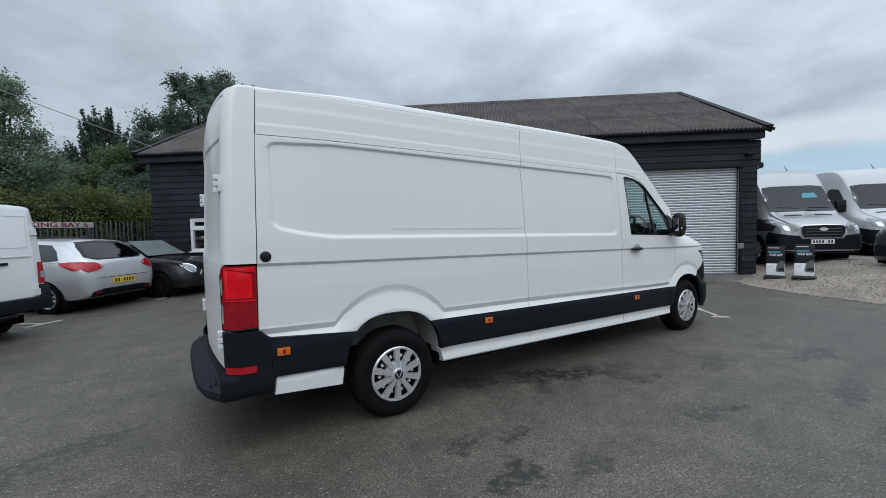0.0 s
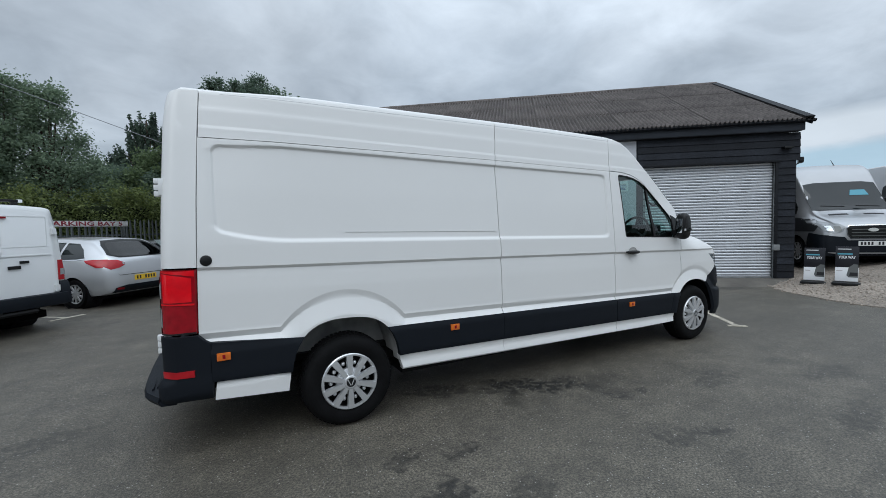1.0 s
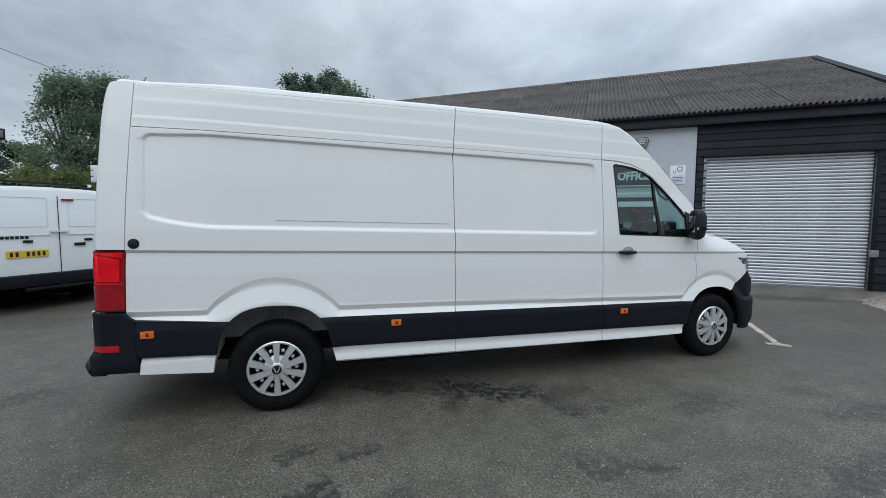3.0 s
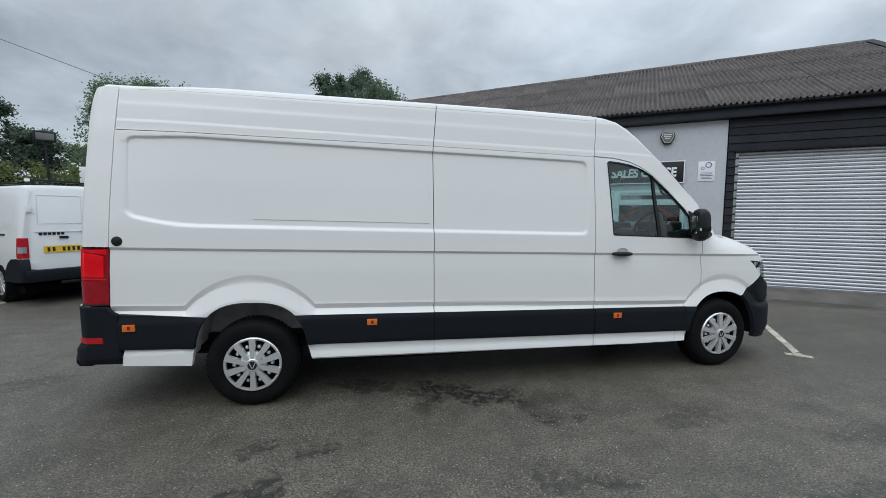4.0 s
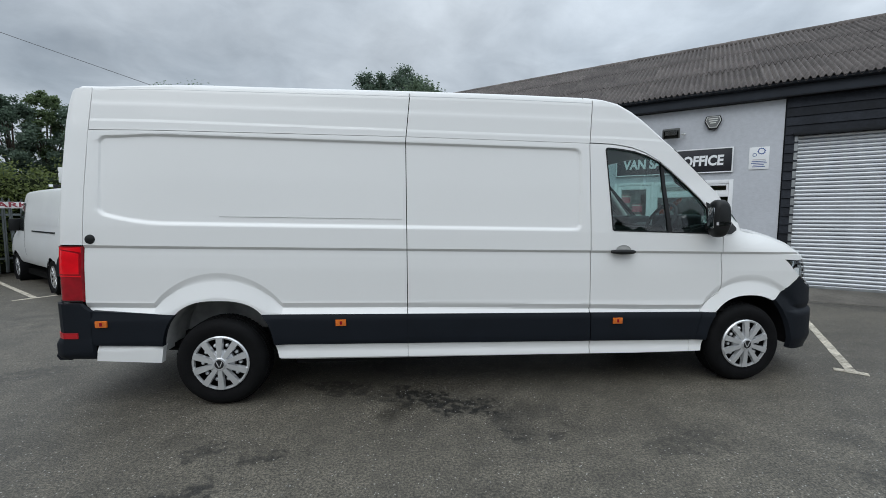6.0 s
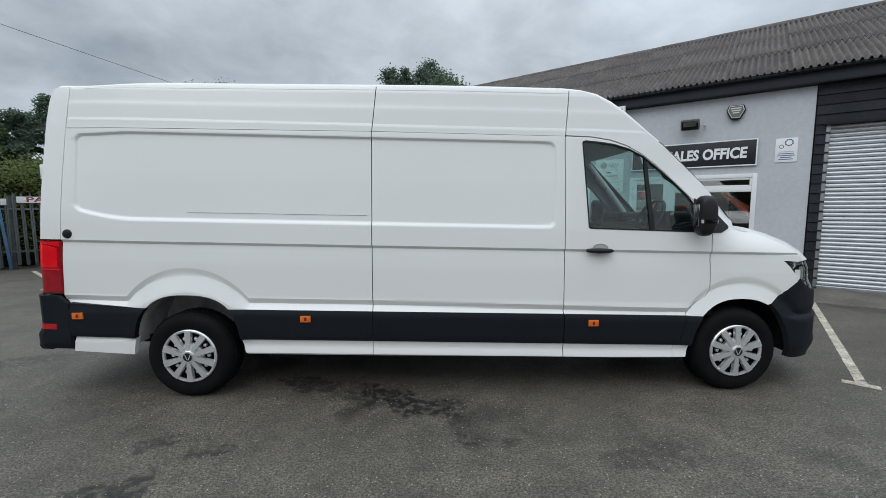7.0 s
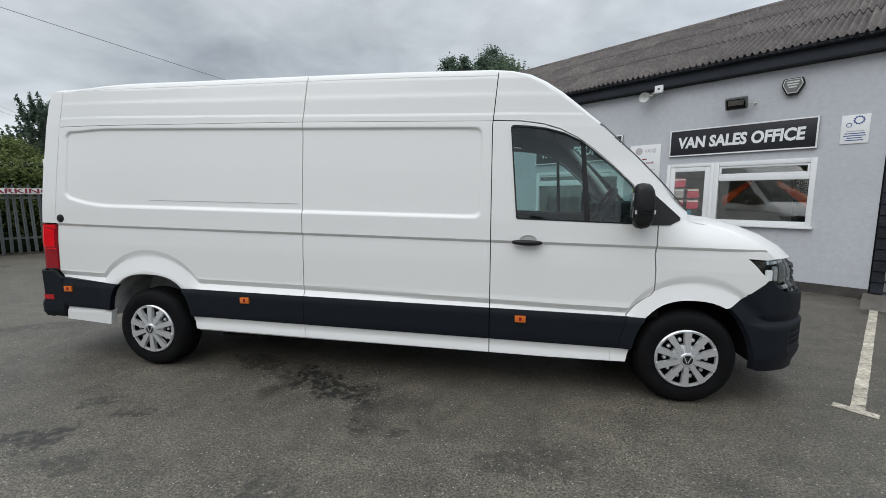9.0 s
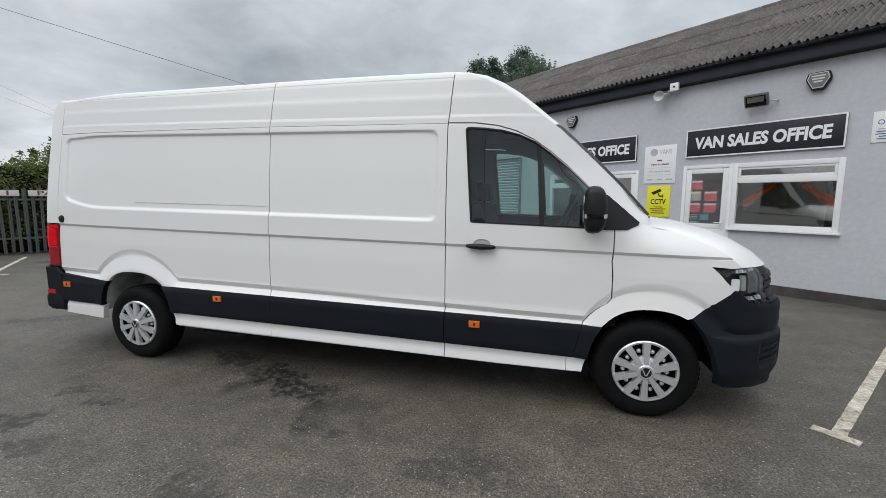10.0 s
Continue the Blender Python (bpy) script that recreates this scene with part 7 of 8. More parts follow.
def tree(label, x, y, height, spread, base, leaves, size, material, seed, clumps=34, category="tree", squash=0.85, group="trees behind the fence", puff=(0.09, 0.25)):
    """Broadleaf: tapered trunk, limbs, and a crown of many small leaf clumps with gaps."""
    r = random.Random(seed)
    t = thing("tree", label, category, group, (x, y, 0))
    bm = bmesh.new()
    top = height * 0.8
    tube(bm, [(0, 0, -0.1), (r.uniform(-.2, .2), r.uniform(-.2, .2), height * 0.3), (r.uniform(-.5, .5), r.uniform(-.5, .5), top)], [height * 0.022, height * 0.016, height * 0.004], 8)
    cs, rs = [], []
    clumps, leaves, size = int(clumps * 2.6), int(leaves * 2.1), size * 0.66
    for k in range(clumps):
        a = r.uniform(0, 2 * math.pi)
        h = base + (height - base) * (r.random() ** 0.85)
        u = (h - base) / max(0.1, height - base)
        env = spread * (0.35 + 0.75 * math.sin(math.pi * min(1, 0.18 + 0.78 * u))) * (1.0 if u < 0.75 else 0.75)
        q = env * (0.25 + 0.75 * math.sqrt(r.random()))
        c = (q * math.cos(a), q * math.sin(a), h)
        cs.append(c)
        rs.append(spread * r.uniform(*puff))
        if k % 5 == 0:
            z0 = base * 0.6 + (h - base * 0.6) * 0.45
            tube(bm, [(0, 0, z0), (c[0] * 0.5, c[1] * 0.5, (z0 + h) / 2 + 0.3), c], [height * 0.008, height * 0.005, height * 0.0015], 5)
    part("trunk", bm, BARK, t, smooth=50)
    leaf_cloud("crown", cs, rs, leaves, size, material, seed, squash=squash, parent=t)
    return t


def pine(label, x, y, height, spread, base, count, seed, group="pines", kind="pine_tree", crown="needles", material=NEEDLE, size=0.12):
    """Conifer: upright brushy shoots on spreading limbs."""
    r = random.Random(seed)
    t = thing(kind, label, "tree", group, (x, y, 0))
    bm = bmesh.new()
    tube(bm, [(0, 0, -0.1), (0.1, 0, height * 0.5), (0, 0.1, height * 0.95)], [0.24, 0.16, 0.03], 8)
    cs, rs = [], []
    for k in range(count):
        u = r.random() ** 0.8
        h = base + (height - base) * u * 0.86
        env = spread * math.sqrt(max(0.04, 1 - (u * 0.97) ** 2)) * r.uniform(0.75, 1.12)
        a, q = r.uniform(0, 2 * math.pi), env * math.sqrt(r.random())
        px, py = q * math.cos(a), q * math.sin(a)
        tube(bm, [(0, 0, h * 0.82), (px * 0.7, py * 0.7, h * 0.93), (px, py, h + 0.5)], [0.05, 0.03, 0.01], 4)
        lean = 0.10 * q / max(0.1, spread)
        for j in range(8):
            cs.append((px + lean * j * math.cos(a) * 0.8, py + lean * j * math.sin(a) * 0.8, h + 0.17 * j - 0.35))
            rs.append(0.21 * (1 - j / 10))
    part("trunk", bm, BARK, t, smooth=50)
    leaf_cloud(crown, cs, rs, count * 200, size, material, seed, squash=1.0, parent=t, up=0.8)
    return t


def polar(eye, heading, dist):
    a = radians(heading)
    return eye[0] + dist * math.sin(a), eye[1] + dist * math.cos(a)


# hedge behind the fence
cs, rs = [], []
rnd = random.Random(31)
for k in range(640):
    u = rnd.uniform(-5.5, 14.6)
    h = rnd.uniform(0.4, 2.55) + 0.03 * max(0, u)
    d = rnd.uniform(0.55, 0.8) if h < 2.2 else rnd.uniform(0.5, 2.0)
    cs.append(FENCE @ Vector((u, d, h)))
    rs.append(rnd.uniform(0.22, 0.42))
tagged(leaf_cloud("hedge", [tuple(c) for c in cs], rs, 120000, 0.040, LEAFHEDGE, 3), "clipped green hedge growing through the fence", "hedge", kind="stuff")
# filler box, its dark colour stands in for shade deep in the hedge
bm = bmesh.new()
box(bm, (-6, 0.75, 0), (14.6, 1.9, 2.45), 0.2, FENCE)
tagged(part("hedge_shade_core", bm, FOLIAGESHADE, None), "dark filler box painting the shade inside the hedge", "hedge", kind="stuff")
E0, E5, E9 = (-1.44, -2.92), (1.24, -3.39), (3.19, -3.15)
pine("tall bushy tree with upright leafy shoots behind the shed roof", 2.75, 26.0, 10.35, 2.5, 6.5, 150, 11, "trees behind the fence", "tree", "crown", LEAFAIRY, 0.085)
x, y = polar(E0, 2.6, 27)
tree("large dark broadleaf tree beside the shed", x, y, 10.0, 2.5, 2.0, 24000, 0.10, LEAFDARK, 12, 60)
x, y = polar(E0, 6.0, 31)
tree("large dark broadleaf tree beside the shed", x, y, 11.6, 2.6, 2.5, 20000, 0.10, LEAFDARK, 13, 50)
x, y = polar(E0, -5.9, 33)
pine("dark pine with upright brushy shoots", x, y, 9.4, 1.9, 3.2, 95, 14)
x, y = polar(E0, -8.8, 34)
pine("smaller dark pine with upright brushy shoots", x, y, 6.7, 1.2, 2.5, 40, 15)
for i, (hd, dist, h, sp) in enumerate(((-4.2, 26, 5.7, 2.4), (-8.5, 27, 4.9, 2.4), (-12.5, 28, 5.2, 2.6), (-1.0, 25, 6.2, 2.2))):
    x, y = polar(E0, hd, dist)
    tree("low dark green tree behind the hedge", x, y, h, sp, 0.8, 15000, 0.095, LEAFDARK if i % 2 else LEAF, 20 + i, 40)
for i, (hd, dist, h, sp) in enumerate(((-20.9, 19, 6.1, 1.15), (-23.6, 19.5, 6.3, 1.3), (-26.9, 19, 6.0, 1.2))):
    x, y = polar(E5, hd, dist)
    tree("tall leafy tree with open twiggy crown", x, y, h, sp, 1.0, 12500, 0.060, LEAFAIRY, 30 + i, 100, squash=0.95, puff=(0.14, 0.36))
for i, (hd, dist, h, sp) in enumerate(((-28.8, 31, 5.3, 1.6), (-32.3, 31, 5.7, 1.7), (-35.2, 32, 7.3, 1.9), (-37.4, 33, 8.4, 1.4), (-39.8, 32, 7.6, 1.9), (-42.6, 31, 6.3, 1.6), (-45.3, 31, 6.5, 2.0), (-48.3, 32, 6.8, 2.0))):
    x, y = polar(E5, hd, dist)
    tree("dense green tree behind the hedge", x, y, h, sp, 0.6, 12000, 0.105, LEAFDARK if i % 3 else LEAF, 40 + i, 40)
x, y = polar(E9, -52.0, 33)
pine("dark pine with layered branches", x, y, 6.9, 2.3, 3.0, 60, 50)
x, y = polar(E9, -55.0, 30)
tree("light green shrub tree behind the hedge", x, y, 4.4, 2.0, 0.5, 8000, 0.08, LEAFHEDGE, 51, 30)
for i, hd in enumerate((-58, -62, -66)):
    x, y = polar(E9, hd, 24)
    tree("thin sapling rising from the hedge", x, y, 3.6 + 0.3 * (i % 2), 0.8, 1.0, 900, 0.09, LEAFHEDGE, 53 + i, 14)

# an added unseen dark wall, opposite the shed, blocks low sky and darkens reflections
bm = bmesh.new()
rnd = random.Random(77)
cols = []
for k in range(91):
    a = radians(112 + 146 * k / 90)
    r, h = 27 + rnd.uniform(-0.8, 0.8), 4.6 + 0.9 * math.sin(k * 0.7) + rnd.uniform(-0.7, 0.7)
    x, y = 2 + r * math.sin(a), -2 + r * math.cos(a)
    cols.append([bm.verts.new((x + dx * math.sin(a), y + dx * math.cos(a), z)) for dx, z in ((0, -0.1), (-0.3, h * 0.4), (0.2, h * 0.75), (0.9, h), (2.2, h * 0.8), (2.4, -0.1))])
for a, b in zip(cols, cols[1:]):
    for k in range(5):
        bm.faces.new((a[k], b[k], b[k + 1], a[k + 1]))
tagged(part("reflection_blocker", bm, FOLIAGESHADE, smooth=60), "added dark wall with uneven top, out of view, dimming low sky and reflections", "backdrop", kind="structure")

# floodlight on a pole among the trees
p = Vector((-7.28, 9.97, 0))
s = thing("floodlight_pole", "grey floodlight on a thin pole behind the hedge", "lamp", at=tuple(p))
bm = bmesh.new()
tube(bm, [(0.16, -0.1, 0), (0, 0, 3.6)], 0.03)
part("pole", bm, DARKTRIM, s, smooth=50)
hd = boxpart("lamp_head", (-0.22, -0.09, 3.46), (0.22, 0.09, 3.73), DARKTRIM, s, 0.02, m=pose(0, 0, 0, 0, 0, 32))
boxpart("lamp_glass", (-0.18, -0.10, 3.50), (0.18, -0.0915, 3.68), GREYMETAL, hd, 0.003, m=pose(0, 0, 0, 0, 0, 32))

# overhead cable, sagging a little
p0, p1 = Vector((0.57, 13.0, 3.35)), Vector((-32.4, -2.75, 13.55))
bm = bmesh.new()
tube(bm, [p0.lerp(p1, k / 24) - Vector((0, 0, 0.12 * 4 * (k / 24) * (1 - k / 24))) for k in range(25)], 0.009, 6)
tagged(part("overhead_cable", bm, CABLE, None, smooth=60), "thin weathered overhead cable from the shed to the trees", "cable")

for z0, z1 in ((10.1, 7.45), (9.1, 7.1)):
    p0, p1 = Vector((-34.5, 17.4, z0)), Vector((-30.0, 19.9, z1))
    d = p1 - p0
    a, b = p0 - d * 3, p1 + d * 2.5
    bm = bmesh.new()
    tube(bm, [a.lerp(b, k / 20) for k in range(21)], 0.008, 5)
    tagged(part("power_line", bm, CABLE, None, smooth=60), "thin dark power line running far behind the trees", "cable", "power lines")

# ---- parked vehicles ----
def catmull(pts, x):
    """Smooth interpolation of rows (x, a, b, ...) at x."""
    i = max(0, min(len(pts) - 2, sum(1 for p in pts if p[0] <= x) - 1))
    p0, p1, p2, p3 = pts[max(0, i - 1)], pts[i], pts[i + 1], pts[min(len(pts) - 1, i + 2)]
    t = (x - p1[0]) / (p2[0] - p1[0])
    out = []
    for k in range(1, len(p1)):
        h = p2[0] - p1[0]
        m1 = 0.0 if p2[0] == p0[0] else (p2[k] - p0[k]) / (p2[0] - p0[0]) * h
        m2 = 0.0 if p3[0] == p1[0] else (p3[k] - p1[k]) / (p3[0] - p1[0]) * h
        out.append((2 * t ** 3 - 3 * t * t + 1) * p1[k] + (t ** 3 - 2 * t * t + t) * m1 + (-2 * t ** 3 + 3 * t * t) * p2[k] + (t ** 3 - t * t) * m2)
    return out


def shell(stations, step=0.045, linear=False):
    """Half-section rows (x, sill z, belt z, roof z, sill w, belt w, roof w) lofted into a closed body; both sides."""
    bm = bmesh.new()
    x0, x1 = stations[0][0], stations[-1][0]
    n = int((x1 - x0) / step)
    rows = []
    for i in range(n + 1):
        x = x0 + (x1 - x0) * i / n
        zs, zb, zr, ws, wb, wr = catmull(stations, min(x, x1 - 1e-6))
        zb = min(zb, zr - 0.02)
        half = [(0.0, zs), (ws * 0.8, zs), (ws * 0.965, zs + 0.02), (ws, zs + 0.07)]
        for k in range(1, 7):
            t = k / 6
            z = zs + 0.07 + (zb - zs - 0.07) * t
            w = ws + (wb - ws) * t + 0.03 * math.sin(math.pi * t)
            half.append((w, z))
        for k in range(1, 6):
            t = k / 6
            half.append((wb + (wr - wb) * t + 0.02 * math.sin(math.pi * t), zb + (zr - 0.05 - zb) * t))
        for k in range(0, 5):
            a = math.pi / 2 * k / 4
            half.append((wr - 0.10 + 0.10 * math.cos(a), zr - 0.05 + 0.05 * math.sin(a)))
        half += [(max(0, wr - 0.1) * 0.6, zr + 0.018), (0.0, zr + 0.025)]
        rows.append([bm.verts.new((x, w, z)) for w, z in half] + [bm.verts.new((x, -w, z)) for w, z in half[-2:0:-1]])
    m = len(rows[0])
    for a, b in zip(rows, rows[1:]):
        for k in range(m):
            bm.faces.new((a[k], a[(k + 1) % m], b[(k + 1) % m], b[k]))
    bm.faces.new(rows[0][::-1]), bm.faces.new(rows[-1])
    bmesh.ops.triangulate(bm, faces=[f for f in bm.faces if len(f.verts) > 4])
    return bm


def open_arches(bm, arches):
    """Cuts the wheel openings, with round clean edges."""
    kill = []
    for f in bm.faces:
        c = f.calc_center_median()
        if abs(c.y) > 0.35 and any(math.hypot(c.x - ax, c.z - az) < ar for ax, az, ar in arches):
            kill.append(f)
    bmesh.ops.delete(bm, geom=kill, context="FACES")
    for e in [e for e in bm.edges if len(e.link_faces) == 1]:
        for v in e.verts:
            for ax, az, ar in arches:
                d = math.hypot(v.co.x - ax, v.co.z - az)
                if abs(v.co.y) > 0.35 and 0.6 * ar < d < 1.35 * ar:
                    v.co.x, v.co.z = ax + (v.co.x - ax) * ar / d, az + (v.co.z - az) * ar / d


def stick(tree_, outline, view, sign, material, parent, name, off=0.006, label="", d=0.05, rim=0.012):
    """A panel laid onto a body, seen from its side (x, z), its end (y, z) or above (x, y)."""
    bm = bmesh.new()
    u0, u1 = min(p[0] for p in outline), max(p[0] for p in outline)
    v0, v1 = min(p[1] for p in outline), max(p[1] for p in outline)
    cell(bm, outline, (), steps(u0, u1, d), steps(v0, v1, d))
    drop = []
    for v in bm.verts:
        u, w = v.co.x, v.co.z
        o, r = {"side": (Vector((u, sign * 6, w)), Vector((0, -sign, 0))), "end": (Vector((sign * 12, u, w)), Vector((-sign, 0, 0))), "top": (Vector((u, w, 6)), Vector((0, 0, -1)))}[view]
        hit = tree_.ray_cast(o, r)[0]
        if hit is None:
            drop.append(v)
        else:
            v.co = hit - r * off
    bmesh.ops.delete(bm, geom=drop, context="VERTS")
    if not bm.faces:
        bm.free()
        return None
    if rim:
        r = bmesh.ops.extrude_edge_only(bm, edges=[e for e in bm.edges if len(e.link_faces) == 1])
        back = {"side": Vector((0, -sign, 0)), "end": Vector((-sign, 0, 0)), "top": Vector((0, 0, -1))}[view] * rim
        for g in r["geom"]:
            if isinstance(g, bmesh.types.BMVert):
                g.co += back
    return part(name, bm, material, parent, label, 50)


def car_wheel(parent, x, y, r, side, spokes=10, rim_mat=TRIM_SILVER, rimr=0.66, width=0.2):
    w = new("wheel")
    w.parent = parent
    w.location = (x, y, r - 0.008)
    s = Matrix.Diagonal((1, side, 1, 1))
    bm = bmesh.new()
    pr = [(rimr * r, width - 0.03), (rimr * r + 0.01, width), (0.9 * r, width + 0.005), (0.97 * r, width - 0.02), (r, width - 0.06), (r, 0.06), (0.97 * r, 0.02), (rimr * r, 0.0)]
    lathe(bm, pr, 40, s)
    part("tyre", bm, RUBBER, w, smooth=35)
    bm = bmesh.new()
    lathe(bm, [(rimr * r, width - 0.02), (rimr * r - 0.012, width - 0.012), (rimr * r - 0.02, width - 0.03), (rimr * r - 0.03, width - 0.10), (0.0, width - 0.10)], 40, s)
    part("barrel", bm, STEEL, w, smooth=35)
    bm = bmesh.new()
    for k in range(spokes):
        a = 2 * math.pi * (k + 0.5) / spokes
        box(bm, (0.03, width - 0.035, -0.022 * 10 / spokes), (rimr * r - 0.012, width - 0.012, 0.022 * 10 / spokes), 0.005, s @ Matrix.Rotation(a, 4, "Y"), 1)
    lathe(bm, [(0.0, width - 0.006), (0.05, width - 0.01), (0.055, width - 0.04)], 20, s)
    lathe(bm, [(rimr * r - 0.004, width - 0.012), (rimr * r - 0.004, width - 0.004), (rimr * r - 0.026, width - 0.012)], 40, s)
    part("rim", bm, rim_mat, w, smooth=35)
    return w


def vehicle(name, label, category, at, heading, stations, paint, arches, wheel_r, track, group="parked vehicles", spokes=10, rim_mat=TRIM_SILVER, width=0.2):
    car = thing(name, label, category, group, at, heading)
    bm = shell(stations)
    bvh = BVHTree.FromBMesh(bm)
    open_arches(bm, [(x, wheel_r, a) for x, a in arches])
    part("body", bm, paint, car, smooth=38)
    for x, a in arches:
        for s in (1, -1):
            bm = bmesh.new()
            lathe(bm, [(a + 0.012, 0.0), (a + 0.012, 0.34), (0.0, 0.34)], 32, Matrix.Translation((x, s * (track + 0.02), wheel_r)) @ Matrix.Diagonal((1, -s, 1, 1)))
            part("arch_liner", bm, LINER, car, smooth=50)
    # plain box whose black colour stands in for shade beneath the car
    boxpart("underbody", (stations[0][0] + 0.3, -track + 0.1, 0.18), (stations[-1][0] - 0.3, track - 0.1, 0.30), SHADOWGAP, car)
    for x, a in arches:
        for s in (1, -1):
            car_wheel(car, x, s * (track - width + 0.01), wheel_r, s, spokes, rim_mat, width=width)
    return car, bvh


def plate(car, bvh, view_sign, y0, z0, material, w=0.52, h=0.11, name="number_plate"):
    p = stick(bvh, [(y0 - w / 2, z0 - h / 2), (y0 + w / 2, z0 - h / 2), (y0 + w / 2, z0 + h / 2), (y0 - w / 2, z0 + h / 2)], "end", view_sign, material, car, name, 0.014, d=0.2)
    for k in range(7):
        if k == 4:
            continue
        c = y0 - 0.2 + 0.4 * k / 6
        stick(bvh, [(c - 0.018, z0 - 0.035), (c + 0.018, z0 - 0.035), (c + 0.018, z0 + 0.035), (c - 0.018, z0 + 0.035)], "end", view_sign, INK, p, "plate_bar", 0.017, d=0.2, rim=0.003)


def corner_lens(tree_, s, z0, z1, a0, a1, material, parent, name, off, label=""):
    """A lamp glass wrapped round a rear corner of a van body."""
    bm = bmesh.new()
    rows = []
    for i in range(7):
        z = z0 + (z1 - z0) * i / 6
        row = []
        for k in range(13):
            a = radians(a0 + (a1 - a0) * k / 12)
            d = Vector((-math.sin(a), s * math.cos(a), 0))
            c = Vector((0.09, s * 0.86, z))
            hit = tree_.ray_cast(c + d * 3, -d)[0]
            row.append(bm.verts.new(hit + d * off))
        rows.append(row)
    for a, b in zip(rows, rows[1:]):
        for k in range(12):
            bm.faces.new((a[k], a[k + 1], b[k + 1], b[k]))
    r = bmesh.ops.extrude_edge_only(bm, edges=[e for e in bm.edges if len(e.link_faces) == 1])
    for g in r["geom"]:
        if isinstance(g, bmesh.types.BMVert):
            g.co += (Vector((0.09, s * 0.86, g.co.z)) - g.co).normalized() * 0.02
    return part(name, bm, material, parent, label, 50)


# older white low-roof van, seen from its tail and offside
ST = [(0.0, 0.44, 1.08, 1.92, 0.90, 0.93, 0.80), (0.05, 0.43, 1.10, 1.98, 0.935, 0.965, 0.845), (0.35, 0.43, 1.10, 2.00, 0.95, 0.985, 0.865), (2.6, 0.43, 1.10, 2.005, 0.955, 0.985, 0.87), (3.25, 0.43, 1.10, 1.97, 0.955, 0.98, 0.84),
      (3.55, 0.43, 1.09, 1.82, 0.955, 0.97, 0.80), (4.0, 0.42, 1.06, 1.40, 0.95, 0.95, 0.76), (4.25, 0.40, 1.0, 1.20, 0.94, 0.93, 0.74), (4.6, 0.36, 0.92, 1.06, 0.90, 0.88, 0.68), (4.80, 0.34, 0.80, 0.95, 0.78, 0.76, 0.55), (4.86, 0.36, 0.66, 0.78, 0.62, 0.60, 0.42)]
old_van, bvh = vehicle("white_van", "older white low-roof panel van with roof bars and black bumper", "van", (-3.81, 5.236, 0), 139.5, ST, WHITE_OLD, [(0.98, 0.36), (3.92, 0.36)], 0.33, 0.96)
for s in (1, -1):
    tl = corner_lens(bvh, s, 0.80, 1.13, 4, 86, TAILRED, old_van, "tail_lamp", 0.012, "red and clear wraparound rear lamp")
    corner_lens(bvh, s, 0.885, 0.985, 18, 72, CLEARLENS, tl, "clear_lens", 0.019)
    stick(bvh, [(s * 0.10, 0.52), (s * 0.12, 0.50), (s * 0.85, 0.50), (s * 0.85, 0.53), (s * 0.10, 0.55)], "end", -1, WHITE_OLD, old_van, "lower_crease", 0.014)
    stick(bvh, [(s * 0.12, 1.22), (s * 0.78, 1.22), (s * 0.78, 1.235), (s * 0.12, 1.235)], "end", -1, WHITE_OLD, old_van, "door_crease", 0.012)
    for a, b, c, d in ((0.14, 1.36, 0.74, 1.368), (0.16, 1.83, 0.72, 1.838), (0.14, 1.37, 0.148, 1.83), (0.732, 1.37, 0.74, 1.83)):
        stick(bvh, [(s * a, b), (s * c, b), (s * c, d), (s * a, d)], "end", -1, WHITE_OLD, old_van, "panel_crease", 0.004, rim=0.006)
    stick(bvh, [(s * 0.35, 1.11), (s * 0.47, 1.11), (s * 0.47, 1.15), (s * 0.35, 1.15)], "end", -1, DARKTRIM, old_van, "door_lock", 0.02)
    for z in (0.62, 1.55):
        stick(bvh, [(s * 0.80, z), (s * 0.875, z), (s * 0.875, z + 0.1), (s * 0.80, z + 0.1)], "end", -1, WHITE_OLD, old_van, "hinge", 0.03, rim=0.03)
    stick(bvh, [(0.55, 1.16), (2.2, 1.16), (2.2, 1.185), (0.55, 1.185)], "side", s, DARKTRIM, old_van, "slide_rail", 0.012)
    stick(bvh, [(0.35, 1.70), (0.37, 1.30), (2.55, 1.30), (2.55, 1.72)], "side", s, WHITE_OLD, old_van, "pressed_side", 0.003, rim=0.006)
    stick(bvh, [(3.42, 1.16), (3.42, 1.72), (3.02, 1.76), (2.92, 1.72), (2.92, 1.16)], "side", s, GLASSDARK, old_van, "cab_glass", 0.008)
    stick(bvh, [(2.84, 0.6), (2.855, 0.6), (2.855, 1.82), (2.84, 1.82)], "side", s, SHADOWGAP, old_van, "door_gap", 0.004, rim=0)
    mm = boxpart("door_mirror", (3.40, s * 1.0 - 0.10, 1.15), (3.52, s * 1.0 + 0.12, 1.42), DARKTRIM, old_van, 0.03)
stick(bvh, [(-0.006, 0.5), (0.006, 0.5), (0.006, 1.88), (-0.006, 1.88)], "end", -1, SHADOWGAP, old_van, "door_gap", 0.012, rim=0)
stick(bvh, [(-0.13, 1.27), (0.12, 1.27), (0.12, 1.30), (-0.13, 1.30)], "end", -1, WHITE_OLD, old_van, "door_pull", 0.04, rim=0.03)
stick(bvh, [(-0.22, 1.80), (-0.05, 1.80), (-0.05, 1.83), (-0.22, 1.83)], "end", -1, DARKRED, old_van, "brake_light", 0.02)
stick(bvh, [(-0.36, 1.03), (-0.20, 1.03), (-0.20, 1.08), (-0.36, 1.08)], "end", -1, DARKTRIM, old_van, "rear_handle", 0.02)
plate(old_van, bvh, -1, 0.42, 0.93, YELLOWPLATE)
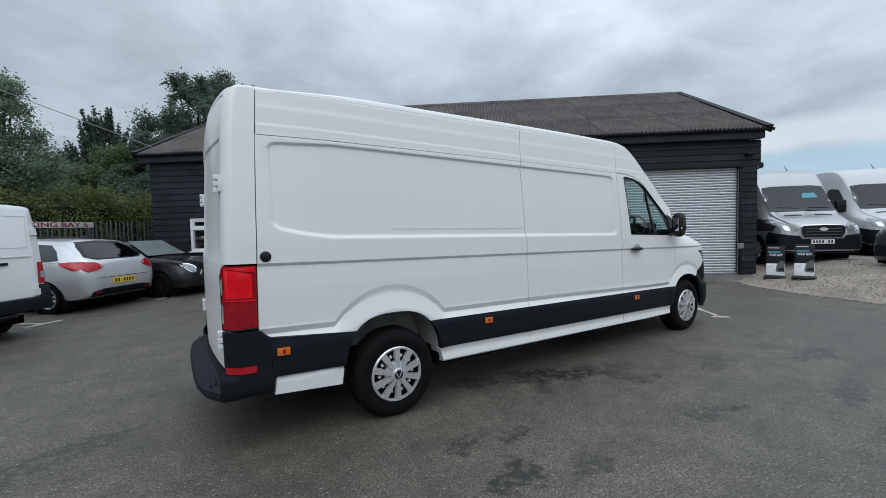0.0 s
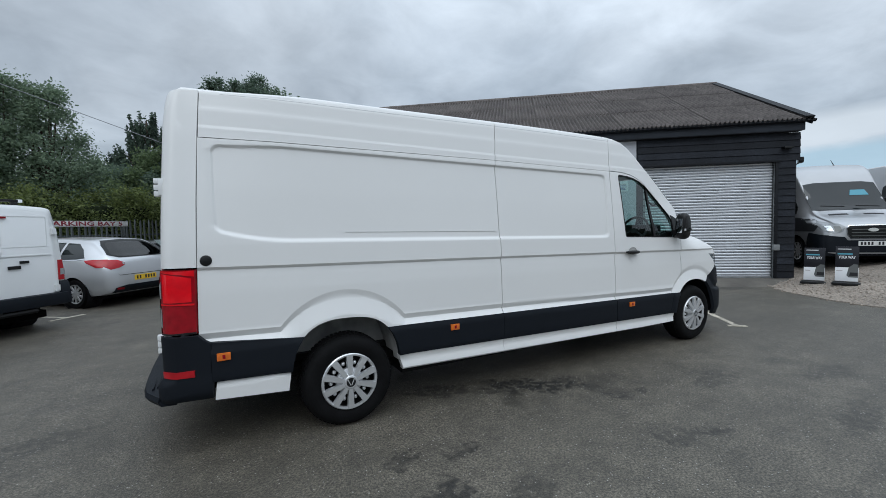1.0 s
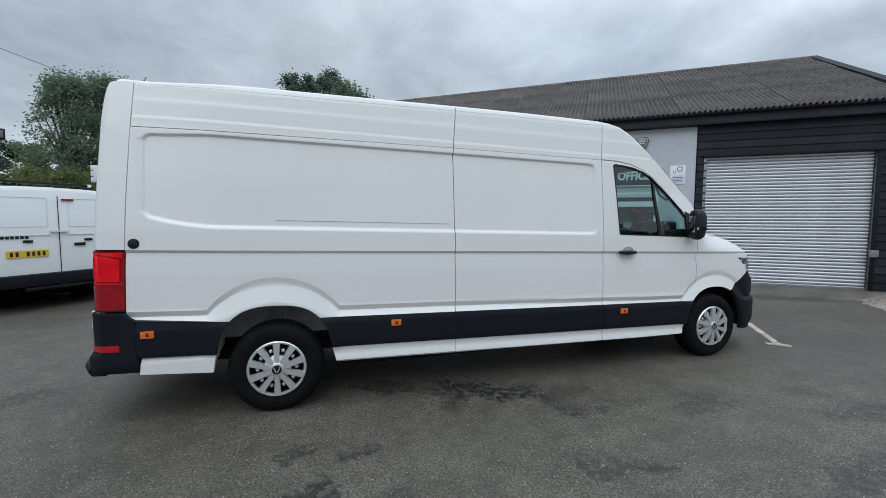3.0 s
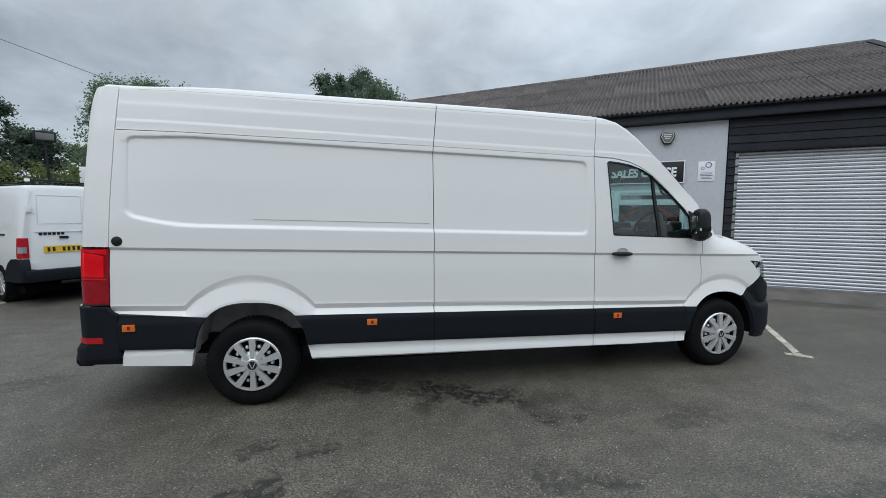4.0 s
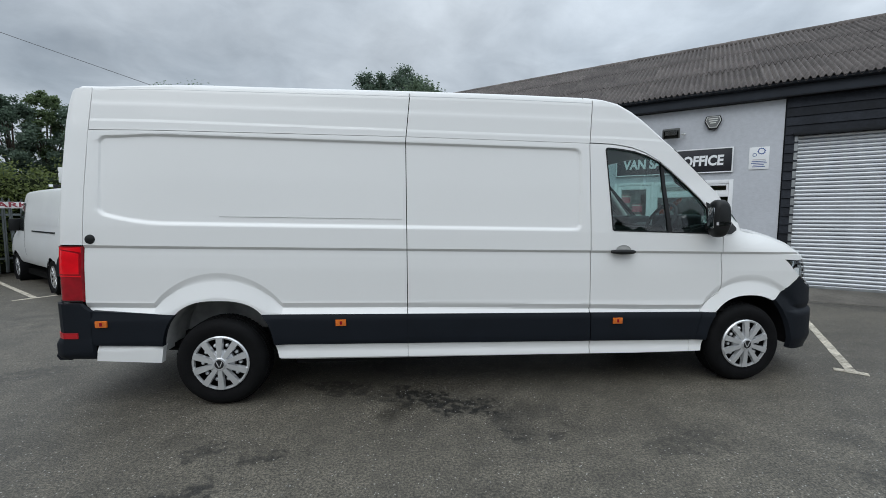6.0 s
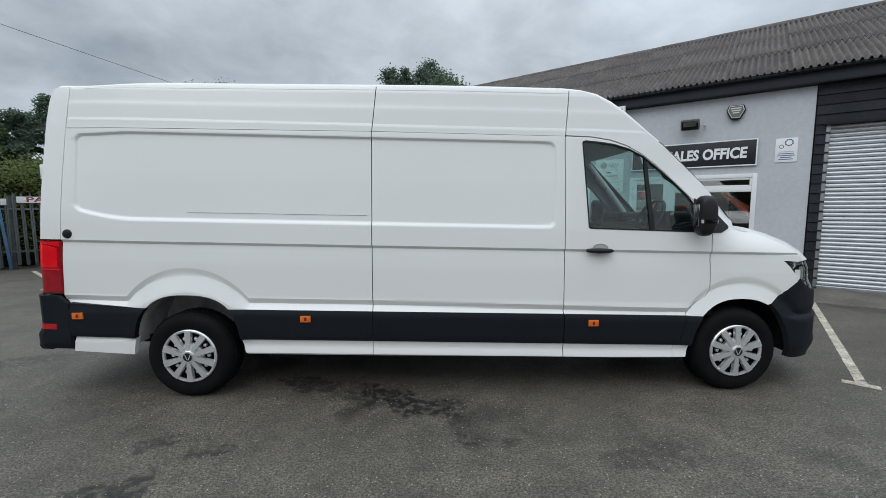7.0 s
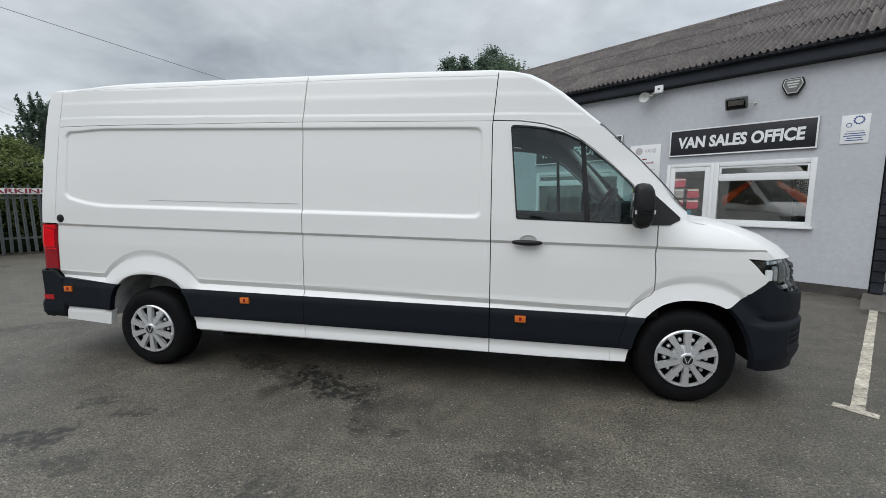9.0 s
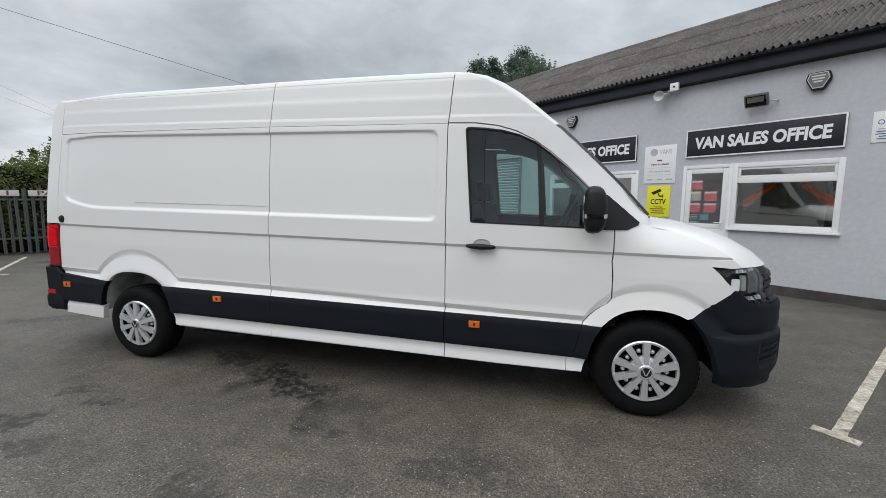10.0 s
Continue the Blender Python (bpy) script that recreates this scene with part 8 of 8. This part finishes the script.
for k in range(6):
    c = 0.40 + 0.058 * k
    stick(bvh, [(c, 1.175), (c + 0.040, 1.175), (c + 0.040, 1.215), (c, 1.215)], "end", -1, DARKTRIM, old_van, "badge_bar", 0.012, d=0.2)
bm = bmesh.new()
box(bm, (-0.10, -0.96, 0.40), (0.10, 0.96, 0.60), 0.04)
for s in (1, -1):
    prism(bm, [(-0.08, 0.41), (-0.06, 0.60), (-0.035, 0.74), (0.0, 0.785), (0.12, 0.79), (0.32, 0.775), (0.46, 0.70), (0.56, 0.60), (0.62, 0.50), (0.62, 0.38)], 0.13, Matrix.Translation((0, s * 0.935 + 0.065, 0)) @ Matrix.Rotation(radians(90), 4, "X"))
part("rear_bumper", bm, CLADDING, old_van, "black rear bumper", 40)
bm = bmesh.new()
tube(bm, [(-0.06, -0.5, 0.36), (-0.06, 0.5, 0.36)], 0.035)
box(bm, (-0.09, -0.06, 0.33), (0.02, 0.06, 0.42), 0.01)
part("tow_bar", bm, STEEL, old_van, smooth=40)
boxpart("windscreen", (3.62, -0.66, 1.42), (3.70, 0.66, 1.80), GLASSDARK, old_van, 0.01)
rack = thing("roof_rack", "dark roof bars with pale end pieces", "roof rack", at=(-3.81, 5.236, 0), turn=139.5)
for x in (0.45, 1.95):
    bar = boxpart("cross_bar", (x - 0.025, -0.70, 2.08), (x + 0.025, 0.70, 2.12), DARKTRIM, rack, 0.008)
    for s in (1, -1):
        boxpart("foot", (x - 0.04, s * 0.62 - 0.03, 1.98), (x + 0.04, s * 0.62 + 0.03, 2.08), DARKTRIM, bar, 0.01)
        boxpart("end_cap", (x - 0.03, s * 0.69 - 0.03, 2.075), (x + 0.03, s * 0.69 + 0.03, 2.125), WHITE_OLD, bar, 0.008)

# silver hatchback, tail towards the yard
SA = [(0.0, 0.42, 0.72, 0.90, 0.62, 0.66, 0.56), (0.06, 0.32, 0.78, 1.00, 0.76, 0.80, 0.66), (0.20, 0.26, 0.88, 1.10, 0.83, 0.865, 0.70), (0.38, 0.24, 0.94, 1.24, 0.865, 0.89, 0.665), (0.62, 0.23, 0.98, 1.39, 0.89, 0.90, 0.625), (0.95, 0.23, 0.985, 1.43, 0.90, 0.90, 0.61), (1.6, 0.23, 0.97, 1.455, 0.90, 0.90, 0.60), (2.3, 0.23, 0.955, 1.445, 0.90, 0.90, 0.60),
      (2.75, 0.23, 0.95, 1.38, 0.90, 0.89, 0.62), (3.2, 0.22, 0.94, 1.10, 0.90, 0.87, 0.66), (3.5, 0.21, 0.90, 0.985, 0.89, 0.84, 0.66), (4.0, 0.20, 0.80, 0.87, 0.84, 0.78, 0.60), (4.30, 0.20, 0.66, 0.74, 0.70, 0.66, 0.50), (4.40, 0.26, 0.52, 0.60, 0.50, 0.48, 0.36)]
hatch, bvh = vehicle("hatchback_car", "silver five-door hatchback parked beside a white van", "car", (-2.38, 8.17, 0), 139.5, SA, SILVER, [(0.80, 0.345), (3.48, 0.345)], 0.31, 0.895)
rw = stick(bvh, [(-0.66, 1.10), (-0.50, 1.04), (0.50, 1.04), (0.66, 1.10), (0.58, 1.30), (0.47, 1.40), (0.0, 1.425), (-0.47, 1.40), (-0.58, 1.30)], "end", -1, DARKTRIM, hatch, "rear_window", 0.010, "black-edged rear window", rim=0.02)
stick(bvh, [(-0.60, 1.11), (-0.46, 1.06), (0.46, 1.06), (0.60, 1.11), (0.52, 1.27), (0.44, 1.35), (0.0, 1.37), (-0.44, 1.35), (-0.52, 1.27)], "end", -1, SCREEN, rw, "rear_glass", 0.016, rim=0.01)
bm = bmesh.new()
tube(bm, [(0.30, 0.0, 1.05), (0.29, -0.26, 1.062)], 0.012)
part("rear_wiper", bm, DARKTRIM, hatch)
for s in (1, -1):
    tl = stick(bvh, [(s * 0.45, 0.925), (s * 0.58, 0.995), (s * 0.83, 1.01), (s * 0.83, 0.87), (s * 0.74, 0.80), (s * 0.58, 0.83), (s * 0.47, 0.885)], "end", -1, TAILRED, hatch, "tail_lamp", 0.014, "red wraparound rear lamp", d=0.04)
    stick(bvh, [(s * 0.46, 0.922), (s * 0.51, 0.945), (s * 0.51, 0.895), (s * 0.475, 0.90)], "end", -1, CLEARLENS, tl, "reversing_lens", 0.02, d=0.04)
    stick(bvh, [(0.12, 0.85), (0.22, 0.845), (0.46, 0.95), (0.52, 1.0), (0.34, 1.015), (0.14, 1.01)], "side", s, TAILRED, tl, "side_lens", 0.012, d=0.04)
    stick(bvh, [(0.55, 1.05), (0.72, 1.03), (1.18, 1.02), (1.22, 1.36), (0.92, 1.345), (0.70, 1.22)], "side", s, GLASSDARK, hatch, "side_window", 0.01, rim=0.02)
    stick(bvh, [(1.26, 1.02), (2.12, 1.0), (2.08, 1.375), (1.30, 1.37)], "side", s, GLASSDARK, hatch, "side_window", 0.01, rim=0.02)
    stick(bvh, [(2.18, 1.0), (2.95, 0.99), (2.62, 1.28), (2.14, 1.37)], "side", s, GLASSDARK, hatch, "side_window", 0.01, rim=0.02)
    stick(bvh, [(0.52, 1.025), (0.70, 1.005), (2.98, 0.965), (2.98, 0.98), (0.72, 1.022), (0.54, 1.043)], "side", s, CHROME, hatch, "window_strip", 0.014)
    stick(bvh, [(s * 0.50, 0.36), (s * 0.64, 0.37), (s * 0.64, 0.41), (s * 0.50, 0.40)], "end", -1, DARKRED, hatch, "bumper_reflector", 0.02)
    boxpart("door_mirror", (2.66, s * 0.98 - 0.09, 0.98), (2.78, s * 0.98 + 0.09, 1.12), SILVER, hatch, 0.035)
stick(bvh, [(-0.70, 0.30), (0.70, 0.30), (0.66, 0.41), (0.44, 0.45), (-0.44, 0.45), (-0.66, 0.41)], "end", -1, CLADDING, hatch, "bumper_insert", 0.012)
stick(bvh, [(-0.62, 0.70), (-0.58, 0.665), (0.58, 0.665), (0.62, 0.70), (0.58, 0.675), (-0.58, 0.675)], "end", -1, SHADOWGAP, hatch, "hatch_gap", 0.010, rim=0)
bm = bmesh.new()
lathe(bm, [(0.0, -0.012), (0.062, -0.012), (0.072, 0.0), (0.062, 0.01)], 24, pose(0.115, 0, 0.92, 0, 0, -90) @ pose(0, 0, 0, -20))
part("badge", bm, CHROME, hatch, "round chrome badge", 40)
plate(hatch, bvh, -1, 0.0, 0.585, YELLOWPLATE)
# small black car, nose towards the yard
SM = [(0.0, 0.34, 0.58, 0.80, 0.66, 0.66, 0.52), (0.10, 0.26, 0.70, 0.95, 0.78, 0.78, 0.58), (0.35, 0.22, 0.82, 1.22, 0.83, 0.83, 0.60), (0.6, 0.21, 0.86, 1.29, 0.845, 0.845, 0.60), (1.3, 0.21, 0.87, 1.325, 0.85, 0.85, 0.60), (1.95, 0.21, 0.87, 1.315, 0.85, 0.845, 0.60), (2.25, 0.21, 0.87, 1.19, 0.85, 0.84, 0.62), (2.62, 0.21, 0.87, 0.965, 0.85, 0.83, 0.64),
      (2.85, 0.21, 0.86, 0.925, 0.85, 0.81, 0.62), (3.3, 0.21, 0.80, 0.88, 0.84, 0.78, 0.58), (3.62, 0.21, 0.70, 0.80, 0.80, 0.72, 0.52), (3.78, 0.23, 0.58, 0.68, 0.68, 0.62, 0.44), (3.82, 0.28, 0.48, 0.56, 0.54, 0.50, 0.36)]
mini, bvh = vehicle("small_car", "small glossy black three-door car with round headlamps", "car", (-3.66, 11.62, 0), -39, SM, BLACKPAINT, [(0.58, 0.345), (3.07, 0.345)], 0.31, 0.845, spokes=8, rim_mat=DARKTRIM)
for s in (1, -1):
    stick(bvh, [(0.45, 0.91), (1.15, 0.90), (1.15, 1.22), (0.62, 1.20)], "side", s, GLASSDARK, mini, "side_window", 0.01, rim=0.02)
    stick(bvh, [(1.22, 0.90), (2.45, 0.90), (2.14, 1.19), (1.22, 1.23)], "side", s, CARGLASS, mini, "side_window", 0.01, rim=0.02)
    stick(bvh, [(0.35, 0.875), (2.60, 0.855), (2.60, 0.875), (0.35, 0.895)], "side", s, CHROME, mini, "waist_strip", 0.012)
    ring = [(s * 0.575 + 0.125 * math.cos(k * math.pi / 12), 0.69 + 0.115 * math.sin(k * math.pi / 12)) for k in range(24)]
    hl = stick(bvh, ring, "end", 1, CHROME, mini, "headlamp", 0.016, "round clear headlamp with chrome ring", d=0.04, rim=0.03)
    stick(bvh, [(s * 0.575 + (a - s * 0.575) * 0.82, 0.69 + (b - 0.69) * 0.82) for a, b in ring], "end", 1, CLEARLENS, hl, "lens", 0.028, d=0.04, rim=0.01)
    bm = bmesh.new()
    lathe(bm, [(0.0, -0.02), (0.05, -0.015), (0.055, 0.02)], 16, pose(3.77, s * 0.46, 0.42, 0, 0, 90))
    part("fog_lamp", bm, CLEARLENS, mini, smooth=40)
    boxpart("side_repeater", (2.66, s * 0.845 - 0.012, 0.70), (2.86, s * 0.845 + 0.022, 0.76), CHROME, mini, 0.01)
    boxpart("door_mirror", (2.36, s * 0.93 - 0.09, 0.90), (2.47, s * 0.93 + 0.09, 1.03), BLACKPAINT, mini, 0.035)
# windscreen slab, its pale colour stands in for reflected sky
bm = bmesh.new()
prism(bm, [(-0.53, 0.0), (0.53, 0.0), (0.62, 0.70), (-0.62, 0.70)], 0.012, pose(2.04, 0, 1.355) @ Matrix(((0, 0.857, 0.515, 0), (1, 0, 0, 0), (0, -0.515, 0.857, 0), (0, 0, 0, 1))))
part("windscreen", bm, PALESCREEN, mini, "raked windscreen with a pale sky reflection painted in")
stick(bvh, [(-0.40, 0.52), (-0.33, 0.62), (0.33, 0.62), (0.40, 0.52), (0.33, 0.40), (-0.33, 0.40)], "end", 1, CHROME, mini, "grille", 0.012, "chrome-edged hexagonal grille")
stick(bvh, [(-0.36, 0.52), (-0.30, 0.60), (0.30, 0.60), (0.36, 0.52), (0.30, 0.42), (-0.30, 0.42)], "end", 1, DARKTRIM, mini, "grille_mesh", 0.02)

# newer silver van, nose-on beyond the shed, its side shade painted dark grey
SF = [(0.0, 0.45, 1.2, 2.50, 0.95, 0.98, 0.86), (0.06, 0.45, 1.2, 2.58, 0.98, 1.0, 0.88), (3.4, 0.45, 1.2, 2.60, 0.99, 1.02, 0.88), (3.75, 0.45, 1.2, 2.53, 0.99, 1.02, 0.84), (4.0, 0.45, 1.2, 2.34, 0.99, 1.01, 0.82), (4.45, 0.44, 1.2, 1.74, 0.99, 1.0, 0.80), (4.75, 0.42, 1.14, 1.36, 0.99, 0.98, 0.80), (4.95, 0.40, 1.08, 1.24, 0.98, 0.95, 0.78),
      (5.25, 0.36, 0.99, 1.13, 0.96, 0.91, 0.72), (5.45, 0.32, 0.86, 1.03, 0.90, 0.84, 0.66), (5.53, 0.32, 0.74, 0.96, 0.80, 0.76, 0.56)]


def big_van(name, label, at, heading, paint, lower, badge=True):
    v, bvh = vehicle(name, label, "van", at, heading, SF, paint, [(1.2, 0.40), (4.55, 0.40)], 0.35, 0.99, group="vans beyond the shed", width=0.22)
    scr = stick(bvh, [(-0.78, 1.37), (0.78, 1.37), (0.80, 1.65), (0.75, 2.06), (0.5, 2.10), (-0.5, 2.10), (-0.75, 2.06), (-0.80, 1.7)], "end", 1, SCREEN, v, "windscreen", 0.012, "broad raked windscreen", rim=0.03, d=0.1)
    stick(bvh, [(0.12, 1.74), (0.52, 1.74), (0.48, 1.88), (0.18, 1.88)], "end", 1, NOTICEBLUE, scr, "windscreen_card", 0.02, d=0.1, rim=0.003)
    for s in (1, -1):
        hl = stick(bvh, [(s * 0.51, 0.96), (s * 0.60, 1.04), (s * 0.86, 1.10), (s * 0.93, 1.0), (s * 0.88, 0.86), (s * 0.72, 0.80), (s * 0.56, 0.84)], "end", 1, CLEARLENS, v, "headlamp", 0.014, "clear swept headlamp", d=0.04)
        stick(bvh, [(s * 0.58, 0.87), (s * 0.60, 0.97), (s * 0.70, 0.98), (s * 0.70, 0.85)], "end", 1, GREYMETAL, hl, "lamp_bowl", 0.02, d=0.04)
        stick(bvh, [(s * 0.73, 0.86), (s * 0.74, 0.99), (s * 0.84, 0.99), (s * 0.83, 0.87)], "end", 1, CHROME, hl, "chrome_line", 0.022, d=0.04)
        stick(bvh, [(4.45, 1.30), (4.42, 1.46), (4.0, 1.98), (3.72, 2.02), (3.62, 1.98), (3.62, 1.28)], "side", s, GLASSDARK, v, "cab_glass", 0.01, rim=0.02)
        stick(bvh, [(0.2, 0.45), (4.1, 0.45), (4.1, 0.72), (0.2, 0.72)], "side", s, CLADDING, v, "side_cladding", 0.014)
        mr = boxpart("door_mirror", (4.22, s * 1.17 - 0.12, 1.32), (4.36, s * 1.17 + 0.12, 1.66), DARKTRIM, v, 0.04)
        boxpart("mirror_arm", (4.24, min(s * 0.95, s * 1.06), 1.34), (4.32, max(s * 0.95, s * 1.06), 1.40), DARKTRIM, mr, 0.01)
        # dark overlay puts the deep shade of the side into the colour
        if lower is not None:
            stick(bvh, [(4.55, 0.85), (5.2, 0.85), (5.3, 1.02), (4.95, 1.16), (4.5, 1.2), (0.3, 1.2), (0.3, 0.74), (4.1, 0.74)], "side", s, lower, v, "lower_side_shade", 0.004, d=0.08)
    gr = stick(bvh, [(-0.50, 0.93), (-0.43, 1.0), (0.43, 1.0), (0.50, 0.93), (0.48, 0.78), (0.41, 0.68), (-0.41, 0.68), (-0.48, 0.78)], "end", 1, CHROME, v, "grille_surround", 0.012, d=0.06)
    stick(bvh, [(-0.48, 0.925), (-0.42, 0.985), (0.42, 0.985), (0.48, 0.925), (0.46, 0.785), (0.40, 0.695), (-0.40, 0.695), (-0.46, 0.785)], "end", 1, DARKTRIM, gr, "grille_mesh", 0.022, d=0.06)
    for k in range(3):
        z = 0.735 + 0.075 * k
        stick(bvh, [(-0.40, z), (0.40, z), (0.40, z + 0.018), (-0.40, z + 0.018)], "end", 1, GREYMETAL, gr, "grille_bar", 0.03, d=0.1, rim=0.006)
    bm = bmesh.new()
    lathe(bm, [(0.0, -0.02), (0.09, -0.02), (0.10, 0.0)], 24, pose(5.565, 0, 0.88, 0, 0, 90) @ Matrix.Diagonal((1, 1, 0.42, 1)))
    part("badge", bm, CREAMPLASTIC, gr, "plain oval badge", 40)
    stick(bvh, [(-0.92, 0.36), (0.92, 0.36), (0.92, 0.76), (0.52, 0.72), (0.46, 0.64), (-0.46, 0.64), (-0.52, 0.72), (-0.92, 0.76)], "end", 1, CLADDING, v, "front_bumper", 0.012, "black plastic bumper", d=0.06)
    stick(bvh, [(4.95, 0.36), (5.5, 0.34), (5.5, 0.76), (5.05, 0.82), (4.98, 0.6)], "side", 1, CLADDING, v, "bumper_side", 0.012, d=0.05)
    stick(bvh, [(4.95, 0.36), (5.5, 0.34), (5.5, 0.76), (5.05, 0.82), (4.98, 0.6)], "side", -1, CLADDING, v, "bumper_side", 0.012, d=0.05)
    boxpart("bumper_lip", (5.1, -0.86, 0.26), (5.50, 0.86, 0.40), CLADDING, v, 0.05)
    plate(v, bvh, 1, 0.0, 0.565, WHITEPLATE)
    for s in (1, -1):
        stick(bvh, [(4.93, s * 0.16), (4.985, s * 0.16), (4.985, s * 0.55), (4.93, s * 0.55)], "top", 1, DARKTRIM, v, "bonnet_vent", 0.008)
    bm = bmesh.new()
    tube(bm, [(3.66, 0.25, 2.56), (3.58, 0.25, 2.60), (3.44, 0.25, 2.76)], [0.02, 0.012, 0.006], 6)
    part("aerial", bm, DARKTRIM, v, smooth=60)
    bm = bmesh.new()
    tube(bm, [(4.80, 0.55, 1.44), (4.76, 0.1, 1.47)], 0.012, 6)
    tube(bm, [(4.80, -0.15, 1.45), (4.76, -0.62, 1.48)], 0.012, 6)
    part("wipers", bm, DARKTRIM, v, smooth=60)
    return v


big_van("silver_van", "silver van with shade painted on its lower sides, parked nose-out on gravel", (16.25, 4.62, 0.36), 226.2, VANSILVER, GREYPAINTSHADE)
big_van("white_fleet_van", "white van parked nose-out beside a silver van", (19.1, 3.2, 0.40), 223.5, FLEETWHITE, None)
# dark vehicle at the gravel edge
SD = [(x * 1.02, a, b, c, d, e, f) for x, a, b, c, d, e, f in SA]
dark_car, bvh = vehicle("dark_car", "dark grey car parked nose-out on gravel", "car", (15.07, -3.27, 0.30), 150, [(x, a + 0.06, b + 0.14, c + 0.2, d + 0.03, e + 0.03, f + 0.05) for x, a, b, c, d, e, f in SD], GREYPAINTSHADE, [(0.82, 0.38), (3.55, 0.38)], 0.35, 0.92)
stick(bvh, [(-0.6, 0.36), (0.6, 0.36), (0.66, 0.60), (-0.66, 0.60)], "end", 1, CLADDING, dark_car, "front_bumper", 0.012)
for s in (1, -1):
    stick(bvh, [(3.85, 0.74), (4.25, 0.70), (4.30, 0.80), (3.9, 0.88)], "side", s, CLEARLENS, dark_car, "headlamp", 0.012)
    stick(bvh, [(0.55, 1.2), (2.95, 1.14), (2.62, 1.46), (0.92, 1.5)], "side", s, GLASSDARK, dark_car, "side_window", 0.01)
plate(dark_car, bvh, 1, 0.0, 0.55, WHITEPLATE)

# two leaning display boards on the gravel
for x, y in ((10.41, 0.95), (10.24, 0.37)):
    b = thing("pavement_sign", "free-standing dark and white display sign on a black foot", "sign", "pavement signs", (x, y, gravel_z(x, y) - 0.01), -76)
    bm = bmesh.new()
    box(bm, (-0.21, -0.17, 0.0), (0.21, 0.17, 0.05), 0.02)
    part("foot", bm, DARKTRIM, b, smooth=40)
    tilt = pose(0, 0, 0.05, -6)
    boxpart("upper_panel", (-0.17, -0.012, 0.30), (0.17, 0.012, 0.72), SIGNBLACK, b, 0.004, m=tilt)
    boxpart("lower_panel", (-0.17, -0.012, 0.02), (0.17, 0.012, 0.299), SIGNWHITE, b, 0.004, m=tilt)
    text_part("lettering", "YOUR WAY", 0.075, SIGNWHITE, b, tilt @ face(0.0, -0.0135, 0.50), 0.25, 0.001, 0.002)
    boxpart("print_bar", (-0.14, -0.0145, 0.555), (0.08, -0.0125, 0.585), NOTICEBLUE, b, m=tilt)
    boxpart("print_bar", (-0.14, -0.0145, 0.66), (0.06, -0.0125, 0.675), SIGNWHITE, b, m=tilt)
    bm = bmesh.new()
    prism(bm, [(0.0, 0.14), (0.03, 0.30), (0.10, 0.37), (0.165, 0.36), (0.165, 0.10), (0.03, 0.10)], 0.0015, tilt @ face(0, -0.0125, 0))
    part("car_picture", bm, GREYMETAL, b)
    bm = bmesh.new()
    prism(bm, [(0.04, 0.13), (0.05, 0.20), (0.16, 0.20), (0.16, 0.13)], 0.0015, tilt @ face(0, -0.0142, 0))
    part("grille_picture", bm, INK, b)
    boxpart("print_bar", (-0.15, -0.0145, 0.22), (-0.06, -0.0125, 0.235), PALEPRINT, b, m=tilt)
